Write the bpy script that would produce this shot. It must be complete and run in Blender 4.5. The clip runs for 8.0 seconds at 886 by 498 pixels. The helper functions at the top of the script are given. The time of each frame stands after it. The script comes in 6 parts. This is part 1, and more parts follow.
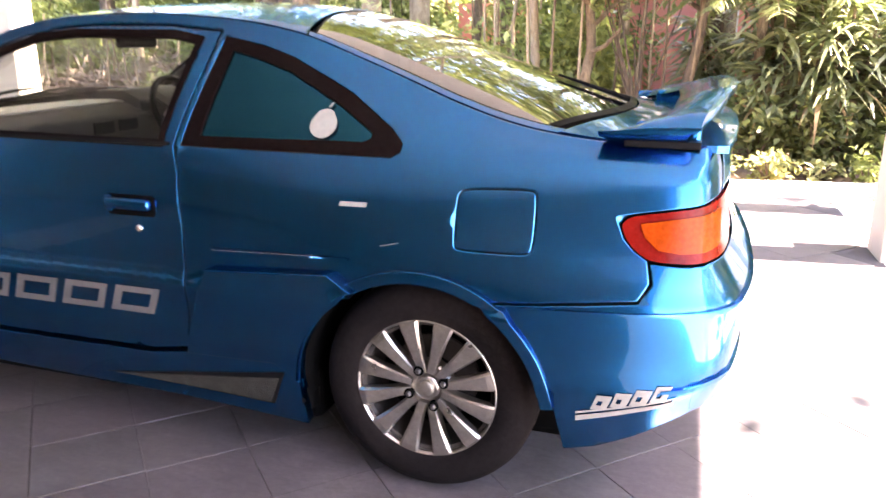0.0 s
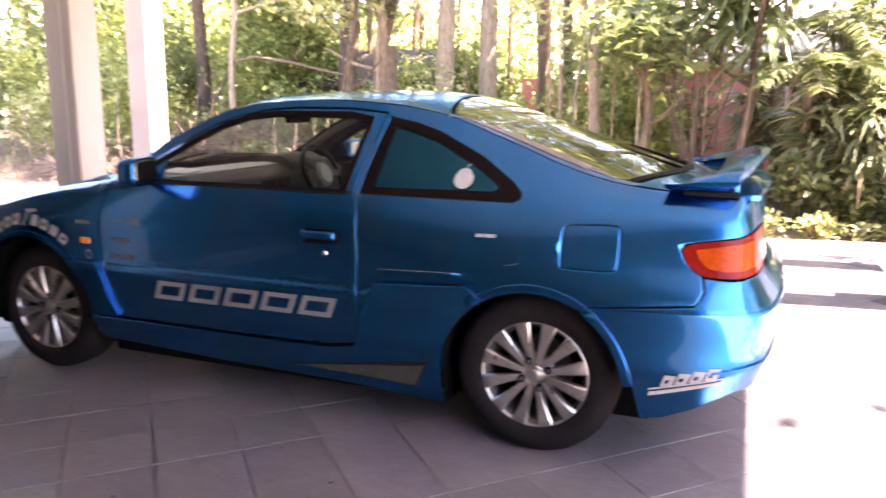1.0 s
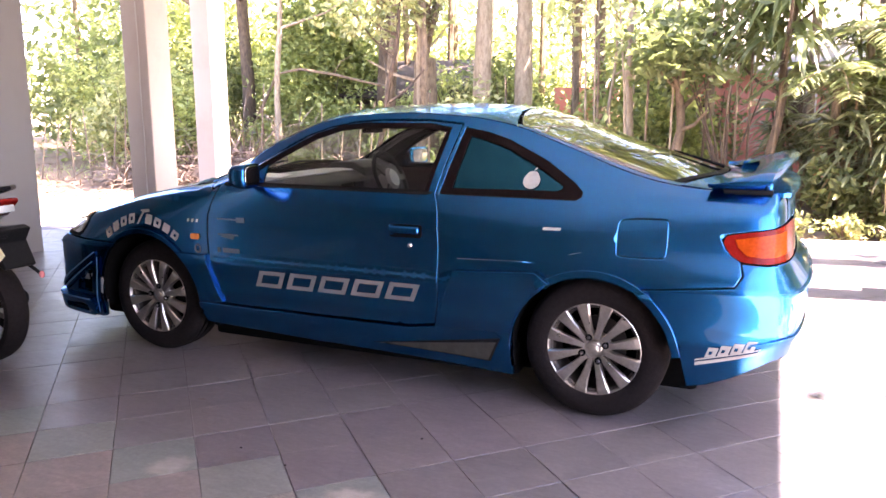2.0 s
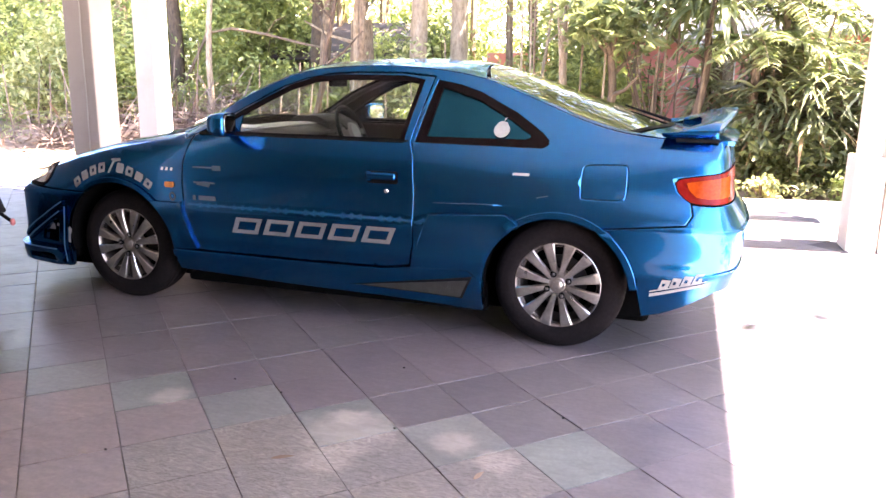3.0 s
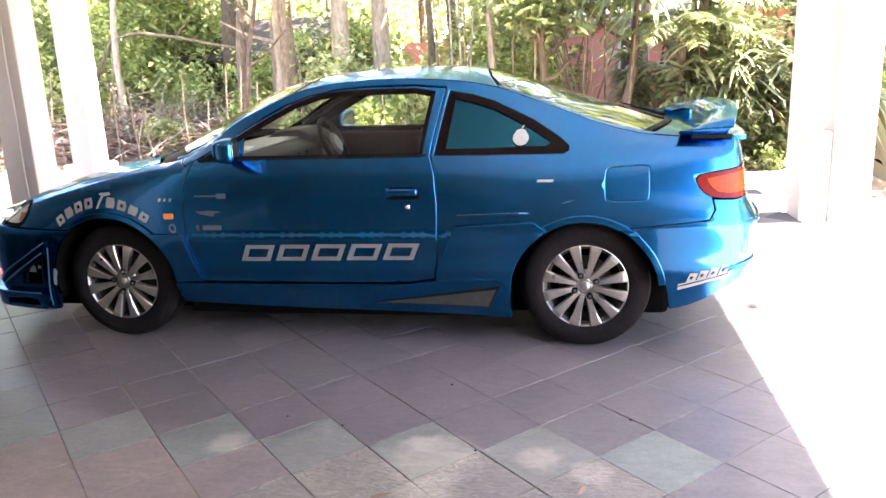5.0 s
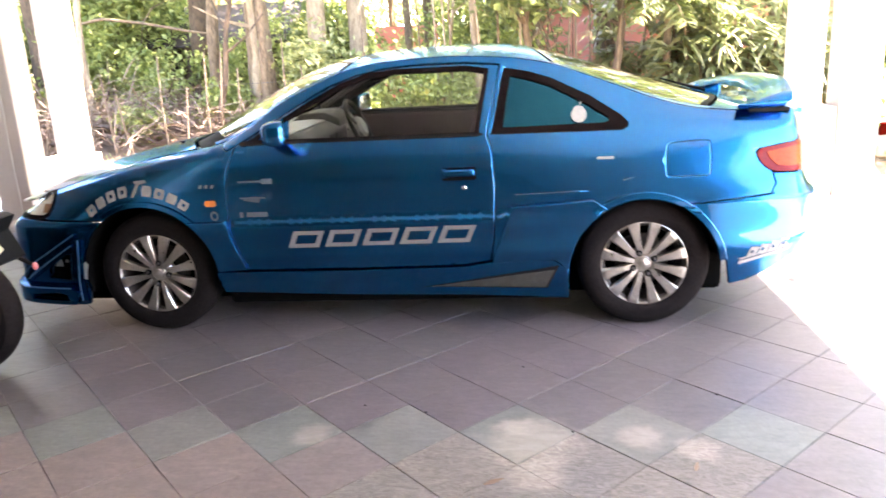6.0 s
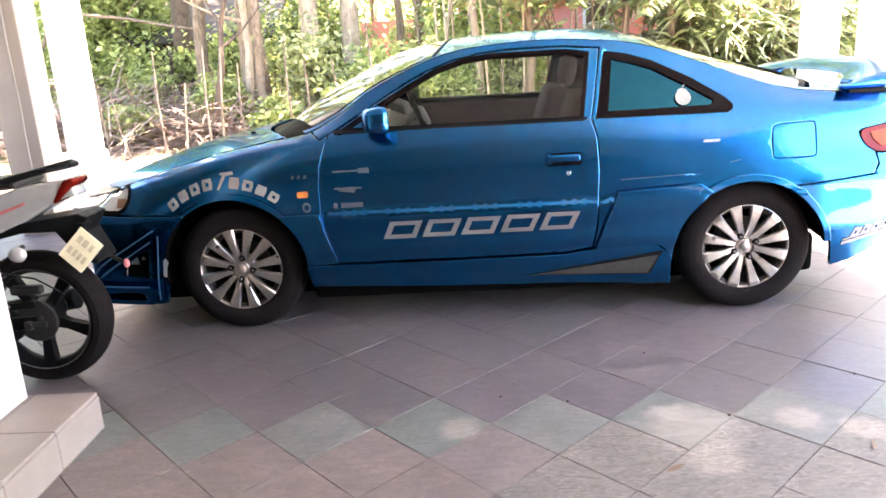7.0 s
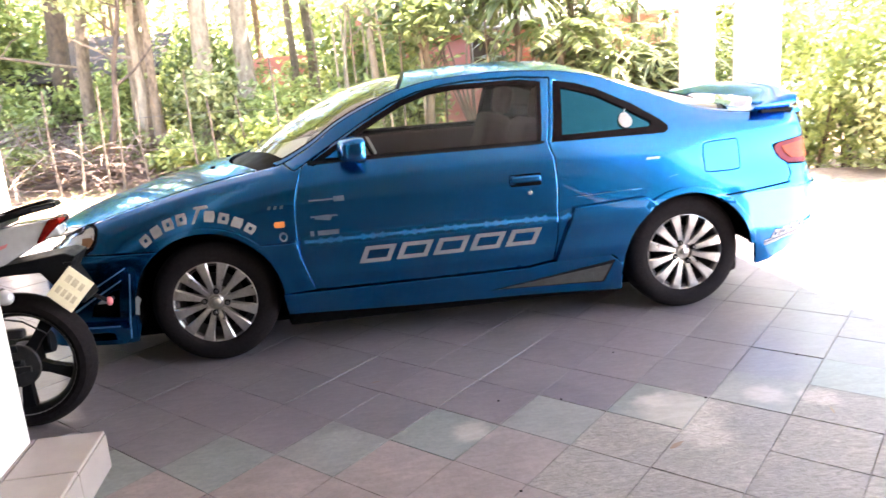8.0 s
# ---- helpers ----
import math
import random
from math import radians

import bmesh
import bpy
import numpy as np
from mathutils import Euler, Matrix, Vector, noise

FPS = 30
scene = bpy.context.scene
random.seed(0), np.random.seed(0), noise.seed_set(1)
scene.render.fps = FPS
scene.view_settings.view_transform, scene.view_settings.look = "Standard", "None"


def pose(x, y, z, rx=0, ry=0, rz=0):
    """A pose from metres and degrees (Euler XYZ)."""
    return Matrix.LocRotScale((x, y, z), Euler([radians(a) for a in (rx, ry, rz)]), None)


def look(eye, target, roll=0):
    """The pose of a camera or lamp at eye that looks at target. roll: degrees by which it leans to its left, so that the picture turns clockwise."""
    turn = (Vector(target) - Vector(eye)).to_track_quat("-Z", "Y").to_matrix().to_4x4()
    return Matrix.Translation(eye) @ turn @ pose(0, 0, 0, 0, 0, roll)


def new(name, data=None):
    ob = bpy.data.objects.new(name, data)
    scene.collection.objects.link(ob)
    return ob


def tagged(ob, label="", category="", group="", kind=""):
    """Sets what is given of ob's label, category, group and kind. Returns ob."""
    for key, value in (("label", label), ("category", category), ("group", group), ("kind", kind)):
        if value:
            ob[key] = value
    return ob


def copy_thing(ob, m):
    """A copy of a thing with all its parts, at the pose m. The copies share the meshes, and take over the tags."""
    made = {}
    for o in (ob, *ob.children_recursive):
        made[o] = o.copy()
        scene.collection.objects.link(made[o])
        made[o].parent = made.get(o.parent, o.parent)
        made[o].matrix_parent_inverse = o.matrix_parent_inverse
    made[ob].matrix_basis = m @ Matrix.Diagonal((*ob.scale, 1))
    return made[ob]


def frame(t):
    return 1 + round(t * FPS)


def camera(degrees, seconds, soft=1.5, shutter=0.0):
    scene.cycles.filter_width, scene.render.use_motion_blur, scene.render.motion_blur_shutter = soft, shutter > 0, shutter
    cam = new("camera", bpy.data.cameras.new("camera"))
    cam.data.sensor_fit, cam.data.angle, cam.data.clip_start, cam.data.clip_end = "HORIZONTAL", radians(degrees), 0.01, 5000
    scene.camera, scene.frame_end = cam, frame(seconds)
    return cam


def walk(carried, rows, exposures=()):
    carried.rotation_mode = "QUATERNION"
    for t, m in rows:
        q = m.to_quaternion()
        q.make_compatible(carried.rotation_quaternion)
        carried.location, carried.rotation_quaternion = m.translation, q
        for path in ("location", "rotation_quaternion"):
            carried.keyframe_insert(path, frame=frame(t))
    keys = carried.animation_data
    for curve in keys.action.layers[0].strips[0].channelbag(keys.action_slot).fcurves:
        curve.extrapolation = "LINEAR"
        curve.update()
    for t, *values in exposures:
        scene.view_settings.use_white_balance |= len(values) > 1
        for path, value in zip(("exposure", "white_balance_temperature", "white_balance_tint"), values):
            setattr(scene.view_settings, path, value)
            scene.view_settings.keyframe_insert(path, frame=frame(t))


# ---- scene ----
cam = camera(60.4, 8.0, soft=1.5, shutter=0.3)
PATH = [
    (0, (1.798, -2.575, 1.233), (1.221, -0.739, 0.689), 0.5),
    (0.2, (1.853, -2.712, 1.234), (1.234, -0.873, 0.751), -0.6),
    (0.5, (1.94, -2.946, 1.244), (1.304, -1.104, 0.794), 0.1),
    (0.7, (1.912, -3.116, 1.259), (1.277, -1.273, 0.815), 0.4),
    (1, (1.842, -3.372, 1.274), (1.125, -1.543, 0.898), 0.5),
    (1.2, (1.805, -3.499, 1.294), (0.972, -1.729, 0.879), -1.5),
    (2.3, (1.835, -4.003, 1.291), (1.095, -2.168, 1.003), 0.7),
    (2.5, (1.798, -4.09, 1.253), (1.096, -2.233, 1.007), 0.7),
    (2.7, (1.744, -4.143, 1.236), (1.106, -2.286, 0.857), 0.0),
    (3, (1.696, -4.19, 1.225), (1.114, -2.327, 0.789), 1.0),
    (3.2, (1.686, -4.218, 1.243), (1.083, -2.352, 0.85), 0.6),
    (3.5, (1.682, -4.243, 1.26), (1.109, -2.375, 0.828), -0.6),
    (3.7, (1.651, -4.255, 1.291), (1.078, -2.386, 0.871), -0.1),
    (4, (1.565, -4.292, 1.33), (1.073, -2.392, 0.943), -0.6),
    (4.2, (1.489, -4.309, 1.342), (0.995, -2.422, 0.901), -2.3),
    (4.5, (1.342, -4.334, 1.363), (0.896, -2.441, 0.896), -2.7),
    (4.7, (1.257, -4.314, 1.356), (0.854, -2.41, 0.895), -2.0),
    (5.8, (0.756, -4.255, 1.348), (0.557, -2.34, 0.807), -4.6),
    (6, (0.641, -4.278, 1.332), (0.426, -2.357, 0.817), -3.0),
    (6.2, (0.511, -4.266, 1.314), (0.242, -2.342, 0.839), -3.1),
    (6.4, (0.363, -4.231, 1.297), (0.089, -2.312, 0.805), -4.4),
    (6.5, (0.296, -4.224, 1.289), (0.063, -2.308, 0.767), -4.3),
    (6.6, (0.28, -4.204, 1.284), (0.003, -2.303, 0.726), -3.2),
    (6.8, (0.117, -4.216, 1.298), (-0.037, -2.295, 0.765), -1.4),
    (7, (-0.04, -4.254, 1.303), (-0.138, -2.327, 0.778), -3.4),
    (7.2, (-0.143, -4.289, 1.324), (-0.217, -2.378, 0.739), -5.2),
    (7.5, (-0.308, -4.307, 1.33), (-0.241, -2.379, 0.8), -4.9),
    (7.7, (-0.376, -4.341, 1.325), (-0.279, -2.404, 0.834), -5.0),
    (8, (-0.5, -4.434, 1.328), (-0.271, -2.502, 0.863), -4.3),
]
walk(cam, [(t, look(eye, target, roll)) for t, eye, target, roll in PATH], exposures=[(0, 4.47, 7250, 30), (0.5, 4.13, 7200, 38), (1, 4.09, 7050, 37), (2.5, 4.37, 6800, 35), (3.5, 4.50, 6750, 28), (4.5, 4.48, 6700, 24), (6, 4.86, 7100, 22), (7, 4.94, 6950, 22), (8, 4.84, 6800, 22)])

# world, sun
SUN_EL, SUN_AZ = 58.0, 82.0          # azimuth from +y towards +x
world = bpy.data.worlds.new("sky")
scene.world = world
world.use_nodes = True
wn = world.node_tree
wn.nodes.clear()
sky = wn.nodes.new("ShaderNodeTexSky")
sky.sky_type, sky.sun_disc = "NISHITA", False
sky.sun_elevation, sky.sun_rotation = radians(SUN_EL), radians(SUN_AZ)
bg = wn.nodes.new("ShaderNodeBackground")
bg.inputs["Strength"].default_value = 0.14
wo = wn.nodes.new("ShaderNodeOutputWorld")
wn.links.new(sky.outputs[0], bg.inputs[0])
wn.links.new(bg.outputs[0], wo.inputs[0])
sun = new("sun", bpy.data.lights.new("sun", "SUN"))
sun.data.energy, sun.data.angle, sun.data.color = 5.0, radians(0.6), (1.0, 0.95, 0.86)
to_sun = Vector((math.sin(radians(SUN_AZ)) * math.cos(radians(SUN_EL)), math.cos(radians(SUN_AZ)) * math.cos(radians(SUN_EL)), math.sin(radians(SUN_EL))))
sun.matrix_world = look(to_sun * 30, (0, 0, 0))


# materials
class Mat:
    """A small builder of node materials."""

    def __init__(self, name):
        self.m = bpy.data.materials.new(name)
        self.m.use_nodes = True
        self.t = self.m.node_tree
        self.b = self.t.nodes["Principled BSDF"]

    def node(self, kind, **inputs):
        n = self.t.nodes.new(kind)
        for k, v in inputs.items():
            self.put(n, k.replace("_", " "), v)
        return n

    def put(self, n, k, v):
        if isinstance(v, bpy.types.NodeSocket):
            self.t.links.new(v, n.inputs[k])
        else:
            n.inputs[k].default_value = v

    def set(self, **kw):
        for k, v in kw.items():
            k = k.replace("_", " ")
            if k.endswith("Color") and not isinstance(v, bpy.types.NodeSocket):
                v = (*v, 1) if len(v) == 3 else v
            self.put(self.b, k, v)
        return self

    def place(self, scale=1.0):
        tc = self.t.nodes.new("ShaderNodeTexCoord")
        mp = self.t.nodes.new("ShaderNodeMapping")
        self.t.links.new(tc.outputs["Object"], mp.inputs["Vector"])
        mp.inputs["Scale"].default_value = (scale, scale, scale) if isinstance(scale, (int, float)) else scale
        return mp.outputs[0]

    def world_place(self):
        return self.t.nodes.new("ShaderNodeNewGeometry").outputs["Position"]

    def noise(self, vec, scale, detail=4.0, rough=0.6, warp=0.0):
        n = self.node("ShaderNodeTexNoise", Scale=scale, Detail=detail, Roughness=rough, Distortion=warp)
        self.t.links.new(vec, n.inputs["Vector"])
        return n.outputs["Fac"]

    def ramp(self, fac, *stops):
        n = self.t.nodes.new("ShaderNodeValToRGB")
        e = n.color_ramp.elements
        while len(e) < len(stops):
            e.new(0.5)
        for el, (p, c) in zip(e, stops):
            el.position = p
            el.color = (*c, 1) if not isinstance(c, (int, float)) else (c, c, c, 1)
        self.t.links.new(fac, n.inputs[0])
        return n.outputs[0]

    def mix(self, fac, a, b, kind="MIX"):
        n = self.t.nodes.new("ShaderNodeMix")
        n.data_type, n.blend_type = "RGBA", kind
        for i, v in ((0, fac), (6, a), (7, b)):
            if isinstance(v, bpy.types.NodeSocket):
                self.t.links.new(v, n.inputs[i])
            else:
                n.inputs[i].default_value = v if i == 0 else (*v[:3], 1)
        return n.outputs[2]

    def bump(self, height, strength=0.3, distance=0.01):
        n = self.node("ShaderNodeBump", Strength=strength, Distance=distance)
        self.t.links.new(height, n.inputs["Height"])
        self.t.links.new(n.outputs[0], self.b.inputs["Normal"])
        return self

    def random(self):
        return self.t.nodes.new("ShaderNodeObjectInfo").outputs["Random"]

    def island(self):
        return self.t.nodes.new("ShaderNodeNewGeometry").outputs["Random Per Island"]


def plain(name, color, rough=0.5, metal=0.0, grain=40.0, amount=0.12, bump=0.0, **kw):
    """A surface of one colour with fine and broad variation."""
    k = Mat(name)
    v = k.place()
    f = k.noise(v, grain)
    g = k.noise(v, grain * 0.13, 3.0)
    c = k.mix(amount, color, k.ramp(f, (0.3, tuple(x * 0.45 for x in color)), (0.7, tuple(min(1, x * 1.5 + 0.01) for x in color))))
    c = k.mix(amount * 0.8, c, k.ramp(g, (0.35, tuple(x * 0.5 for x in color)), (0.65, tuple(min(1, x * 1.35) for x in color))))
    r = k.ramp(g, (0.3, max(0.02, rough * 0.8)), (0.7, min(1, rough * 1.2)))
    k.set(Base_Color=c, Roughness=r, Metallic=metal, **kw)
    if bump:
        k.bump(f, bump, 0.01)
    return k.m


def make_tile(name, tints, rough, bump):
    """Slate-look floor tile: each tile a tint of its own, with clefts and pale patches."""
    k = Mat(name)
    v = k.world_place()
    base = k.ramp(k.random(), *[(i / max(1, len(tints) - 1), c) for i, c in enumerate(tints)])
    cloud = k.noise(v, 7.0, 6.0, 0.65)
    fine = k.noise(v, 55.0, 5.0, 0.7)
    c = k.mix(0.55, base, k.ramp(cloud, (0.25, 0.25), (0.75, 0.75)), "OVERLAY")
    c = k.mix(0.35, c, k.ramp(fine, (0.3, 0.3), (0.7, 0.72)), "OVERLAY")
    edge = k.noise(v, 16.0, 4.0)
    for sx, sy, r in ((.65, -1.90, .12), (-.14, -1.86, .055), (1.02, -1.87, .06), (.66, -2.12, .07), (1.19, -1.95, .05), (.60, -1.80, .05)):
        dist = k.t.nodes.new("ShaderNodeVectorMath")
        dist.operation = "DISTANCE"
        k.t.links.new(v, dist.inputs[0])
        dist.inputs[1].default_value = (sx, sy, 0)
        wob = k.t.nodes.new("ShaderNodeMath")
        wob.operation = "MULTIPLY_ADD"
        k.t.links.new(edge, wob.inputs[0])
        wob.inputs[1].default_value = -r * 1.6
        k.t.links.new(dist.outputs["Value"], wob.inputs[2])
        c = k.mix(k.ramp(wob.outputs[0], (0.0, 0.40), (r * .9, 0.0)), c, (0.40, 0.345, 0.30))     # pale patches with ragged rims at set spots
    stretched = k.node("ShaderNodeMapping")
    k.t.links.new(v, stretched.inputs["Vector"])
    stretched.inputs["Rotation"].default_value = (0, 0, radians(44))
    stretched.inputs["Scale"].default_value = (7, 20, 7) if bump > 0.9 else (5, 14, 5)
    cleft = k.noise(stretched.outputs[0], 2.2, 6.0, 0.6, 2.2 if bump > 0.9 else 0.8)
    c = k.mix(0.42 if bump > 0.9 else 0.16, c, k.ramp(cleft, (0.36, 0.16), (0.52, 0.5), (0.66, 0.84)), "OVERLAY")
    k.set(Base_Color=c, Roughness=k.ramp(cloud, (0.3, rough * 0.75), (0.75, rough * 1.3)), Specular_IOR_Level=0.5)
    return k.bump(k.mix(0.5, k.ramp(cleft, (0.3, 0.0), (0.7, 1.0)), k.ramp(fine, (0.2, 0.0), (0.8, 1.0))), bump, 0.004).m


def make_paint():
    k = Mat("blue_metallic_paint")
    v = k.place()
    flake = k.noise(v, 900.0, 2.0)
    film = k.noise(v, 1.1, 2.0)
    c = k.mix(k.ramp(flake, (0.35, 0.0), (0.65, 0.16)), (0.0, 0.094, 0.258), (0.0, 0.145, 0.38))
    k.set(Base_Color=c, Metallic=1.0, Specular_Tint=(0.05, 0.55, 0.85, 1), Roughness=k.ramp(film, (0.3, 0.20), (0.7, 0.26)), Coat_Weight=0.7, Coat_IOR=1.42, Coat_Roughness=k.ramp(k.noise(v, 5.0, 5.0, 0.7), (0.45, 0.01), (0.75, 0.06)))
    wave = k.node("ShaderNodeBump", Strength=0.25, Distance=0.004)      # slightly wavy old panels
    k.t.links.new(k.noise(v, 5.5, 3.0, 0.55), wave.inputs["Height"])
    k.t.links.new(wave.outputs[0], k.b.inputs["Coat Normal"])
    return k.m


def make_glass(name, tint, gloss=1.0, base=0.06):
    """Thin pane: tinted see-through with a gloss that grows at grazing angles."""
    k = Mat(name)
    n, t = k.t.nodes, k.t.links
    n.remove(k.b)
    tr = n.new("ShaderNodeBsdfTransparent")
    tr.inputs[0].default_value = (*tint, 1)
    gl = n.new("ShaderNodeBsdfGlossy")
    gl.inputs["Roughness"].default_value = 0.02
    gl.inputs["Color"].default_value = (gloss, gloss, gloss, 1)
    lw = n.new("ShaderNodeLayerWeight")
    lw.inputs["Blend"].default_value = 0.5
    fr = n.new("ShaderNodeMath")
    fr.operation = "POWER"
    fr.inputs[1].default_value = 4.0
    t.new(lw.outputs["Facing"], fr.inputs[0])
    ad = n.new("ShaderNodeMath")
    ad.operation, ad.use_clamp = "ADD", True
    ad.inputs[1].default_value = base
    mx = n.new("ShaderNodeMixShader")
    t.new(fr.outputs[0], ad.inputs[0])
    t.new(ad.outputs[0], mx.inputs[0])
    t.new(tr.outputs[0], mx.inputs[1])
    t.new(gl.outputs[0], mx.inputs[2])
    t.new(mx.outputs[0], n["Material Output"].inputs[0])
    return k.m


def make_leaf(name, dark, light, gloss=0.45):
    k = Mat(name)
    c = k.ramp(k.island(), (0.0, dark), (0.55, tuple((a + b) / 2 for a, b in zip(dark, light))), (1.0, light))
    c = k.mix(0.3, c, k.ramp(k.noise(k.world_place(), 1.3, 3.0), (0.35, dark), (0.7, light)))
    k.set(Base_Color=c, Roughness=gloss, Specular_IOR_Level=0.4)
    n, t = k.t.nodes, k.t.links
    tl = n.new("ShaderNodeBsdfTranslucent")
    t.new(k.mix(0.5, c, (0.31, 0.42, 0.12)), tl.inputs["Color"])
    mx = n.new("ShaderNodeMixShader")
    mx.inputs[0].default_value = 0.38
    t.new(k.b.outputs[0], mx.inputs[1])
    t.new(tl.outputs[0], mx.inputs[2])
    t.new(mx.outputs[0], n["Material Output"].inputs[0])
    return k.m


def make_bark(name, a, b, scale=9.0):
    k = Mat(name)
    v = k.place((scale, scale, scale * 0.35))
    f = k.noise(v, 3.0, 7.0, 0.7)
    c = k.ramp(f, (0.3, a), (0.7, b))
    k.set(Base_Color=c, Roughness=0.9)
    return k.bump(f, 0.8, 0.03).m


def make_soil():
    k = Mat("leaf_strewn_soil")
    v = k.world_place()
    a, b = k.noise(v, 0.8, 6.0, 0.7), k.noise(v, 18.0, 6.0, 0.7)
    c = k.ramp(a, (0.3, (0.11, 0.065, 0.04)), (0.55, (0.21, 0.14, 0.085)), (0.75, (0.14, 0.125, 0.06)))
    c = k.mix(0.6, c, k.ramp(b, (0.3, 0.2), (0.7, 0.8)), "OVERLAY")
    k.set(Base_Color=c, Roughness=0.95)
    return k.bump(b, 0.7, 0.03).m


def make_plaster(name, color, stain):
    k = Mat(name)
    v = k.world_place()
    a, b = k.noise(v, 2.5, 6.0, 0.65), k.noise(v, 60.0, 3.0)
    c = k.mix(k.ramp(a, (0.5, 0.0), (0.8, 0.5)), color, stain)
    k.set(Base_Color=c, Roughness=0.75)
    return k.bump(b, 0.15, 0.003).m


PAINT = make_paint()
# paler blue that paints the light caught by raised bumper edges
GLINT = plain("pale_blue_edge_glint", (0.055, 0.17, 0.31), 0.35, 0.5, amount=0.3)
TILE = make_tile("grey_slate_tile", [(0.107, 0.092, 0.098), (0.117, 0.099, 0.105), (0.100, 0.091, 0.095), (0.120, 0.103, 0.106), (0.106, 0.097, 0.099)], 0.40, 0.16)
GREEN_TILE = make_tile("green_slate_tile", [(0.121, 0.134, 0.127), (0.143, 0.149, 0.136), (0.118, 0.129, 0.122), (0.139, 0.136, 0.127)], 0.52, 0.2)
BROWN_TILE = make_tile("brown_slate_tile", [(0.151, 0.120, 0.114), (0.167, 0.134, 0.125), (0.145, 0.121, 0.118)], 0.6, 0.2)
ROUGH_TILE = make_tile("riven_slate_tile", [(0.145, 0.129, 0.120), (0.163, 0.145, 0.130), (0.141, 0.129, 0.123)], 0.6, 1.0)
PALE_TILE = plain("cream_step_tile", (0.265, 0.22, 0.20), 0.35, grain=12, amount=0.14, bump=0.05)
GROUT = plain("dark_grout", (0.075, 0.065, 0.066), 0.9, bump=0.3)
CONCRETE = plain("sunlit_concrete", (0.63, 0.615, 0.59), 0.85, grain=25, amount=0.3, bump=0.3)
SOIL = make_soil()
PLASTER = make_plaster("cream_column_plaster", (0.50, 0.43, 0.37), (0.36, 0.28, 0.23))
WHITE_WALL = make_plaster("white_wall_plaster", (0.56, 0.525, 0.48), (0.47, 0.42, 0.38))
CEILING = make_plaster("white_ceiling_paint", (0.50, 0.495, 0.49), (0.43, 0.415, 0.40))
# grey of the unseen walls, set by how much light they should return
UNSEEN_WALL = make_plaster("grey_unseen_wall", (0.19, 0.185, 0.18), (0.16, 0.15, 0.145))
RUBBER = plain("tyre_rubber", (0.008, 0.006, 0.006), 0.85, grain=60, amount=0.35, bump=0.25, Specular_IOR_Level=0.06)
ALLOY = plain("brushed_alloy", (0.41, 0.38, 0.345), 0.33, 0.95, grain=70, amount=0.3)
CHROME = plain("chrome", (0.75, 0.75, 0.75), 0.12, 1.0, amount=0.05)
BLACK = plain("black_plastic", (0.006, 0.006, 0.0065), 0.45, grain=120, amount=0.3, bump=0.1, Specular_IOR_Level=0.05)
TRIM = plain("dark_window_rubber", (0.0035, 0.0016, 0.0015), 0.5, grain=50, amount=0.3, Specular_IOR_Level=0.03)
DARK = plain("dark_underbody", (0.003, 0.003, 0.003), 0.95, Specular_IOR_Level=0.0)
STEEL = plain("dark_steel", (0.12, 0.11, 0.11), 0.45, 0.8, amount=0.3)
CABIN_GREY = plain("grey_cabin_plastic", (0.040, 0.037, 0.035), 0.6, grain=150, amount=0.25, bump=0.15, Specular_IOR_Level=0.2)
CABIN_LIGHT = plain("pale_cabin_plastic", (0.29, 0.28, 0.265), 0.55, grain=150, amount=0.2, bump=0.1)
SEAT_CLOTH = plain("brown_grey_seat_cloth", (0.035, 0.022, 0.019), 0.95, grain=200, amount=0.35, bump=0.4, Specular_IOR_Level=0.05)
WINDOW = make_glass("clear_car_glass", (0.88, 0.91, 0.87), 1.0, 0.03)
TINTED = plain("teal_window_film", (0.007, 0.056, 0.085), 0.05, 1.0, grain=1.5, amount=0.3)
REAR_GLASS = make_glass("dark_rear_glass", (0.10, 0.125, 0.125), 1.0, 0.06)
LENS = make_glass("clear_lamp_lens", (0.92, 0.92, 0.90), 1.0, 0.04)
WHITE_VINYL = plain("white_vinyl_film", (0.21, 0.205, 0.195), 0.4, amount=0.2)
GREY_VINYL = plain("silver_grey_vinyl_film", (0.12, 0.117, 0.116), 0.4, amount=0.2)
ORANGE_LENS = plain("orange_lamp_plastic", (0.24, 0.030, 0.0005), 0.2, grain=90, amount=0.45, Specular_IOR_Level=0.12)
RED_LENS = plain("red_lamp_plastic", (0.115, 0.003, 0.001), 0.2, grain=90, amount=0.45, Specular_IOR_Level=0.12)
MIRROR = plain("dim_mirror_glass", (0.32, 0.35, 0.36), 0.04, 1.0, amount=0.05)
# dark steel that carries the shade between the wheel spokes
DISC_STEEL = plain("dark_disc_steel", (0.05, 0.042, 0.038), 0.6, 0.6, amount=0.4)
DIM_VINYL = plain("faded_grey_vinyl_film", (0.05, 0.065, 0.08), 0.4, amount=0.3)
GREY_MESH = plain("grey_grille_mesh", (0.020, 0.018, 0.013), 0.8, grain=160, amount=0.5, bump=0.8)


# building helpers
def part(name, bm, material, parent=None, label="", smooth=False, angle=None):
    """Links a bmesh as one mesh object under a thing or a part."""
    me = bpy.data.meshes.new(name)
    if smooth:
        for f in bm.faces:
            f.smooth = True
        lim = radians(35 if angle is None else angle)
        for e in bm.edges:
            if len(e.link_faces) == 2 and e.calc_face_angle(0.0) > lim:
                e.smooth = False
    bm.to_mesh(me)
    bm.free()
    me.materials.append(material)
    ob = new(name, me)
    if parent is not None:
        ob.parent = parent
    if label:
        tagged(ob, label)
    return ob


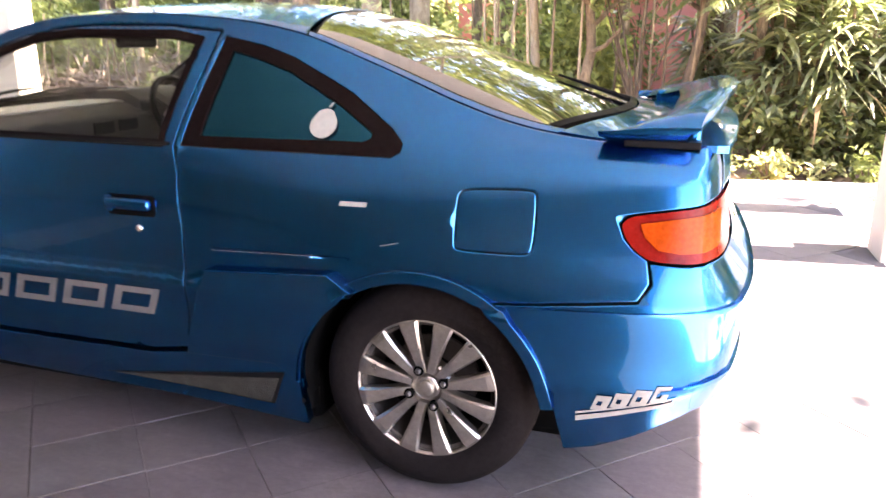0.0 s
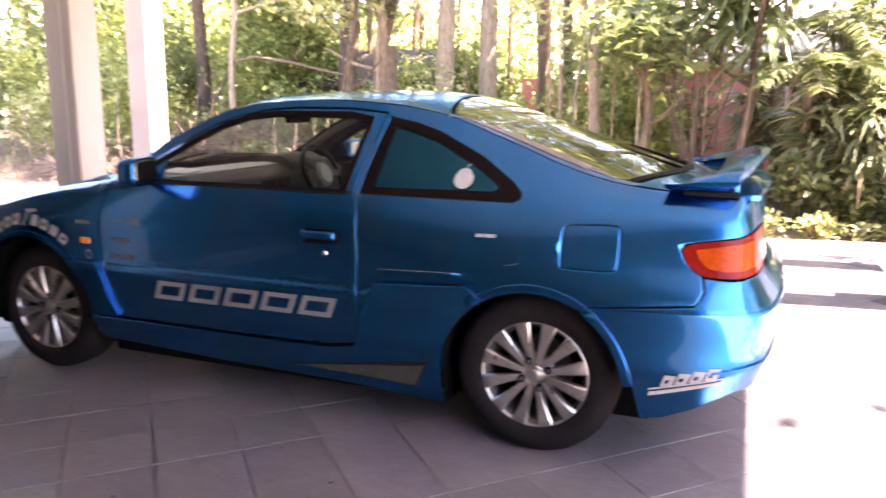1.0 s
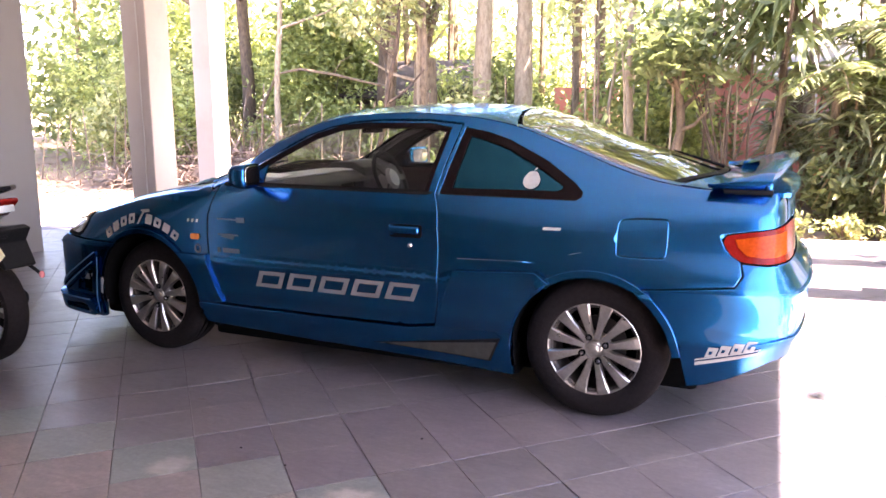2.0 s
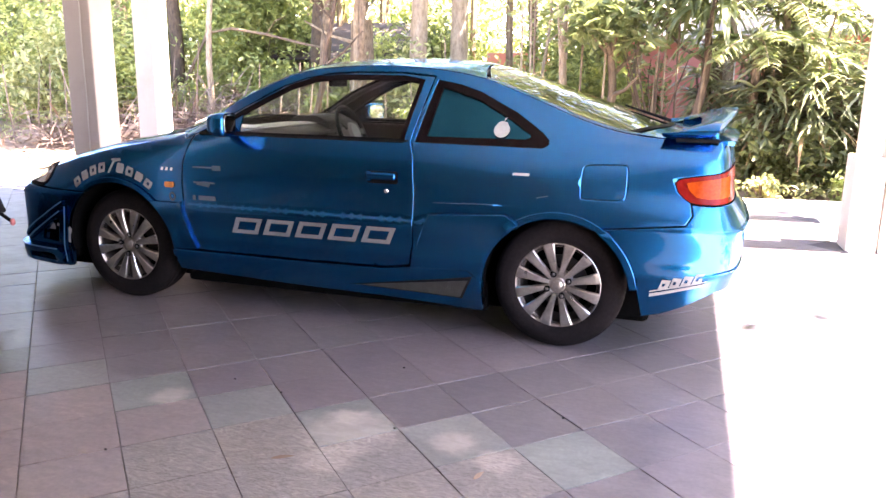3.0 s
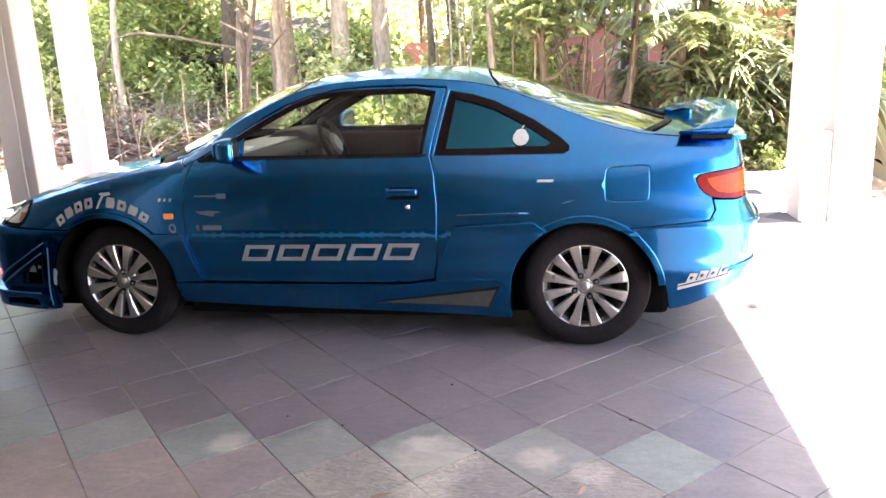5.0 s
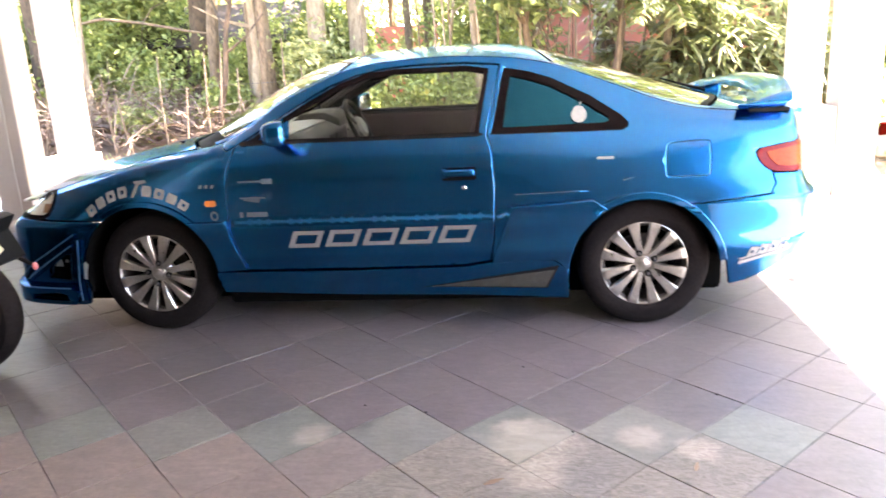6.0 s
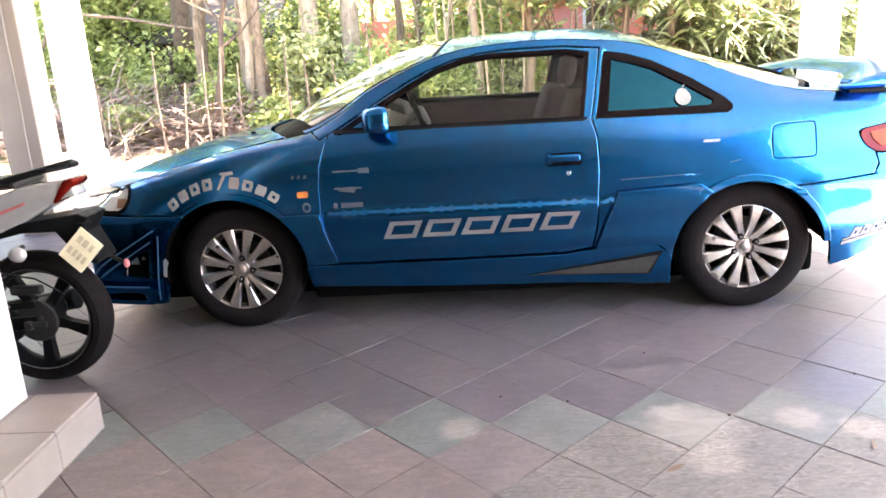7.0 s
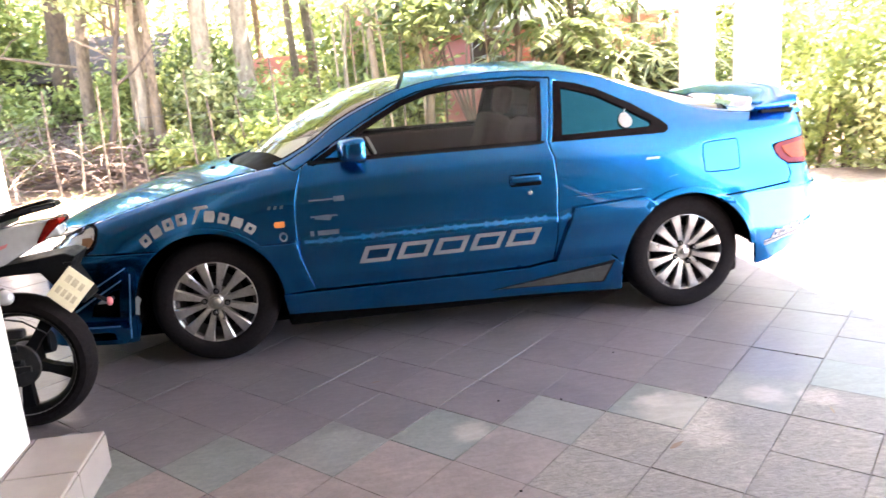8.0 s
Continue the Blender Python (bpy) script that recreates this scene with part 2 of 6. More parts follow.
def thing(name, label, category, group="", kind="", at=None):
    ob = new(name)
    ob.empty_display_size = 0.1
    if at is not None:
        ob.matrix_world = at
    return tagged(ob, label, category, group, kind)


def structure(ob, label="", category=""):
    return tagged(ob, label, category, "", "structure")


def box_bm(x0, x1, y0, y1, z0, z1, bevel=0.0, m=None, seg=2):
    bm = bmesh.new()
    bmesh.ops.create_cube(bm, size=1)
    bmesh.ops.scale(bm, vec=(x1 - x0, y1 - y0, z1 - z0), verts=bm.verts)
    bmesh.ops.translate(bm, vec=((x0 + x1) / 2, (y0 + y1) / 2, (z0 + z1) / 2), verts=bm.verts)
    if bevel:
        bmesh.ops.bevel(bm, geom=bm.edges[:], offset=bevel, segments=seg, affect="EDGES", profile=0.5)
    if m is not None:
        bm.transform(m)
    return bm


def tube_bm(points, radii, sides=8, caps=True):
    """A round tube along points, with a radius for each."""
    bm = bmesh.new()
    pts = [Vector(p) for p in points]
    if isinstance(radii, (int, float)):
        radii = [radii] * len(pts)
    rings = []
    ref = Vector((0.31, 0.22, 0.93)).normalized()
    for i, p in enumerate(pts):
        d = (pts[min(i + 1, len(pts) - 1)] - pts[max(i - 1, 0)]).normalized()
        a = d.cross(ref)
        if a.length < 0.05:
            a = d.cross(Vector((1, 0, 0)))
        a.normalize()
        b = d.cross(a)
        rings.append([bm.verts.new(p + radii[i] * (math.cos(k * math.tau / sides) * a + math.sin(k * math.tau / sides) * b)) for k in range(sides)])
    for r, s in zip(rings, rings[1:]):
        for k in range(sides):
            bm.faces.new((r[k], r[(k + 1) % sides], s[(k + 1) % sides], s[k]))
    if caps:
        bm.faces.new(rings[0][::-1])
        bm.faces.new(rings[-1])
    bmesh.ops.recalc_face_normals(bm, faces=bm.faces)
    return bm


def lathe_bm(profile, steps=48, axis="y", closed=False):
    """Turns (radius, offset) pairs round the axis."""
    bm = bmesh.new()
    rings = []
    for k in range(steps):
        c, s = math.cos(k * math.tau / steps), math.sin(k * math.tau / steps)
        ring = []
        for r, o in profile:
            ring.append(bm.verts.new((r * c, o, r * s) if axis == "y" else (r * c, r * s, o)))
        rings.append(ring)
    n = len(profile)
    for k in range(steps):
        a, b = rings[k], rings[(k + 1) % steps]
        for i in range(n if closed else n - 1):
            j = (i + 1) % n
            bm.faces.new((a[i], b[i], b[j], a[j]))
    bmesh.ops.remove_doubles(bm, verts=bm.verts, dist=1e-5)
    bmesh.ops.recalc_face_normals(bm, faces=bm.faces)
    return bm


def prism_bm(outline, y0, y1, bevel=0.0):
    """An (x, z) outline given depth along y."""
    bm = bmesh.new()
    a = [bm.verts.new((x, y0, z)) for x, z in outline]
    b = [bm.verts.new((x, y1, z)) for x, z in outline]
    bm.faces.new(a)
    bm.faces.new(b[::-1])
    n = len(a)
    for i in range(n):
        bm.faces.new((a[i], b[i], b[(i + 1) % n], a[(i + 1) % n]))
    bmesh.ops.recalc_face_normals(bm, faces=bm.faces)
    if bevel:
        bmesh.ops.bevel(bm, geom=bm.edges[:], offset=bevel, segments=2, affect="EDGES", profile=0.5)
    return bm


def join_bm(*bms):
    out = bmesh.new()
    for b in bms:
        me = bpy.data.meshes.new("join")
        b.to_mesh(me)
        b.free()
        out.from_mesh(me)
        bpy.data.meshes.remove(me)
    return out


# the carport
ROOF_Z = 3.0
EDGE_X, EDGE_Y = 3.80, 2.46
ground_bm = bmesh.new()
GX = np.concatenate([np.linspace(-400, -30, 8), np.linspace(-26, 26, 53), np.linspace(30, 400, 8)])
GY = np.concatenate([np.linspace(-400, -30, 6), np.linspace(-26, 40, 67), np.linspace(44, 500, 8)])


def kerb_line(x):
    return 3.55 + .205 * x


def ground_height(x, y):
    """Level under the carport, rising a little into the garden, falling away beyond the right-hand columns."""
    d = max(y - kerb_line(min(x, 4.0)) - .5, 0.0)
    h = -0.06
    if x > 3.9 and y > 1.9:
        d = max(y - 1.9, 0.0)
    if d > 0:
        h += (.17 * (1 - math.exp(-d * .9)) + .02 * min(d, 12)) + .10 * noise.noise((x * .6, y * .6, 0)) * min(1.0, d)
    k = min(max((x - 3.9) / 1.3, 0), 1) * min(max((y - 2.4) / 2.6, 0), 1)
    return h - .95 * k * k * (3 - 2 * k)


rows = [[ground_bm.verts.new((x, y, ground_height(x, y))) for x in GX] for y in GY]
for r, s in zip(rows, rows[1:]):
    for i in range(len(GX) - 1):
        ground_bm.faces.new((r[i], r[i + 1], s[i + 1], s[i]))
structure(part("ground", ground_bm, SOIL, smooth=True), "brown soil ground strewn with dry leaves", "ground")
drive_bm = bmesh.new()
low = [drive_bm.verts.new(v) for v in ((-16, -9, -.011), (14, -9, -.011), (14, 1.85, -.011), (3.85, 1.85, -.011), (3.85, kerb_line(3.85), -.011), (-16, kerb_line(-16), -.011))]
drive_bm.faces.new(low)
ext = bmesh.ops.extrude_face_region(drive_bm, geom=drive_bm.faces[:])
bmesh.ops.translate(drive_bm, vec=(0, 0, -.09), verts=[v for v in ext["geom"] if isinstance(v, bmesh.types.BMVert)])
bmesh.ops.recalc_face_normals(drive_bm, faces=drive_bm.faces)
structure(part("driveway", drive_bm, CONCRETE), "pale concrete drive round the carport", "driveway")
kerb_turn = math.degrees(math.atan(.205))
structure(part("kerb", box_bm(-16, 3.95, 0, .30, -.12, .055, .012, pose(0, 3.55, 0, 0, 0, kerb_turn)), CONCRETE), "low pale concrete kerb along the garden", "kerb")
structure(part("ceiling", box_bm(-4.6, EDGE_X, -6.2, EDGE_Y, ROOF_Z, ROOF_Z + 0.18), CEILING), "plain white-painted carport ceiling in shade", "ceiling")
# walls out of view, added to keep side light off car and floor
structure(part("wall_south", box_bm(-4.3, EDGE_X, -6.4, -6.2, -0.05, ROOF_Z), UNSEEN_WALL), "plain grey wall behind, unseen, added to close off light", "wall")
structure(part("wall_east", box_bm(EDGE_X - .2, EDGE_X, -6.2, -4.8, -0.05, ROOF_Z), CEILING), "plain white wall beside the drive, unseen, added to block light", "wall")
structure(part("wall_west", box_bm(-3.3, -3.1, -6.2, -2.45, -0.05, ROOF_Z), UNSEEN_WALL), "plain grey wall beside the porch, unseen, added to block light", "wall")
structure(part("wall_side", box_bm(-4.6, -4.4, -2.45, 1.1, -0.05, ROOF_Z), UNSEEN_WALL), "plain grey wall at the carport's end, unseen, added to block light", "wall")
structure(part("wall_porch", box_bm(-4.4, -3.3, -2.65, -2.45, -0.05, ROOF_Z), UNSEEN_WALL), "plain grey wall along the porch, unseen, added to block light", "wall")


def column(x, y, w, plinth, z1, label):
    c = thing("column", label, "column", "carport columns", "", Matrix.Translation((x, y, 0)))
    part("shaft", box_bm(-w / 2, w / 2, -w / 2, w / 2, -0.03, z1, 0.012), PLASTER, c)
    if plinth:
        part("plinth", box_bm(-w / 2 - 0.075, w / 2 + 0.075, -w / 2 - 0.075, w / 2 + 0.075, -0.03, plinth, 0.015), PLASTER, c)
    return c


column(-3.56, 1.70, 0.29, 0, ROOF_Z, "cream plastered square carport column, stained on one face")
column(-3.62, 2.63, 0.24, 0, 3.4, "cream plastered square column beside a low block")
block = thing("plinth_block", "low pale plastered block beside the column", "plinth", at=Matrix.Translation((-3.89, 3.02, 0)))
part("block", box_bm(-.20, .20, -.18, .18, -.20, .46, .015), PLASTER, block)
column(3.36, 3.60, 0.28, 0, 3.4, "cream plastered square column behind a low block")
column(3.30, 2.28, 0.30, 0, ROOF_Z, "cream plastered square carport column in sunlight")
block = thing("plinth_block", "low pale plastered block beside the sunlit column", "plinth", at=Matrix.Translation((3.04, 2.34, 0)))
part("block", box_bm(-.11, .106, -.18, .18, -.03, .71, .015), PLASTER, block)

# the car: its sides are a surface over (u, z), u running along the flank and round both ends
import functools
from mathutils.geometry import delaunay_2d_cdt

Y0 = 0.02                            # the car's middle plane


def curve(pairs):
    """A smooth curve through (u, value) pairs that does not overshoot."""
    xs, ys = np.array([p[0] for p in pairs], float), np.array([p[1] for p in pairs], float)
    d = np.diff(ys) / np.diff(xs)
    m = np.zeros(len(xs))
    for i in range(1, len(xs) - 1):
        if d[i - 1] * d[i] > 0:
            m[i] = 2 * d[i - 1] * d[i] / (d[i - 1] + d[i])
    m[0], m[-1] = d[0], d[-1]

    def f(u):
        u = min(max(u, xs[0]), xs[-1])
        i = min(max(int(np.searchsorted(xs, u)) - 1, 0), len(xs) - 2)
        h = xs[i + 1] - xs[i]
        t = (u - xs[i]) / h
        return float((1 + 2 * t) * (1 - t) ** 2 * ys[i] + t * (1 - t) ** 2 * h * m[i] + t * t * (3 - 2 * t) * ys[i + 1] + t * t * (t - 1) * h * m[i + 1])
    return f


# height of the body's lines along its length, from sill to roof ridge
sill_z = curve([(-2.65, .15), (-1.6, .145), (-1.5, .17), (-.9, .205), (-.3, .182), (.3, .168), (.85, .148), (1.5, .20), (1.57, .20), (1.74, .25), (1.91, .32), (2.3, .34), (2.65, .34)])
lower_z = curve([(-2.65, .28), (-1, .31), (.5, .32), (1.4, .36), (1.6, .38), (1.95, .42), (2.65, .42)])
middle_z = curve([(-2.65, .42), (0, .45), (1.5, .48), (2.65, .50)])
crease_z = curve([(-2.65, .55), (-.76, .57), (.6, .58), (1.4, .60), (2.65, .61)])
shoulder_z = curve([(-2.65, .595), (-1.9, .605), (-1.6, .645), (-1.2, .70), (-.75, .76), (.5, .77), (1.3, .77), (1.75, .75), (2.65, .75)])
belt_z = curve([(-2.65, .62), (-1.95, .64), (-1.72, .69), (-1.5, .755), (-1.22, .825), (-.94, .875), (-.75, .90), (-.4, .915), (.46, .925), (1.1, .93), (1.4, .925), (1.7, .915), (1.88, .91), (2.65, .92)])
ridge_z = curve([(-2.65, .64), (-1.97, .665), (-1.72, .725), (-1.5, .79), (-1.22, .86), (-.94, .91), (-.84, .925), (-.69, .99), (-.52, 1.10), (-.35, 1.18), (-.19, 1.24), (-.03, 1.27), (.27, 1.285), (.55, 1.27), (.76, 1.235), (.96, 1.165), (1.09, 1.115), (1.23, 1.06), (1.36, 1.02), (1.46, 1.0), (1.61, .985), (1.76, .98), (1.9, .98), (2.65, .98)])
Z = [sill_z, lower_z, middle_z, crease_z, shoulder_z, belt_z, ridge_z]
# half width of the body at those lines
sill_w = curve([(-2.65, 0), (-2.4, .36), (-2.14, .62), (-2.0, .71), (-1.85, .755), (-1.6, .81), (-1.2, .82), (-.8, .80), (.46, .80), (.9, .815), (1.4, .83), (1.7, .80), (1.88, .755), (2.03, .63), (2.35, .32), (2.65, 0)])
lower_w = curve([(-2.65, 0), (-2.4, .38), (-2.14, .67), (-2.0, .76), (-1.85, .805), (-1.6, .85), (-1.2, .865), (-.75, .848), (.46, .848), (.8, .855), (1.4, .868), (1.7, .85), (1.88, .80), (2.03, .67), (2.35, .34), (2.65, 0)])
middle_w = curve([(-2.65, 0), (-2.4, .38), (-2.14, .66), (-2.0, .75), (-1.85, .80), (-1.6, .855), (-1.2, .875), (-.75, .862), (.46, .862), (1.4, .865), (1.7, .845), (1.88, .80), (2.03, .67), (2.35, .34), (2.65, 0)])
crease_w = curve([(-2.65, 0), (-2.4, .38), (-2.14, .66), (-2.0, .75), (-1.85, .80), (-1.6, .86), (-1.2, .88), (-.75, .882), (.46, .880), (1.4, .866), (1.7, .85), (1.88, .80), (2.03, .67), (2.35, .34), (2.65, 0)])
shoulder_w = curve([(-2.65, 0), (-2.4, .35), (-2.12, .63), (-1.98, .72), (-1.8, .775), (-1.6, .83), (-1.2, .875), (-.75, .888), (.46, .882), (1.0, .858), (1.4, .832), (1.7, .805), (1.88, .77), (2.03, .64), (2.35, .32), (2.65, 0)])
belt_w = curve([(-2.65, 0), (-2.4, .3), (-2.1, .58), (-1.95, .68), (-1.72, .755), (-1.5, .795), (-1.22, .825), (-.75, .85), (-.3, .855), (.46, .848), (1.1, .795), (1.4, .78), (1.7, .765), (1.88, .735), (2.03, .60), (2.35, .3), (2.65, 0)])
ridge_w = curve([(-2.65, 0), (-2.4, .28), (-2.1, .52), (-1.97, .60), (-1.72, .70), (-1.22, .73), (-.84, .74), (-.69, .72), (-.52, .70), (-.35, .685), (-.03, .665), (.55, .65), (.76, .64), (.96, .635), (1.23, .645), (1.46, .665), (1.7, .685), (1.88, .675), (2.03, .56), (2.35, .28), (2.65, 0)])
W = [sill_w, lower_w, middle_w, crease_w, shoulder_w, belt_w, ridge_w]
# how the ends of those lines wrap round nose and tail
sill_x = curve([(-2.65, -2.10), (-2.4, -2.08), (-2.1, -2.01), (-1.9, -1.90), (-1.7, -1.7), (-1.5, -1.5), (1.5, 1.5), (1.7, 1.7), (1.88, 1.855), (2.03, 1.93), (2.35, 1.965), (2.65, 1.975)])
lower_x = curve([(-2.65, -2.07), (-2.4, -2.05), (-2.1, -1.97), (-1.9, -1.885), (-1.7, -1.7), (-1.5, -1.5), (1.5, 1.5), (1.7, 1.7), (1.88, 1.865), (2.03, 1.945), (2.35, 1.985), (2.65, 1.995)])
middle_x = curve([(-2.65, -2.05), (-2.4, -2.03), (-2.1, -1.98), (-1.9, -1.89), (-1.7, -1.7), (-1.5, -1.5), (1.5, 1.5), (1.7, 1.7), (1.88, 1.868), (2.03, 1.95), (2.35, 1.995), (2.65, 2.005)])
crease_x = curve([(-2.65, -2.06), (-2.4, -2.04), (-2.1, -1.98), (-1.9, -1.89), (-1.7, -1.7), (-1.5, -1.5), (1.5, 1.5), (1.7, 1.7), (1.88, 1.868), (2.03, 1.955), (2.35, 2.0), (2.65, 2.01)])
shoulder_x = curve([(-2.65, -2.0), (-2.4, -1.99), (-2.1, -1.95), (-1.9, -1.87), (-1.7, -1.7), (-1.5, -1.5), (1.5, 1.5), (1.7, 1.7), (1.88, 1.855), (2.03, 1.91), (2.35, 1.94), (2.65, 1.945)])
belt_x = curve([(-2.65, -1.96), (-2.4, -1.95), (-2.1, -1.91), (-1.9, -1.85), (-1.7, -1.7), (-1.5, -1.5), (1.5, 1.5), (1.7, 1.7), (1.88, 1.85), (2.03, 1.90), (2.35, 1.93), (2.65, 1.935)])
ridge_x = curve([(-2.65, -1.95), (-2.4, -1.94), (-2.1, -1.90), (-1.9, -1.85), (-1.7, -1.7), (-1.5, -1.5), (1.5, 1.5), (1.7, 1.7), (1.88, 1.845), (2.03, 1.885), (2.35, 1.905), (2.65, 1.91)])
X = [sill_x, lower_x, middle_x, crease_x, shoulder_x, belt_x, ridge_x]


@functools.lru_cache(maxsize=None)
def section(u):
    zs = [f(u) for f in Z]
    for i in range(1, 7):
        zs[i] = max(zs[i], zs[i - 1] + 0.004)
    return curve(list(zip(zs, [f(u) for f in W]))), curve(list(zip(zs, [f(u) for f in X]))), zs[0], zs[-1]


def step(a, b, t):
    t = min(max((t - a) / (b - a), 0.0), 1.0)
    return t * t * (3 - 2 * t)


def flank(u, z, out=0.0):
    """A point of the car's near side, in the car's own axes."""
    u = round(u, 4)
    w, x, lo, hi = section(u)
    z = min(max(z, lo), hi)
    ww = w(z)
    if u > 1.36:
        ww += .007 * step(1.36, 1.50, u) * step(.640, .600, z) * (1 if u < 1.95 else step(2.6, 1.95, u))         # the bumper stands proud
    if -0.78 < u < 1.9:
        ww += 0.010 * step(0.575, 0.567, z) * step(0.34, 0.40, z)          # the crease under the door handle
    return Vector((x(z) + (.012 * step(1.85, 2.03, u) * step(.650, .600, z)), -ww, z)), out


def flank_normal(u, z):
    e = 0.006
    w, x, lo, hi = section(round(u, 4))
    z = min(max(z, lo + e), hi - e)
    a = flank(u + e, z)[0] - flank(u - e, z)[0]
    b = flank(u, z + e)[0] - flank(u, z - e)[0]
    n = a.cross(b)
    return n.normalized() if n.length > 1e-12 else Vector((0, -1, 0))


Z8 = curve([(-2.0, .655), (-1.95, .69), (-1.77, .765), (-1.6, .82), (-1.44, .855), (-1.27, .89), (-1.09, .925), (-1.0, .965), (-.82, 1.08), (-.63, 1.175), (-.44, 1.255), (-.26, 1.30), (-.1, 1.318), (.09, 1.33), (.35, 1.335), (.58, 1.325),
            (.72, 1.30), (.96, 1.23), (1.23, 1.14), (1.46, 1.07), (1.62, 1.02), (1.7, 1.003), (1.8, .998), (1.93, .99)])


def top(u, q):
    """A point of the car's upper side; q runs from -1 at one edge to 1 at the other."""
    z6, z8, w = Z[6](u), Z8(u), W[6](u)
    x = u
    if u > 1.7:
        x = 1.7 + (u - 1.7) * (1 + 0.25 * (1 - q * q))
    if u < -1.7:
        x = -1.7 + (u + 1.7) * (1 + 0.2 * (1 - q * q))
    return Vector((x, w * q, z6 + (max(z8, z6 + 0.002) - z6) * (1 - abs(q) ** 2.2)))


def top_normal(u, q):
    e = 0.006
    q = min(max(q, -1 + e), 1 - e)
    n = (top(u + e, q) - top(u - e, q)).cross(top(u, q + e) - top(u, q - e))
    return n.normalized()


def dense(poly, d):
    out = []
    for a, b in zip(poly, poly[1:] + poly[:1]):
        n = max(1, int(math.hypot(b[0] - a[0], b[1] - a[1]) / d + 0.5))
        out += [(a[0] + (b[0] - a[0]) * i / n, a[1] + (b[1] - a[1]) * i / n) for i in range(n)]
    return out


def area2(poly):
    return sum(a[0] * b[1] - b[0] * a[1] for a, b in zip(poly, poly[1:] + poly[:1]))


def inset(poly, g):
    """Moves an outline inwards by g."""
    if area2(poly) < 0:
        poly = poly[::-1]
    out, n = [], len(poly)
    for i in range(n):
        p, a, b = Vector(poly[i]), Vector(poly[i - 1]), Vector(poly[(i + 1) % n])
        e, f = (p - a).normalized(), (b - p).normalized()
        k = Vector((-e.y - f.y, e.x + f.x))
        if k.length < 0.2:
            k = Vector((-e.y, e.x))
        k.normalize()
        c = max(0.4, k.dot(Vector((-e.y, e.x))))
        out.append(tuple(p + k * (g / c)))
    return out


def inset_loop(loop, g):
    """Points a little inside an outline, or a little outside a hole."""
    return inset(loop, g) if area2(loop) > 0 else inset(loop[::-1], -g)


def inside(p, poly):
    r = False
    for a, b in zip(poly, poly[1:] + poly[:1]):
        if (a[1] > p[1]) != (b[1] > p[1]) and p[0] < (b[0] - a[0]) * (p[1] - a[1]) / (b[1] - a[1]) + a[0]:
            r = not r
    return r


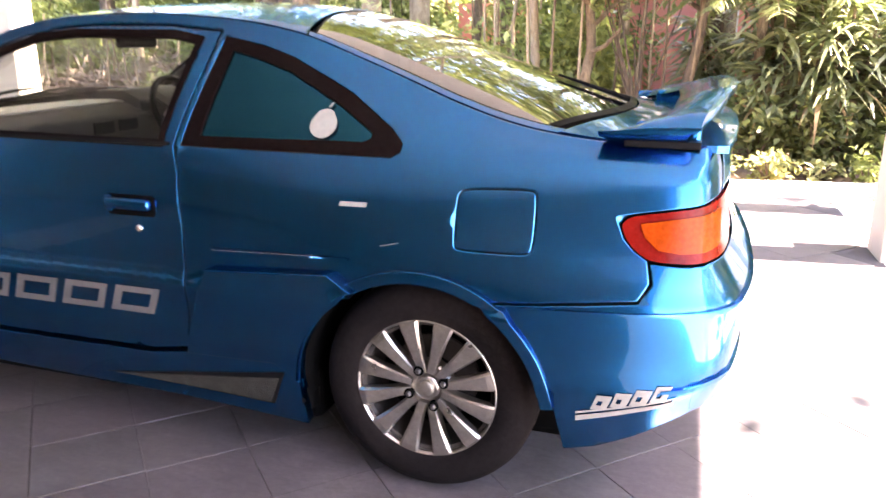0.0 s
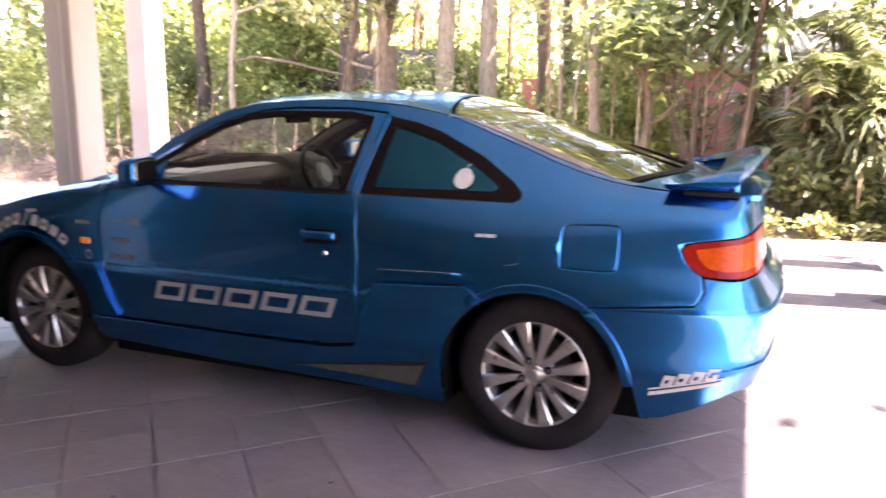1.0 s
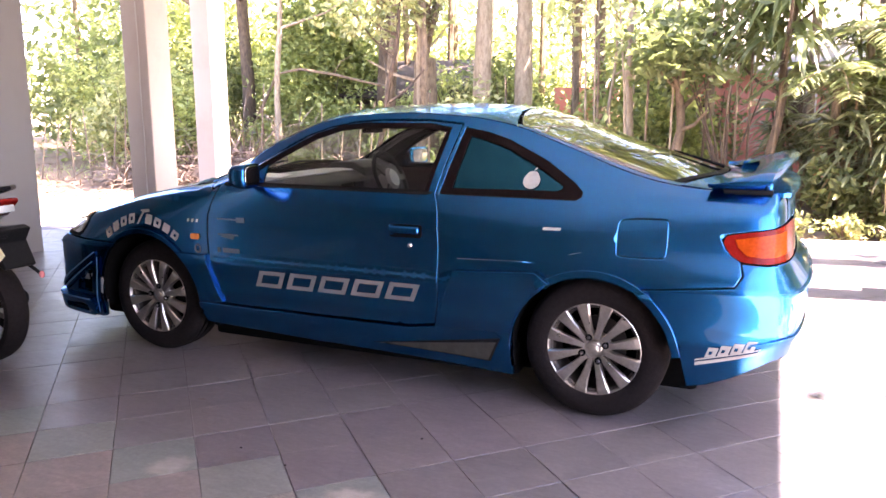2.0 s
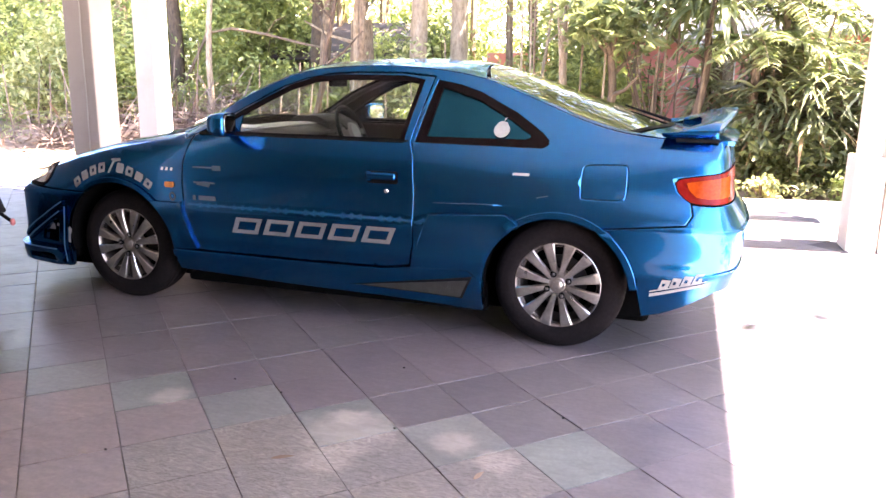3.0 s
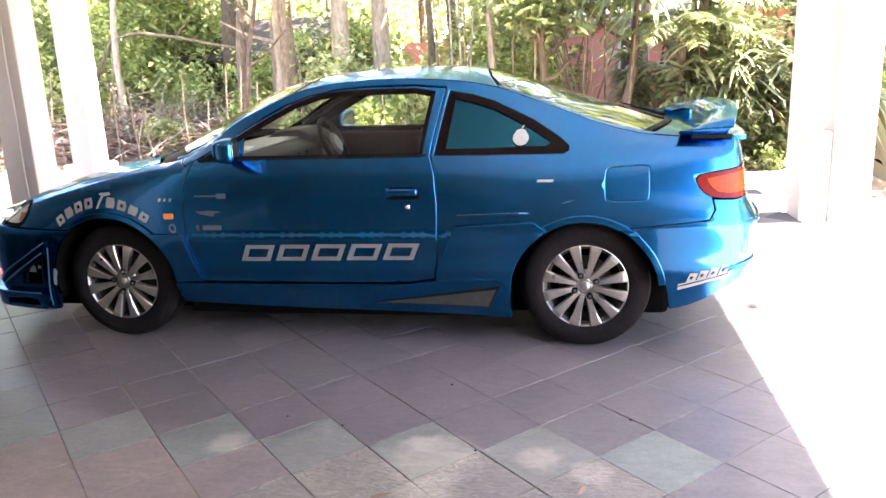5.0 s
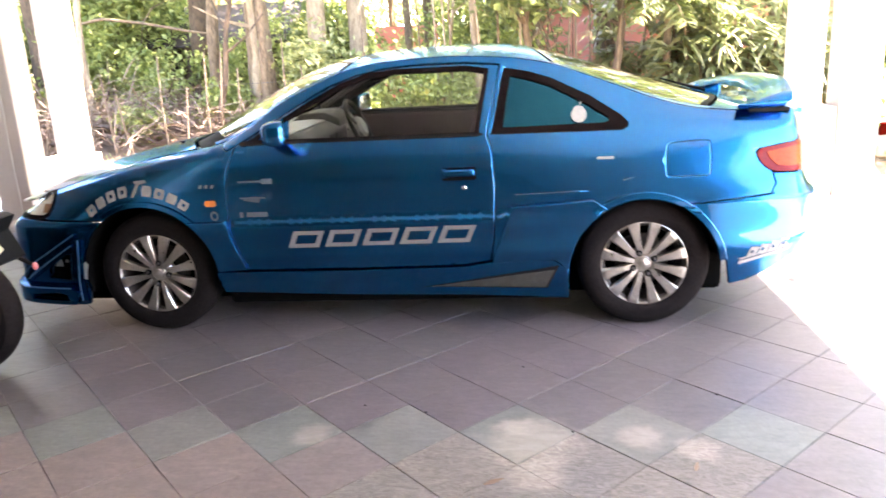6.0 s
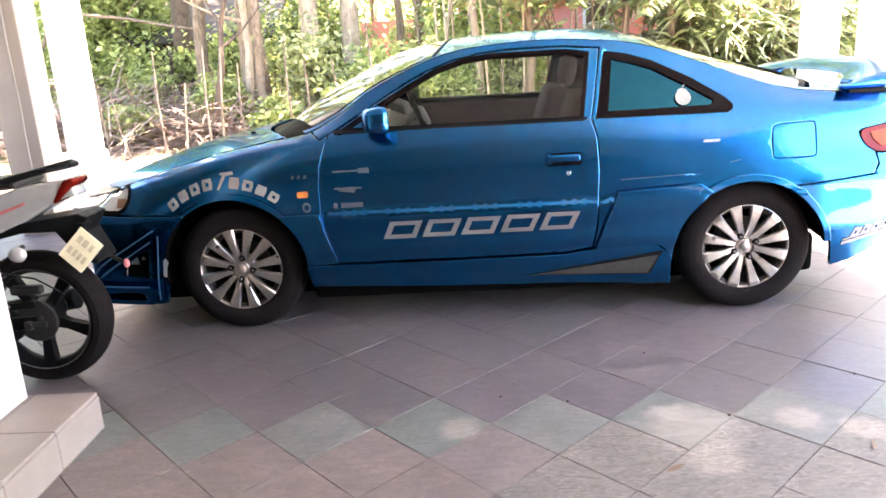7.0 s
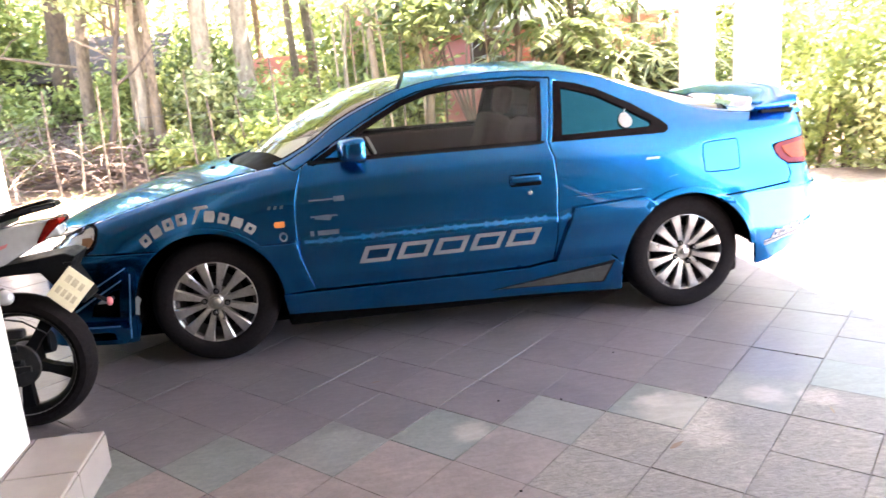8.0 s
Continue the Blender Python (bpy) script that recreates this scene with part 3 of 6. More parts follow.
def sheet(name, outline, material, parent, place, normal, holes=(), gap=0.0025, grid=(0.05, 0.035), rim=0.018, out=0.0, label="", side=-1, lines=(), back=False, edge=0.03, rows=()):
    """A curved panel: an outline with holes, laid on a surface, with rims turned inwards."""
    poly = inset(dense(list(outline), edge), gap)
    cuts = [dense(list(h), edge) for h in holes]
    cuts = [c if area2(c) < 0 else c[::-1] for c in cuts]
    pts, edges, loops = [], [], []
    for loop in (poly, *cuts):
        k = len(pts)
        pts += loop
        edges += [(k + i, k + (i + 1) % len(loop)) for i in range(len(loop))]
        loops.append(range(k, k + len(loop)))
    us, zs = [p[0] for p in poly], [p[1] for p in poly]
    guard = min(grid) * 0.45
    edge_pts = np.array(pts)
    extra = [p for p in ((u, z) for u in np.arange(min(us), max(us), grid[0]) for z in np.arange(min(zs), max(zs), grid[1]))]
    extra += [(u, z) for z, a, b in lines for u in np.arange(a, b, grid[0] * 0.8)]
    extra += [(u, z, 0) for u, z in rows]
    rolled = material is PAINT and abs(area2(poly)) > 0.024
    if rolled:
        extra = [(u, z, 0) for loop in (poly, *cuts) for u, z in inset_loop(loop, 0.004)] + extra
    for p in extra:
        if inside(p, poly) and not any(inside(p, c) for c in cuts) and np.min(np.abs(edge_pts - np.array(p[:2])).max(axis=1)) > guard * (1.0 if len(p) == 2 else 0):
            pts.append((float(p[0]), float(p[1])))
    co, _, faces, _, _, _ = delaunay_2d_cdt([Vector(p) for p in pts], edges, [], 0, 1e-5)
    good = []
    for f in faces:
        c = sum((co[i] for i in f), Vector((0, 0))) / len(f)
        if inside(c, poly) and not any(inside(c, h) for h in cuts):
            good.append(f)
    flip = Vector((1, 1 if side < 0 else -1, 1))
    P, N = [], []
    for c in co:
        n = normal(c[0], c[1])
        p = place(c[0], c[1])
        p = p[0] if isinstance(p, tuple) else p
        P.append((p + n * out) * flip)
        N.append(n * flip)
    verts, norms = list(P), list(N)
    tris = [tuple(f) if side < 0 else tuple(f[::-1]) for f in good]
    count = {}
    for f in tris:
        for a, b in zip(f, f[1:] + f[:1]):
            count[(a, b)] = 1
    if rolled:
        turned = {}
        for a, b in count:
            if (b, a) not in count:
                e = (P[b] - P[a]).cross(N[a]).normalized()
                for i in (a, b):
                    turned[i] = turned.get(i, Vector((0, 0, 0))) + e
        for i, e in turned.items():
            norms[i] = (N[i] + e.normalized() * 0.9).normalized()
    if rim:
        for a, b in list(count):
            if (b, a) not in count:
                k = len(verts)
                verts += [P[a], P[b], P[b] - N[b] * rim, P[a] - N[a] * rim]
                s = (P[b] - P[a]).cross(N[a]).normalized()
                norms += [s] * 4
                tris.append((k + 1, k, k + 3, k + 2))
        if back:
            k = len(verts)
            verts += [p - n * rim for p, n in zip(P, N)]
            norms += [-n for n in N]
            tris += [tuple(k + i for i in f[::-1]) for f in tris[:len(good)]]
    used = sorted({i for f in tris for i in f})
    at = {v: i for i, v in enumerate(used)}
    me = bpy.data.meshes.new(name)
    me.from_pydata([tuple(verts[i] + Vector((0, Y0, 0))) for i in used], [], [tuple(at[i] for i in f) for f in tris])
    me.polygons.foreach_set("use_smooth", [True] * len(me.polygons))
    me.normals_split_custom_set_from_vertices([tuple(norms[i]) for i in used])
    me.materials.append(material)
    ob = new(name, me)
    ob.parent = parent
    if label:
        tagged(ob, label)
    return ob


def both(name, outline, material, parent, label="", **kw):
    a = sheet(name, outline, material, parent, flank, flank_normal, side=-1, label=label, **kw)
    b = sheet(name, outline, material, parent, flank, flank_normal, side=1, label=label, **kw)
    return a, b


def soft(poly, times=2):
    """Rounds an outline's corners."""
    for _ in range(times):
        out = []
        for a, b in zip(poly, poly[1:] + poly[:1]):
            out += [(a[0] * .8 + b[0] * .2, a[1] * .8 + b[1] * .2), (a[0] * .2 + b[0] * .8, a[1] * .2 + b[1] * .8)]
        poly = out
    return poly


def arc(cx, cz, r, a0, a1, n=22):
    return [(cx + r * math.cos(radians(a0 + (a1 - a0) * i / n)), cz + r * math.sin(radians(a0 + (a1 - a0) * i / n))) for i in range(n + 1)]


def ridge(u0, u1, n=60, f=None):
    g = f or Z[6]
    return [(u0 + (u1 - u0) * i / n, g(u0 + (u1 - u0) * i / n) - 0.0005) for i in range(n + 1)]


def under_ridge(u0, u1):
    """Close rows of points below the roof and bonnet line, where the side turns over."""
    return [(u, Z[6](u) - d) for d in (.006, .013, .022, .034) for u in np.arange(min(u0, u1), max(u0, u1), .025)]


car = thing("car", "metallic blue two-door coupe with silver alloy wheels, white stickers and a rear spoiler", "car")
DOOR_FRONT = [(-.735, .325), (-.75, .41), (-.76, .52), (-.76, .68), (-.75, .78), (-.725, .87), (-.705, .925)]
DOOR_TOP = [(-.54, 1.02), (-.40, 1.10), (-.26, 1.172), (-.13, 1.218), (0, 1.24), (.13, 1.25), (.38, 1.25), (.54, 1.235)]
DOOR_REAR = [(.478, .935), (.50, .86), (.51, .71), (.50, .45), (.48, .345)]
DOOR_BOTTOM = [(.35, .326), (.10, .3235), (-.17, .322), (-.45, .3225)]
SIDE_HOLE = [(-.655, .935), (-.44, 1.058), (-.34, 1.113), (-.21, 1.178), (-.08, 1.218), (.05, 1.232), (.39, 1.232), (.485, 1.215), (.437, .935)]
QUARTER_HOLE = [(.558, 1.222), (.67, 1.2), (.77, 1.168), (.95, 1.08), (1.08, .995), (1.115, .962), (1.113, .942), (1.09, .928), (.75, .932), (.497, .935)]
FRONT_ARCH = (-1.2, .31, .345)
REAR_ARCH = (1.18, .285, .338)
TAIL = [(1.672, .80), (1.69, .822), (1.78, .836), (1.88, .848), (2.0, .862), (2.2, .872), (2.2, .725), (1.92, .718), (1.85, .714), (1.75, .718), (1.71, .742), (1.685, .77)]
FUEL = soft([(1.285, .715), (1.46, .715), (1.475, .73), (1.475, .858), (1.46, .872), (1.295, .866), (1.276, .85), (1.275, .73)])
HEAD = [(-2.22, .615), (-1.80, .603), (-1.745, .606), (-1.712, .622), (-1.692, .652), (-1.688, .685), (-1.698, .708), (-1.722, .724), (-1.76, .735), (-1.80, Z[6](-1.80) - .004), (-2.0, Z[6](-2.0) - .003), (-2.22, Z[6](-2.22) - .003)]

both("front_fender", [(-1.745, .598), (-1.403, .59)] + arc(*FRONT_ARCH, 126, -2) + DOOR_FRONT + [(-.745, .905), (-.80, Z[6](-.80))] + ridge(-.82, -1.80, 40) + HEAD[-4:0:-1][0:5], PAINT, car, lines=[(.574, -.85, -.76)], rows=under_ridge(-.84, -1.78))
doors = both("door", DOOR_FRONT + DOOR_TOP + DOOR_REAR + DOOR_BOTTOM, PAINT, car, holes=[SIDE_HOLE], lines=[(.578, -.75, .5), (.574, -.75, .5), (.570, -.75, .5), (.565, -.75, .5), (.40, -.73, .48), (.37, -.73, .48), (.345, -.7, .4)])
both("quarter_panel", DOOR_REAR[::-1] + DOOR_TOP[::-1] + [(-.705, .925), (-.745, .905), (-.80, Z[6](-.80))] + ridge(-.78, 1.99, 120) + [(2.02, .93), (2.0, .864)] + TAIL[3::-1] + [(1.685, .77), (1.71, .745), (1.745, .723), (1.755, .67), (1.73, .628), (1.355, .59)] + arc(*REAR_ARCH, 60, 184) + [(.84, .30), (.77, .355)], PAINT, car, holes=[QUARTER_HOLE, FUEL],
     lines=[(.578, .5, .9), (.570, .5, .9)], rows=under_ridge(-.74, 1.96))
both("side_skirt", [(-.862, .321), (-.45, .3205), (-.17, .320), (.10, .3215), (.35, .324), (.48, .343), (.77, .352), (.84, .30), (.845, .150), (.34, .170), (-.18, .180), (-.85, .206)], PAINT, car, out=0.013, rim=0.03)
rear_bumper = both("rear_bumper", [(1.354, .588), (1.73, .626), (1.757, .669), (1.747, .717), (1.85, .711), (1.92, .715), (2.65, .720), (2.65, Z[0](2.65)), (2.3, .341)] + [(u, Z[0](u) + .001) for u in (2.1, 1.91, 1.82, 1.74, 1.65, 1.57)] + [(1.535, .38)] + arc(*REAR_ARCH, 12, 58, 10), PAINT, car, lines=[(.61, 1.4, 2.6), (.40, 1.55, 2.6)])
both("fuel_flap", FUEL, PAINT, car, gap=0.0035)
both("trunk_face", [(2.2, .728), (2.65, .726), (2.65, .975), (2.06, .974), (2.03, .93), (2.01, .868), (2.2, .876)], PAINT, car)
VENT = [(-1.755, .300), (-1.625, .292), (-1.605, .425), (-1.635, .422), (-1.745, .350)]
SLOT = [(-1.88, .192), (-1.65, .192), (-1.655, .226), (-1.70, .236), (-1.86, .224)]
both("front_bumper", arc(*FRONT_ARCH, 192, 126, 14) + [(-1.745, .594), (-2.2, .607), (-2.65, .60)] + [(u, Z[0](u)) for u in (-2.65, -2.4, -2.2, -2.0, -1.8, -1.6, -1.565)], PAINT, car, holes=[VENT, SLOT], lines=[(.55, -2.2, -1.5), (.57, -2.2, -1.5)])

# arch flare behind the door, and its raised upper edge
FLARE = [(.585, .612), (.95, .632)] + arc(REAR_ARCH[0], REAR_ARCH[1], REAR_ARCH[2] + .003, 118, 176, 14) + [(.838, .30), (.775, .357), (.485, .345)]
both("arch_flare", FLARE, PAINT, car, out=0.028, rim=0.04)
both("wing_flare", [(-.768, .575), (-.742, .46), (-.700, .330), (-.85, .322)] + arc(FRONT_ARCH[0], FRONT_ARCH[1], FRONT_ARCH[2] + .003, 2, 50, 14), PAINT, car, out=0.016, rim=0.03)
both("arch_lip", arc(REAR_ARCH[0], REAR_ARCH[1], REAR_ARCH[2] + .032, 178, 8, 40) + arc(REAR_ARCH[0], REAR_ARCH[1], REAR_ARCH[2] + .001, 8, 178, 40), PAINT, car, out=0.012, rim=0.03, gap=0)
both("arch_lip", arc(FRONT_ARCH[0], FRONT_ARCH[1], FRONT_ARCH[2] + .028, 124, -1, 34) + arc(FRONT_ARCH[0], FRONT_ARCH[1], FRONT_ARCH[2] + .001, -1, 124, 34), PAINT, car, out=0.010, rim=0.03, gap=0)
both("waist_moulding", [(.595, .662), (1.0, .667), (1.0, .673), (.595, .668)], PAINT, car, out=0.006, rim=0.008, gap=0)
both("bumper_step", [(1.80, .405), (1.95, .412), (2.6, .420), (2.6, .430), (1.95, .424), (1.80, .411)], PAINT, car, out=0.007, rim=0.010, gap=0)
both("skirt_grille", [(.19, .226), (.78, .305), (.735, .212)], GREY_MESH, car, "grey mesh grille in the side skirt", out=0.019, rim=0.01)
# flat black sheet painted as the shadow round the skirt grille
both("skirt_shadow_gap", [(.15, .222), (.80, .325), (.745, .204)], BLACK, car, out=0.0155, rim=0.01)

# top panels
REPEATER = plain("dull_amber_lens", (0.50, 0.16, 0.035), 0.25, amount=0.3)
AMBER_BOWL = plain("amber_brown_bowl", (0.34, 0.17, 0.07), 0.3, 0.3, amount=0.4)
LAMP_BOWL = plain("silvered_lamp_bowl", (0.82, 0.78, 0.70), 0.30, 0.3, grain=45, amount=0.35, bump=0.4)
BASE = lambda q: -.80 - .23 * (1 - q * q)
HOOD = lambda q: -.93 - .21 * (1 - q * q)
ROOF_F = lambda q: -.215 + .075 * (1 - q * q)
ROOF_R = lambda q: .79 - .10 * (1 - q * q)
DECK = lambda q: 1.49 + .15 * (1 - q * q)
QS = [i / 24 - 1 for i in range(49)]


def over(name, f, g, q, material, **kw):
    qs = [a * q for a in QS]
    return sheet(name, [(f(a / q) if q else 0, a) for a in qs] + [(g(a / q), a) for a in qs[::-1]], material, car, top, top_normal, grid=(0.05, 0.07), side=-1, **kw)


EDGE_ROWS = (.985, .97, .95, .92, .88)
NOSE = lambda q: -1.97 + .21 * abs(q) ** 5
over("bonnet", NOSE, HOOD, .995, PAINT, rows=[(u, sg * q) for sg in (-1, 1) for q in EDGE_ROWS for u in np.arange(-1.86, -.95, .03)])
for sg in (-1, 1):
    ql = [.74 + .255 * i / 14 for i in range(15)]
    sheet("headlamp_top", [(NOSE(q) - .003, sg * q) for q in ql] + [(-1.985, sg * q) for q in ql[::-1]], LAMP_BOWL, car, top, top_normal, grid=(0.03, 0.03), side=-1, gap=0, out=-0.003, rim=0.01, label="clear upper edge of the headlamp")
over("cowl", lambda q: HOOD(q) + .012, lambda q: BASE(q) + .03, .99, TRIM, out=-0.012, label="black plastic cowl under the windscreen")
over("windscreen", BASE, ROOF_F, .955, WINDOW, rim=0, out=-0.002, label="clear windscreen glass")
over("roof", lambda q: ROOF_F(q) + .004, lambda q: ROOF_R(q) - .004, .995, PAINT, rows=[(u, sg * q) for sg in (-1, 1) for q in EDGE_ROWS for u in np.arange(-.17, .76, .03)])
over("rear_window", lambda q: ROOF_R(q) + .003, lambda q: DECK(q) - .02, .940, REAR_GLASS, rim=0, out=-0.001, label="dark rear window glass")
over("boot_lid", lambda q: DECK(q) + .004, lambda q: 1.905, .985, PAINT)


def band(name, f, g, q0, q1, material, **kw):
    """A narrow strip along a pane's edge."""
    n = 40
    a = [(f(q0) + (g(q0) - f(q0)) * i / n, q0) for i in range(n + 1)]
    b = [(f(q1) + (g(q1) - f(q1)) * i / n, q1) for i in range(n, -1, -1)]
    return sheet(name, a + b, material, car, top, top_normal, grid=(0.05, 0.03), side=-1, gap=0, **kw)


for sg in (-1, 1):
    band("screen_pillar", lambda q: BASE(q) - .03, ROOF_F, sg * .955, sg * .998, PAINT)
    band("rear_pillar", ROOF_R, lambda q: DECK(q) + .003, sg * .945, sg * .998, PAINT)
    band("rear_window_seal", ROOF_R, DECK, sg * .935, sg * .946, TRIM)
    band("screen_seal", BASE, ROOF_F, sg * .94, sg * .957, TRIM, out=0.001)
over("rear_window_seal", lambda q: ROOF_R(q) - .001, lambda q: ROOF_R(q) + .005, .925, TRIM, gap=0, out=-0.001)
over("rear_window_seal", lambda q: DECK(q) - .03, lambda q: DECK(q), .925, TRIM, gap=0)
over("screen_seal", lambda q: ROOF_F(q) - .012, lambda q: ROOF_F(q) + .004, .955, TRIM, gap=0, out=0.001)

# side glass, frames and seals
for d, side in zip(doors, (-1, 1)):
    sheet("window_glass", SIDE_HOLE, WINDOW, d, flank, flank_normal, side=side, out=-0.012, rim=0, gap=-0.003, label="clear side window glass")
    sheet("window_seal", inset(SIDE_HOLE, -0.006), TRIM, d, flank, flank_normal, side=side, holes=[inset(dense(SIDE_HOLE, .05), 0.014)], out=0.002, rim=0.014, gap=0)
    sheet("mirror_corner", [(-.66, .937), (-.455, 1.05), (-.44, .937)], PAINT, d, flank, flank_normal, side=side, out=-0.002, rim=0.01, gap=0)
    sheet("belt_strip", [(-.68, .928), (.455, .934), (.462, .943), (-.68, .938)], BLACK, d, flank, flank_normal, side=side, out=0.005, rim=0.012, gap=0)
for side in (-1, 1):
    inner = [(.59, 1.185), (.66, 1.168), (.77, 1.132), (.93, 1.048), (1.03, .985), (1.03, .972), (1.01, .963), (.553, .963)]
    sheet("quarter_window_frame", inset(QUARTER_HOLE, 0.001), TRIM, car, flank, flank_normal, side=side, holes=[inner], out=0.001, rim=0.012, gap=0, label="dark brown-black rubber frame")
    sheet("quarter_window", inset(inner, -0.004), TINTED, car, flank, flank_normal, side=side, out=-0.006, rim=0, gap=0, label="teal tinted quarter window")

# lamps
for side in (-1, 1):
    t = sheet("tail_lamp", soft(TAIL, 2), RED_LENS, car, flank, flank_normal, side=side, out=0.004, rim=0.03, label="red and orange tail lamp", gap=0.0015)
    sheet("indicator_lens", [(1.72, .805), (1.79, .817), (1.90, .830), (1.975, .836), (1.975, .750), (1.90, .742), (1.82, .738), (1.765, .745), (1.732, .775)], ORANGE_LENS, t, flank, flank_normal, side=side, out=0.009, rim=0.008, gap=0, label="orange indicator lens")
    h = sheet("headlamp", HEAD, LENS, car, flank, flank_normal, side=side, out=0.003, rim=0.02, gap=0.003, label="clear headlamp with chrome bowl")
    sheet("reflector", inset(HEAD, .012), LAMP_BOWL, h, flank, flank_normal, side=side, out=-0.012, rim=0.0, gap=0, label="chrome lamp bowl")
    sheet("lamp_seal", inset(dense(HEAD, .03), -.004), TRIM, h, flank, flank_normal, side=side, holes=[inset(dense(HEAD, .03), .009)], out=0.0045, rim=0.012, gap=0, label="dark rubber lamp seal")
    sheet("indicator_bowl", [(-1.775, .628), (-1.725, .632), (-1.712, .655), (-1.728, .672), (-1.785, .668)], AMBER_BOWL, h, flank, flank_normal, side=side, out=-0.009, rim=0.004, gap=0, label="amber indicator bowl")
    sheet("side_repeater", [(-.858, .653), (-.816, .653), (-.812, .660), (-.812, .674), (-.816, .681), (-.858, .681), (-.862, .674), (-.862, .660)], REPEATER, car, flank, flank_normal, side=side, out=0.010, rim=0.012, gap=0, label="orange side repeater lamp")

# dark shell behind the seams, wheel wells, underbody
both("inner_shell", [(-1.9, .60)] + [(-1.43, .585)] + arc(FRONT_ARCH[0], FRONT_ARCH[1], .362, 126, -4, 20) + [(-.83, .23), (.80, .215)] + arc(REAR_ARCH[0], REAR_ARCH[1], .36, 186, 10, 24) + [(1.57, .42), (1.62, .40), (1.9, .40), (2.6, .38), (2.6, .96), (2.0, .965)] + ridge(1.98, -1.9, 120, lambda u: Z[6](u) - .012), DARK, car,
     holes=[inset(SIDE_HOLE, -.008), inset(QUARTER_HOLE, -.004), inset(FUEL, .02)], out=-0.020, rim=0)
for side in (-1, 1):
    for cx, cz, r in (FRONT_ARCH, REAR_ARCH):
        bm = bmesh.new()
        n = 24
        a0, sweep = (9, 181) if cx > 0 else (-10, 200)
        ring = [[bm.verts.new((cx + rr * math.cos(radians(a0 + sweep * i / n)), Y0 + side * w, cz + rr * math.sin(radians(a0 + sweep * i / n)))) for i in range(n + 1)] for rr, w in ((r + .006, .855), (r + .02, .60), (.05, .60))]
        for a, b in zip(ring, ring[1:]):
            for i in range(n):
                bm.faces.new((a[i], a[i + 1], b[i + 1], b[i]))
        part("wheel_well", bm, DARK, car, smooth=True)
part("underbody", box_bm(-1.80, 1.6, Y0 - .60, Y0 + .60, .100, .30, .03), DARK, car)
for sg in (-1, 1):
    # dark box inside the sill, added to deepen the shade below the car
    part("underbody", box_bm(-.86, .84, Y0 + sg * .65 - .09, Y0 + sg * .65 + .09, .115, .28, .02), DARK, car)
    # plates added to keep the gaps beside the tyres dark
    for x0, z0 in ((-1.59, .20), (-.835, .17), (.80, .165)):
        part("splash_guard", box_bm(x0, x0 + .03, Y0 + sg * .66 - .12, Y0 + sg * .66 + .13, z0, .46, .008), DARK, car)
part("exhaust_box", box_bm(1.40, 1.76, Y0 - .05, Y0 + .45, .30, .42, .05), DARK, car)


# wheels
def spoke_bm(a):
    """One tapered flat spoke."""
    bm = bmesh.new()
    prof = [(.045, .0125, .006), (.09, .0145, .014), (.14, .0200, .019), (.178, .0260, .020), (.194, .0285, .017)]
    rows = []
    for r, h, o in prof:
        rows.append([bm.verts.new(v) for v in ((r, -o - .006, -h), (r, -o - .012, -h * .75), (r, -o - .012, h * .75), (r, -o - .006, h), (r, .025 - o, h * .8), (r, .025 - o, -h * .8))])
    for p, q in zip(rows, rows[1:]):
        for i in range(6):
            bm.faces.new((p[i], q[i], q[(i + 1) % 6], p[(i + 1) % 6]))
    bm.faces.new(rows[0][::-1])
    bm.faces.new(rows[-1])
    bmesh.ops.recalc_face_normals(bm, faces=bm.faces)
    bm.transform(Matrix.Rotation(a, 4, "Y"))
    return bm


def make_wheel():
    w = new("wheel")
    tyre = part("tyre", lathe_bm([(.190, -.085), (.205, -.098), (.235, -.104), (.262, -.100), (.286, -.090), (.298, -.074), (.303, -.058), (.303, -.050), (.295, -.049), (.295, -.041), (.304, -.040), (.305, -.012), (.296, -.011), (.296, -.003), (.305, -.002),
                                  (.304, .04), (.295, .041), (.295, .049), (.303, .05), (.298, .075), (.283, .09), (.262, .10), (.235, .104), (.19, .09)], 72), RUBBER, w, "black rubber tyre, dusty", smooth=True)
    rim = part("rim", lathe_bm([(.197, -.088), (.200, -.093), (.197, -.0945), (.1925, -.090), (.190, -.080)], 64), ALLOY, w, "polished silver alloy rim", smooth=True)
    # barrel darker than the lip: shade behind the spokes put into its colour
    part("rim_barrel", lathe_bm([(.190, -.080), (.180, -.074), (.177, -.066), (.174, -.050), (.168, .05), (.185, .085)], 64), DISC_STEEL, rim, "inside of the rim, coloured dark as in shade", smooth=True)
    for k in range(12):
        b = spoke_bm(k * math.tau / 12 + .12)
        bmesh.ops.translate(b, vec=(0, -.068, 0), verts=b.verts)
        part("spoke", b, ALLOY, rim)
    part("hub", lathe_bm([(.0, -.082), (.030, -.082), (.034, -.079), (.036, -.068), (.060, -.066), (.066, -.060), (.068, -.03), (0, -.03)], 40), ALLOY, rim, smooth=True)
    part("centre_cap", lathe_bm([(0, -.0945), (.016, -.094), (.0215, -.0905), (.0225, -.078)], 32), ALLOY, rim, smooth=True)
    for k in range(4):
        a = k * math.tau / 4 + .55
        b = lathe_bm([(0, -.0995), (.0055, -.0995), (.0085, -.096), (.0095, -.06)], 6)
        bmesh.ops.translate(b, vec=(.054 * math.cos(a), 0, .054 * math.sin(a)), verts=b.verts)
        part("wheel_nut", b, STEEL, rim)
        # dark ring laid round the nut for the shade of its recess
        b = lathe_bm([(.008, -.0915), (.0145, -.0915), (.0155, -.08)], 16)
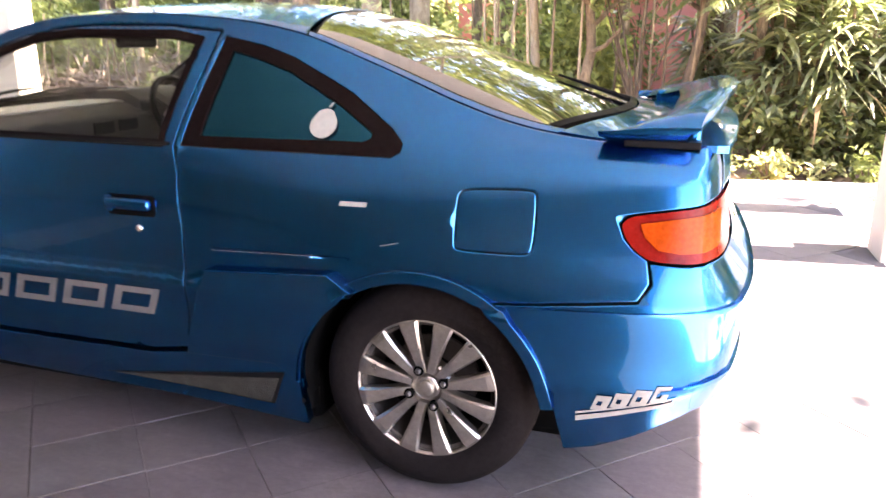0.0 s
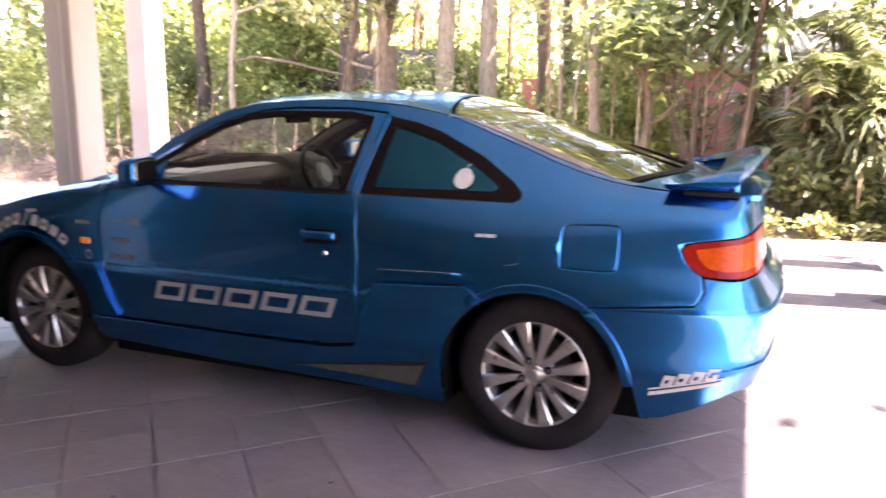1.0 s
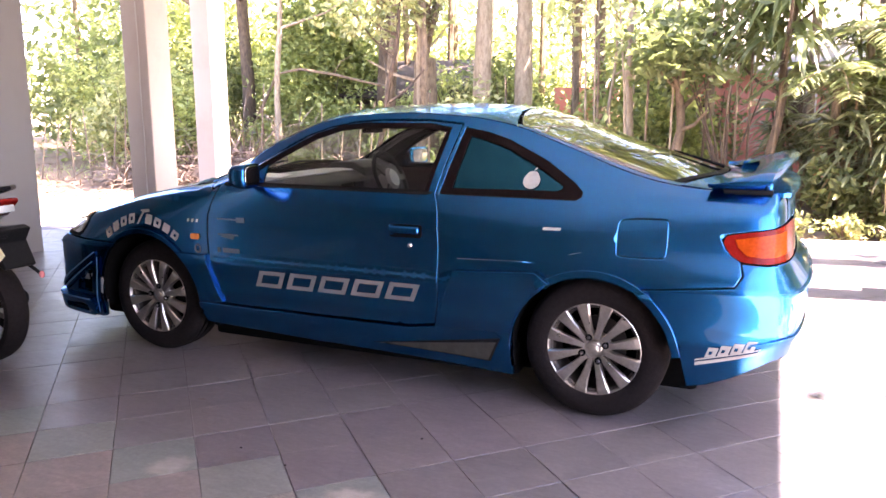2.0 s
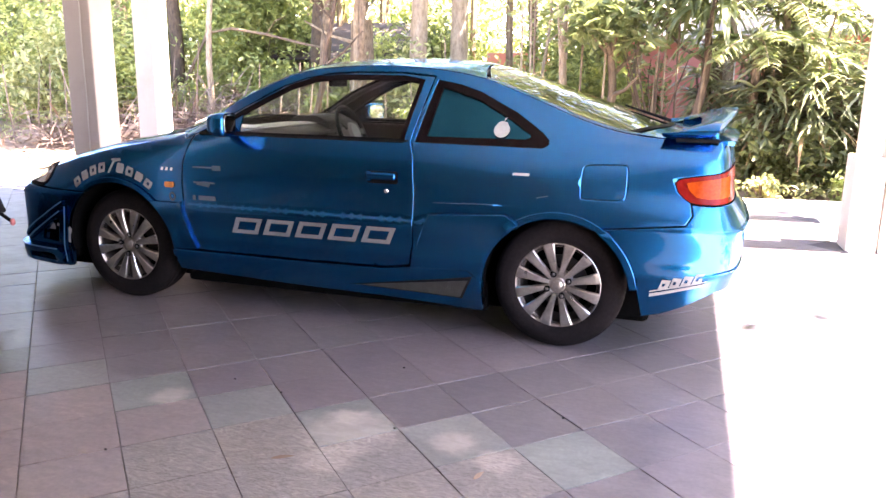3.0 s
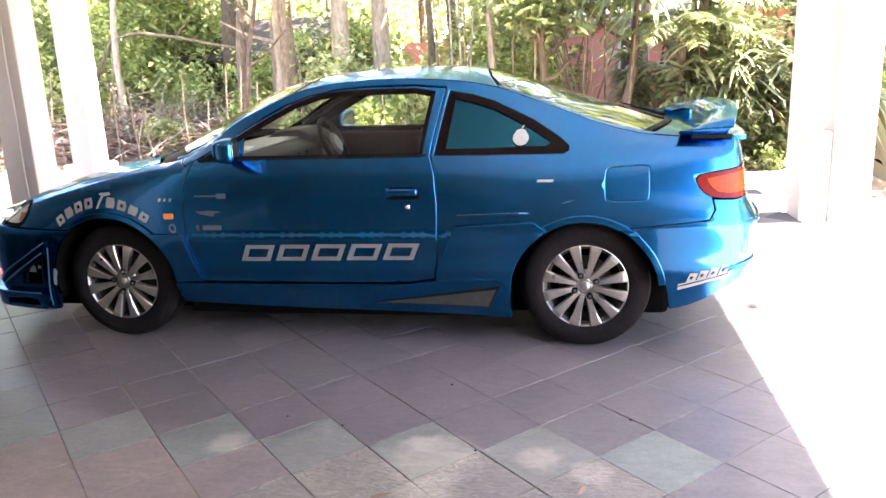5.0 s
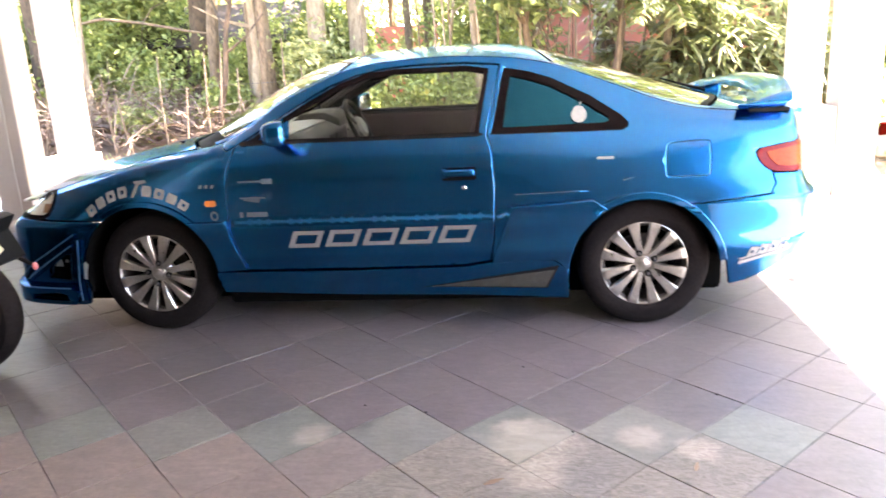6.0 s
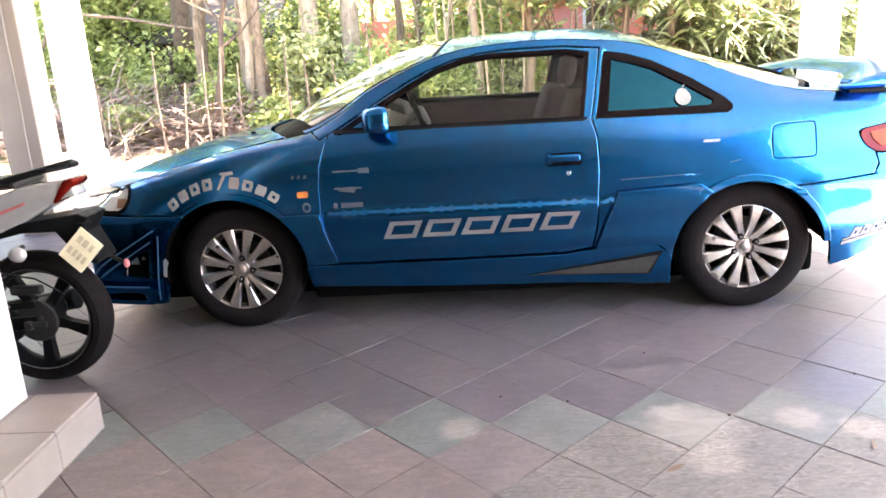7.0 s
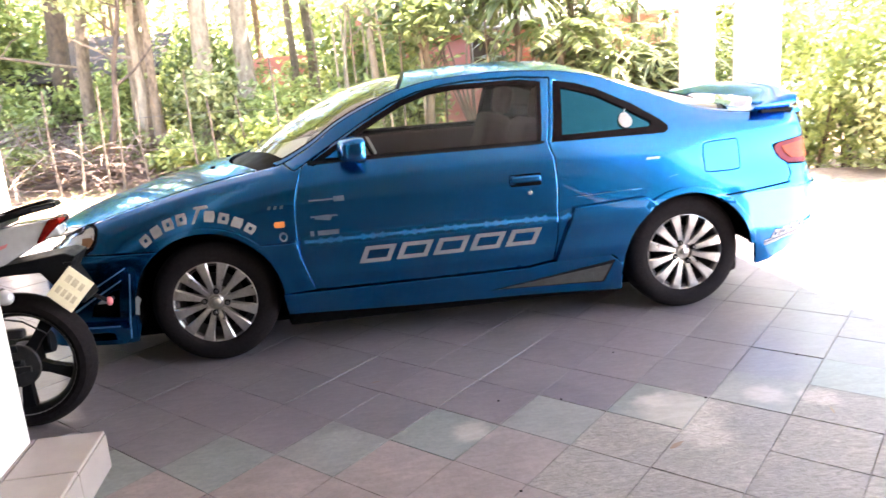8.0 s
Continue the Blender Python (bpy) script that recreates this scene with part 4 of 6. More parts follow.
        bmesh.ops.translate(b, vec=(.054 * math.cos(a), 0, .054 * math.sin(a)), verts=b.verts)
        part("nut_recess", b, DARK, rim)
    part("brake_disc", lathe_bm([(.06, .0), (.125, .0), (.125, .012), (.06, .012)], 40, closed=True), DISC_STEEL, w, "dull brake disc, coloured dark as in shade")
    part("brake_drum_back", lathe_bm([(0, .03), (.165, .03), (.168, .06)], 40), DARK, w)
    return w


first = make_wheel()
first.parent = car
first.matrix_basis = pose(1.19, Y0 - .715, .303, 0, 8, 0)
for x, sg, turn in ((-1.19, -1, 40), (1.19, 1, 0), (-1.19, 1, 20)):
    copy_thing(first, pose(x, Y0 + sg * .715, .303, 0, turn, 0 if sg < 0 else 180))

# spoiler: a wing whose ends turn down onto the boot
def spoiler_bm():
    bm = bmesh.new()
    rings = []
    n = 61
    for i in range(n):
        q = math.sin((i / (n - 1) - .5) * math.pi)
        a = abs(q)
        y = q * .735
        lift = step(.97, .42, a)
        le = 1.60 + .155 * step(1.0, .5, a) + .02 * (1 - a)
        te = 1.815 + .105 * (1 - a * a) + .02
        zb = .988 + .052 * lift + .004 * (1 - a)
        th = .012 + .010 * (1 - a)
        rise = .060 - .018 * lift
        end = math.sqrt(max(0.0, 1 - max(0.0, (a - .93) / .072) ** 2))
        prof = [(0, .004), (.12, th), (.45, th + rise * .62), (.85, th + rise), (1.0, th + rise * .98), (1.0, th + rise - .018), (.85, rise * .55 * lift + .0), (.4, .0), (.1, -.003)]
        rings.append([bm.verts.new((le + (te - le) * u, Y0 + y, zb + .03 + (w - .03) * end)) for u, w in prof])
    for r, s in zip(rings, rings[1:]):
        for k in range(len(r)):
            bm.faces.new((r[k], r[(k + 1) % len(r)], s[(k + 1) % len(r)], s[k]))
    bm.faces.new(rings[0][::-1])
    bm.faces.new(rings[-1])
    bmesh.ops.recalc_face_normals(bm, faces=bm.faces)
    return bm


spoiler = part("spoiler", spoiler_bm(), PAINT, car, "blue rear wing standing on the boot lid", smooth=True, angle=50)
for sg in (-1, 1):
    part("foot", box_bm(1.68, 1.84, Y0 + sg * .60 - .05, Y0 + sg * .60 + .05, .970, 1.03, .012), PAINT, spoiler)
    part("seal", box_bm(1.66, 1.84, Y0 + sg * .645 - .05, Y0 + sg * .645 + .05, .972, .990, .003), BLACK, spoiler)


# door mirrors
def mirror_bm():
    bm = bmesh.new()
    bmesh.ops.create_uvsphere(bm, u_segments=24, v_segments=14, radius=1)
    for v in bm.verts:
        c = v.co
        e = lambda t: math.copysign(abs(t) ** .42, t)
        v.co = Vector((e(c.x) * .066, e(c.y) * .098, e(c.z) * .058))
        if v.co.x > .03:
            v.co.x = .03 + (v.co.x - .03) * .15
        if v.co.x < 0:
            v.co.y *= 1 + .25 * v.co.x / .062
            v.co.z *= 1 + .2 * v.co.x / .062
    return bm


for d, sg in zip(doors, (-1, 1)):
    b = mirror_bm()
    b.transform(pose(-.462, Y0 + sg * .945, .990, 0, 0, -sg * 14))
    m = part("door_mirror", b, PAINT, d, "blue door mirror housing", smooth=True, angle=60)
    b = lathe_bm([(0, 0), (.9, 0), (1.0, .06)], 32)
    for v in b.verts:
        v.co.x, v.co.z = (math.copysign(abs(c) ** .45, c) * .93 for c in (v.co.x, v.co.z))
    b.transform(pose(-.4265, Y0 + sg * .937, .990, 0, 0, -sg * 14) @ Matrix.Rotation(radians(90), 4, "Z") @ Matrix.Diagonal((.088, .05, .050, 1)))
    part("mirror_glass", b, MIRROR, m)
    part("stalk", tube_bm([(-.50, Y0 + sg * .82, .952), (-.475, Y0 + sg * .88, .962), (-.465, Y0 + sg * .92, .97)], [.034, .030, .026], 12), PAINT, m, smooth=True)

# handles and locks
for d, sg in zip(doors, (-1, 1)):
    # near-black sheet paints the shadow round and below the grip
    h = sheet("door_handle", [(.278, .738), (.42, .738), (.428, .745), (.428, .79), (.42, .797), (.278, .797), (.27, .79), (.27, .745)], DARK, d, flank, flank_normal, side=sg, out=0.0015, rim=0.004, gap=0, label="blue door handle over a dark sheet painted for its shadow")
    p = flank(.348, .774)[0]
    part("grip", box_bm(-.074, .074, -.014, .014, -.017, .017, .010, Matrix.Translation((p.x, Y0 + sg * (-p.y + .012), p.z)), seg=3), PAINT, h, smooth=True, angle=60)
    part("grip_root", box_bm(-.079, -.052, -.012, .012, -.026, .021, .008, Matrix.Translation((p.x, Y0 + sg * (-p.y + .006), p.z)), seg=3), PAINT, h, smooth=True, angle=60)
    p, nn = flank(.37, .703)[0], flank_normal(.37, .703)
    b = lathe_bm([(0, -.006), (.008, -.006), (.0115, -.003), (.0115, .004)], 20)
    b.transform(Matrix.Translation((p.x, Y0 + (p.y if sg < 0 else -p.y), p.z)) @ Matrix.Rotation(0 if sg < 0 else math.pi, 4, "Z"))
    part("door_lock", b, CHROME, d, "small chrome lock")


# stickers: lettering that names makers stays plain slanted shapes in its colours
def sticker(name, outline, material, parent, holes=(), label="", out=0.0022, sides=(-1, 1)):
    for sg in sides:
        sheet(name, outline, material, parent[0 if sg < 0 else 1] if isinstance(parent, tuple) else parent, flank, flank_normal, holes=holes, side=sg, out=out, rim=0, gap=0, grid=(.03, .03), edge=.02, label=label)


def slanted(u, z, w, h, slant=.34):
    return [(u, z), (u + w, z), (u + w + slant * h, z + h), (u + slant * h, z + h)]


for k in range(5):
    u = -.485 + k * .1795
    zb = .437 + .002 * k
    body = slanted(u, zb, .150, .084, .45)
    sticker("door_sticker", body, GREY_VINYL, doors, holes=[slanted(u + .036, zb + .020, .098, .044, .45)], label="large slanted silver-grey sticker shape")
for k in range(9):
    if k == 4:
        sticker("fender_sticker", [(-1.235, .705), (-1.222, .705), (-1.190, .765), (-1.150, .772), (-1.156, .785), (-1.215, .780), (-1.222, .772), (-1.205, .768)], WHITE_VINYL, car, label="white plain sticker shape over the wheel arch")
        continue
    a = radians(127 - 70 * k / 8)
    r0, r1 = .396 + .006 * math.sin(k / 8 * math.pi), .443 + .010 * math.sin(k / 8 * math.pi)
    d = .060
    quad = [(FRONT_ARCH[0] + r * math.cos(a + s), FRONT_ARCH[1] + r * math.sin(a + s)) for r, s in ((r0, d), (r0, -d * .8), ((r0 + r1) / 2, -d), (r1, -d * .8), (r1, d * .8), ((r0 + r1) / 2, d))]
    hole = [(FRONT_ARCH[0] + r * math.cos(a + s), FRONT_ARCH[1] + r * math.sin(a + s)) for r, s in ((r0 + .016, d * .30), (r0 + .016, -d * .30), (r1 - .016, -d * .30), (r1 - .016, d * .30))]
    sticker("fender_sticker", quad, WHITE_VINYL, car, holes=[hole] if k % 2 == 0 or k == 3 else [], label="white plain sticker shape over the wheel arch")
for k in range(4):
    u = 1.635 + k * .047
    zb = .345 + .011 * k
    sticker("bumper_sticker", slanted(u, zb, .038, .045, .35), WHITE_VINYL, rear_bumper, holes=[slanted(u + .014, zb + .014, .012, .014, .35)], label="white plain sticker shapes on the bumper")
sticker("bumper_sticker", [(1.60, .327), (1.845, .388), (1.85, .394), (1.60, .334)], WHITE_VINYL, rear_bumper)
sticker("bumper_sticker", [(1.60, .305), (1.835, .366), (1.84, .380), (1.60, .321)], WHITE_VINYL, rear_bumper)
for z, a, b in ((.765, -.69, -.525), (.687, -.69, -.56), (.607, -.665, -.565)):
    sticker("door_sticker", [(a, z - .004), (b, z - .004), (b - .01, z + .004), (a, z + .004)] if z > .65 else [(a, z - .011), (b, z - .011), (b, z + .012), (a, z + .012)], DIM_VINYL, doors, label="small grey sticker bar")
sticker("door_sticker", [(-.575, .752), (-.525, .752), (-.525, .777), (-.575, .777)], DIM_VINYL, doors)
sticker("door_sticker", [(-.675, .676), (-.60, .664), (-.585, .69), (-.62, .694), (-.66, .690)], DIM_VINYL, doors)
sticker("door_sticker", [(-.70, .595), (-.682, .595), (-.682, .62), (-.70, .62)], DIM_VINYL, doors)
for u in (-.885, -.857, -.828):
    sticker("fender_badge", slanted(u, .74, .014, .016), CHROME, car, label="small chrome badge bar")
sticker("fender_badge", [(-.825 + .020 * math.cos(t * math.tau / 14), .605 + .024 * math.sin(t * math.tau / 14)) for t in range(14)], DIM_VINYL, car, holes=[[(-.825 + .012 * math.cos(t * math.tau / 10), .605 + .014 * math.sin(t * math.tau / 10)) for t in range(10)]], label="small round grey badge")
sticker("quarter_window_sticker", [(.895 + .036 * math.cos(t) * (1 - .12 * math.sin(t) ** 8), 1.000 + .033 * math.sin(t) + (.006 if math.sin(t) > .8 else 0)) for t in [k * math.tau / 26 for k in range(26)]], WHITE_VINYL, car, out=0.003, label="pale rounded sticker on the quarter window")
sticker("quarter_window_sticker", [(.897, 1.040), (.905, 1.044), (.912, 1.056), (.902, 1.052)], WHITE_VINYL, car, out=0.003)
for u, z in ((2.16, .80), (2.22, .80), (2.28, .80)):
    sticker("boot_badge", slanted(u, z + .03, .035, .022), CHROME, car, label="small chrome boot badge bar")
# scuffed edges of the moulding and quarter
sticker("scratch", [(.60, .662), (.92, .6715), (.92, .6725), (.60, .6635)], GREY_VINYL, car, out=0.0075, label="thin pale scratch")

# small white bar and short pale streak on the quarter
sticker("quarter_mark", slanted(.968, .806, .075, .012), WHITE_VINYL, car, label="small white slanted bar")
sticker("scratch", [(1.085, .711), (1.135, .722), (1.135, .724), (1.085, .713)], GREY_VINYL, car)
# chipped paint at the bumper corner, diagonal brace in the vent
sticker("chipped_patch", [(-1.556, .30), (-1.535, .295), (-1.528, .34), (-1.515, .372), (-1.528, .39), (-1.548, .37), (-1.55, .345)], WHITE_VINYL, car, out=0.004, label="chipped white filler at the wheel arch")
for sg in (-1, 1):
    sheet("vent_brace", [(-1.955, .300), (-1.940, .288), (-1.555, .512), (-1.562, .526)], PAINT, car, flank, flank_normal, side=sg, out=0.010, rim=0.02, gap=0)
    sheet("vent_brace", [(-1.885, .292), (-1.870, .282), (-1.580, .458), (-1.587, .470)], PAINT, car, flank, flank_normal, side=sg, out=0.010, rim=0.02, gap=0)
    # white patch painted for the bright ground seen through the vent
    sheet("filler_patch", [(-1.738, .352), (-1.688, .352), (-1.694, .386), (-1.708, .384)], WHITE_VINYL, car, flank, flank_normal, side=sg, out=-0.03, rim=0.004, gap=0, label="white in the vent: filler, and bright ground seen through")
    sheet("filler_patch", [(-1.672, .374), (-1.650, .374), (-1.654, .388), (-1.664, .390)], WHITE_VINYL, car, flank, flank_normal, side=sg, out=-0.03, rim=0.004, gap=0, label="white in the vent: filler, and bright ground seen through")
    # thin pale strips painted as highlights on the braces, lip and corner
    for edge in ([(-1.958, .305), (-1.955, .300), (-1.562, .526), (-1.565, .531)], [(-1.888, .297), (-1.885, .292), (-1.587, .470), (-1.590, .475)], [(-1.93, .257), (-1.62, .257), (-1.62, .263), (-1.93, .263)]):
        sheet("worn_edge", edge, GLINT, car, flank, flank_normal, side=sg, out=0.0125 if edge[0][1] > .26 else 0.0335, rim=0.004, gap=0, label="pale strip painted as a highlight along the edge")
    sheet("worn_edge", [(-1.599, .18), (-1.593, .18), (-1.565, .34), (-1.542, .50), (-1.548, .50), (-1.571, .34)], GLINT, car, flank, flank_normal, side=sg, out=0.0125, rim=0.004, gap=0, label="pale strip painted as a highlight along the edge")
    sheet("vent_back", inset(VENT, -.02), DARK, car, flank, flank_normal, side=sg, out=-0.05, rim=0, gap=0)
    sheet("bumper_lip", [(-2.64, .165), (-1.62, .165), (-1.585, .235), (-1.62, .262), (-1.9, .262), (-2.64, .262)], PAINT, car, flank, flank_normal, side=sg, holes=[SLOT], out=0.032, rim=0.05, gap=0)
    sheet("bumper_edge", [(-1.598, .17), (-1.572, .17), (-1.545, .34), (-1.525, .50), (-1.545, .50), (-1.568, .34)], PAINT, car, flank, flank_normal, side=sg, out=0.010, rim=0.02, gap=0)
    sheet("slot_back", inset(SLOT, -.02), DARK, car, flank, flank_normal, side=sg, out=-0.03, rim=0, gap=0)
    sheet("slot_grille", [(-1.86, .206), (-1.66, .206), (-1.66, .213), (-1.86, .213)], GREY_MESH, car, flank, flank_normal, side=sg, out=-0.004, rim=0.01, gap=0)
    sheet("bumper_moulding", [(-1.95, .553), (-1.49, .553), (-1.485, .562), (-1.95, .562)], PAINT, car, flank, flank_normal, side=sg, out=0.006, rim=0.008, gap=0)
    sheet("bumper_moulding", [(1.45, .585), (1.9, .598), (2.3, .602), (2.65, .602), (2.65, .612), (2.3, .612), (1.9, .608), (1.45, .594)], PAINT, car, flank, flank_normal, side=sg, out=0.010, rim=0.014, gap=0)

# wipers and bonnet nozzles
wiper = part("wiper", tube_bm([(-.90, Y0 - .42, .935), (-.93, Y0 - .25, .955), (-.985, Y0 + .02, .978), (-1.0, Y0 + .18, .985)], [.008, .009, .007, .005], 8), BLACK, car, "black windscreen wiper")
part("wiper", tube_bm([(-.985, Y0 + .05, .95), (-.99, Y0 + .3, .972), (-.93, Y0 + .58, .962)], [.008, .008, .005], 8), BLACK, car, "black windscreen wiper")
for y in (-.3, .3):
    p = top(-1.2, y / .7)
    part("washer_nozzle", box_bm(-.012, .012, -.01, .01, 0, .008, .003, Matrix.Translation((p.x, Y0 + y, p.z))), BLACK, car)

# cabin
cab = part("cabin_floor", box_bm(-.80, .80, Y0 - .70, Y0 + .70, .305, .34, .01), CABIN_GREY, car, "grey carpet and cabin")
dash_prof = [(-.98, .86), (-.92, .915), (-.75, .935), (-.60, .945), (-.50, .935), (-.43, .90), (-.42, .80), (-.48, .68), (-.55, .45), (-.95, .45)]
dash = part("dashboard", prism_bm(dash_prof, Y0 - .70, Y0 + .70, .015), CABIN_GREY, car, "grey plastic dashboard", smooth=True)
# pale plastic here paints the sun that falls on the dashboard top
part("top_pad", prism_bm([(-.97, .905), (-.75, .942), (-.60, .951), (-.52, .945), (-.52, .940), (-.97, .895)], Y0 - .69, Y0 + .69), CABIN_LIGHT, dash, "dashboard top, its sun-lit look put into the pale colour")
part("binnacle", prism_bm([(-.74, .935), (-.66, .985), (-.52, .990), (-.44, .955), (-.43, .90), (-.7, .90)], Y0 + .17, Y0 + .53, .015), CABIN_GREY, dash, smooth=True)
for y in (-.60, -.45, -.08, .06):
    part("air_vent", box_bm(-.425, -.412, Y0 + y - .055, Y0 + y + .055, .835, .885, .004), BLACK, dash)
part("console", box_bm(-.50, .25, Y0 - .11, Y0 + .11, .33, .56, .03), CABIN_GREY, car)
part("gear_lever", tube_bm([(-.12, Y0, .55), (-.10, Y0, .68), (-.10, Y0, .72)], [.01, .01, .022], 10), BLACK, car)
steering = part("steering_wheel", lathe_bm([(.175 + .014 * math.cos(t), .014 * math.sin(t)) for t in [k * math.tau / 10 for k in range(10)]], 40, "z", closed=True), BLACK, car, "dark steering wheel", smooth=True)
steering.matrix_basis = pose(-.35, Y0 + .34, .875, 0, 66, 0)
boss = part("hub", lathe_bm([(0, .03), (.055, .028), (.07, .01), (.06, -.03), (.03, -.12)], 24, "z"), CABIN_LIGHT, steering, smooth=True)
for a in (0, 140, 220):
    part("spoke", box_bm(.03, .17, -.02, .02, -.004, .010, .004, Matrix.Rotation(radians(a + 90), 4, "Z")), CABIN_GREY, steering)
part("stalk", tube_bm([(-.40, Y0 + .26, .87), (-.38, Y0 + .15, .885)], [.008, .006], 8), BLACK, car)
part("steering_column", tube_bm([(-.37, Y0 + .34, .86), (-.52, Y0 + .34, .80)], .035, 12), CABIN_GREY, car)


def seat_parts(x, y):
    s = new("seat")
    s.parent = car
    tagged(s, "brown-grey cloth front seat")
    part("cushion", box_bm(-.45, .06, -.24, .24, .34, .50, .06, seg=3), SEAT_CLOTH, s, smooth=True)
    b = box_bm(-.07, .07, -.235, .235, 0, .62, .055, seg=3)
    for v in b.verts:
        t = v.co.z / .62
        v.co.y *= 1 - .22 * t * t
        v.co.x += .02 * math.sin(t * 3)
        if abs(v.co.y) > .14 and v.co.x < 0:
            v.co.x -= .03
    b.transform(pose(.02, 0, .42, 0, 17, 0))
    part("backrest", b, SEAT_CLOTH, s, smooth=True)
    b = box_bm(-.045, .045, -.12, .12, 0, .17, .04, seg=3)
    b.transform(pose(.22, 0, 1.015, 0, 12, 0))
    part("headrest", b, SEAT_CLOTH, s, smooth=True)
    for k in (-.05, .05):
        part("headrest_post", tube_bm([(.20, k, .98), (.225, k, 1.03)], .006, 6), CHROME, s)
    s.matrix_basis = Matrix.Translation((x, y, 0))
    return s


seat_parts(.34, Y0 - .35)
seat_parts(.28, Y0 + .37)
part("rear_seat", join_bm(box_bm(.85, 1.20, Y0 - .55, Y0 + .55, .36, .55, .05, seg=3), box_bm(1.15, 1.30, Y0 - .55, Y0 + .55, .45, .95, .05, pose(0, 0, 0), seg=3)), SEAT_CLOTH, car, "brown-grey cloth rear bench", smooth=True)
part("parcel_shelf", box_bm(1.28, 1.62, Y0 - .55, Y0 + .55, .925, .945, .008), BLACK, car)
for sg in (-1, 1):
    d = doors[0 if sg < 0 else 1]
    part("door_card", box_bm(-.68, .45, Y0 + sg * .80 - .02, Y0 + sg * .80 + .02, .36, .915, .015), SEAT_CLOTH, d, "dark brown inner door card")
    part("armrest", box_bm(-.30, .25, Y0 + sg * .765 - .03, Y0 + sg * .765 + .03, .62, .68, .015), CABIN_GREY, d)
    part("side_trim", box_bm(.52, 1.5, Y0 + sg * .72 - .015, Y0 + sg * .72 + .015, .665, .915, .012), CABIN_GREY, car)
    part("roof_lining_edge", tube_bm([(-.66, Y0 + sg * .655, .985), (-.42, Y0 + sg * .63, 1.125), (-.2, Y0 + sg * .61, 1.215), (.2, Y0 + sg * .60, 1.255), (.6, Y0 + sg * .59, 1.235)], .018, 8), CABIN_GREY, car, smooth=True)
over("headliner", lambda q: ROOF_F(q) + .02, lambda q: ROOF_R(q) - .02, .96, CABIN_LIGHT, out=-0.03, rim=0, label="pale headliner")
part("rear_view_mirror", box_bm(-.30, -.275, Y0 - .11, Y0 + .11, 1.17, 1.225, .01), BLACK, car, "black interior mirror")
part("boot_floor", box_bm(1.3, 1.85, Y0 - .57, Y0 + .57, .40, .44, .01), DARK, car)
for sg in (-1, 1):
    b = lathe_bm([(0, 0), (.045, 0), (.06, .004), (.072, .0)], 24, "z")
    b.transform(pose(1.40, Y0 + sg * .35, .946))
    part("shelf_loudspeaker", b, BLACK, car)
part("rear_wiper_line", tube_bm([tuple(top(u, .0) + Vector((0, Y0, .012))) for u in (1.62, 1.50, 1.38)], [.010, .007, .004], 6), BLACK, car)
car["label"] = "metallic blue two-door coupe with alloy wheels and white stickers"
car["category"] = "car"

# white sheet that stands in for the sun-lit patch on the dashboard
paper = thing("paper_sheet", "white sheet standing in for sun on the car dashboard", "paper", at=pose(-.60, Y0 - .52, .9525, 0, 1, 12))
part("sheet", join_bm(box_bm(-.07, .06, -.10, .10, .001, .0025), box_bm(-.06, .065, -.095, .09, .0035, .005, 0, pose(0, 0, 0, 0, 2, 4))), plain("white_sun_patch", (0.72, 0.71, 0.68), 0.8, amount=0.06), paper)

# the motorbike parked with its tail to the car
SILVER = plain("silver_white_fairing_paint", (0.34, 0.33, 0.32), 0.25, 0.1, amount=0.1, Coat_Weight=0.8)
PLATE = plain("yellow_plate_paint", (0.80, 0.71, 0.48), 0.45, amount=0.15)
SEAT_VINYL = plain("black_seat_vinyl", (0.02, 0.02, 0.022), 0.4, grain=120, bump=0.2)
MARKS = plain("faded_plate_marks", (0.58, 0.49, 0.32), 0.6, amount=0.4)
PINK_LENS = plain("faded_red_lens", (0.55, 0.16, 0.16), 0.25, amount=0.2)
BIKE_STEEL = plain("oily_dark_steel", (0.030, 0.028, 0.027), 0.5, 0.4, amount=0.4, Specular_IOR_Level=0.2)
bike = thing("motorbike", "silver-white motorbike with black cast wheels and yellow plate", "motorbike", at=pose(-1.885, -1.29, 0, 0, 0, 0))


def bike_wheel(x):
    w = new("wheel")
    w.parent = bike
    w.matrix_basis = Matrix.Translation((x, 0, .285))
    part("tyre", lathe_bm([(.215, -.050), (.235, -.062), (.258, -.060), (.274, -.045), (.283, -.022), (.2855, 0), (.283, .022), (.274, .045), (.258, .060), (.235, .062), (.215, .050)], 64), RUBBER, w, "black motorbike tyre", smooth=True)
    rim = part("rim", lathe_bm([(.220, -.048), (.224, -.052), (.216, -.050), (.206, -.036), (.196, -.020), (.196, .020), (.206, .036), (.220, .05)], 56), BLACK, w, "black cast rim", smooth=True)
    part("rim_stripe", lathe_bm([(.217, -.0515), (.221, -.0535), (.2235, -.0525)], 56), GREY_VINYL, rim, smooth=True)
    for k in range(5):
        b = bmesh.new()
        pts = [((.03, -.028), (.03, .028)), ((.11, -.018), (.11, .018)), ((.20, -.026), (.20, .026))]
        lo = [[b.verts.new((r[0], y, r[1])) for r in pr for y in (-.022, .016)] for pr in pts]
        for p, q in zip(lo, lo[1:]):
            for a, c in ((0, 1), (1, 3), (3, 2), (2, 0)):
                b.faces.new((p[a], p[c], q[c], q[a]))
        b.faces.new([lo[0][i] for i in (0, 2, 3, 1)])
        b.faces.new([lo[-1][i] for i in (0, 1, 3, 2)])
        bmesh.ops.recalc_face_normals(b, faces=b.faces)
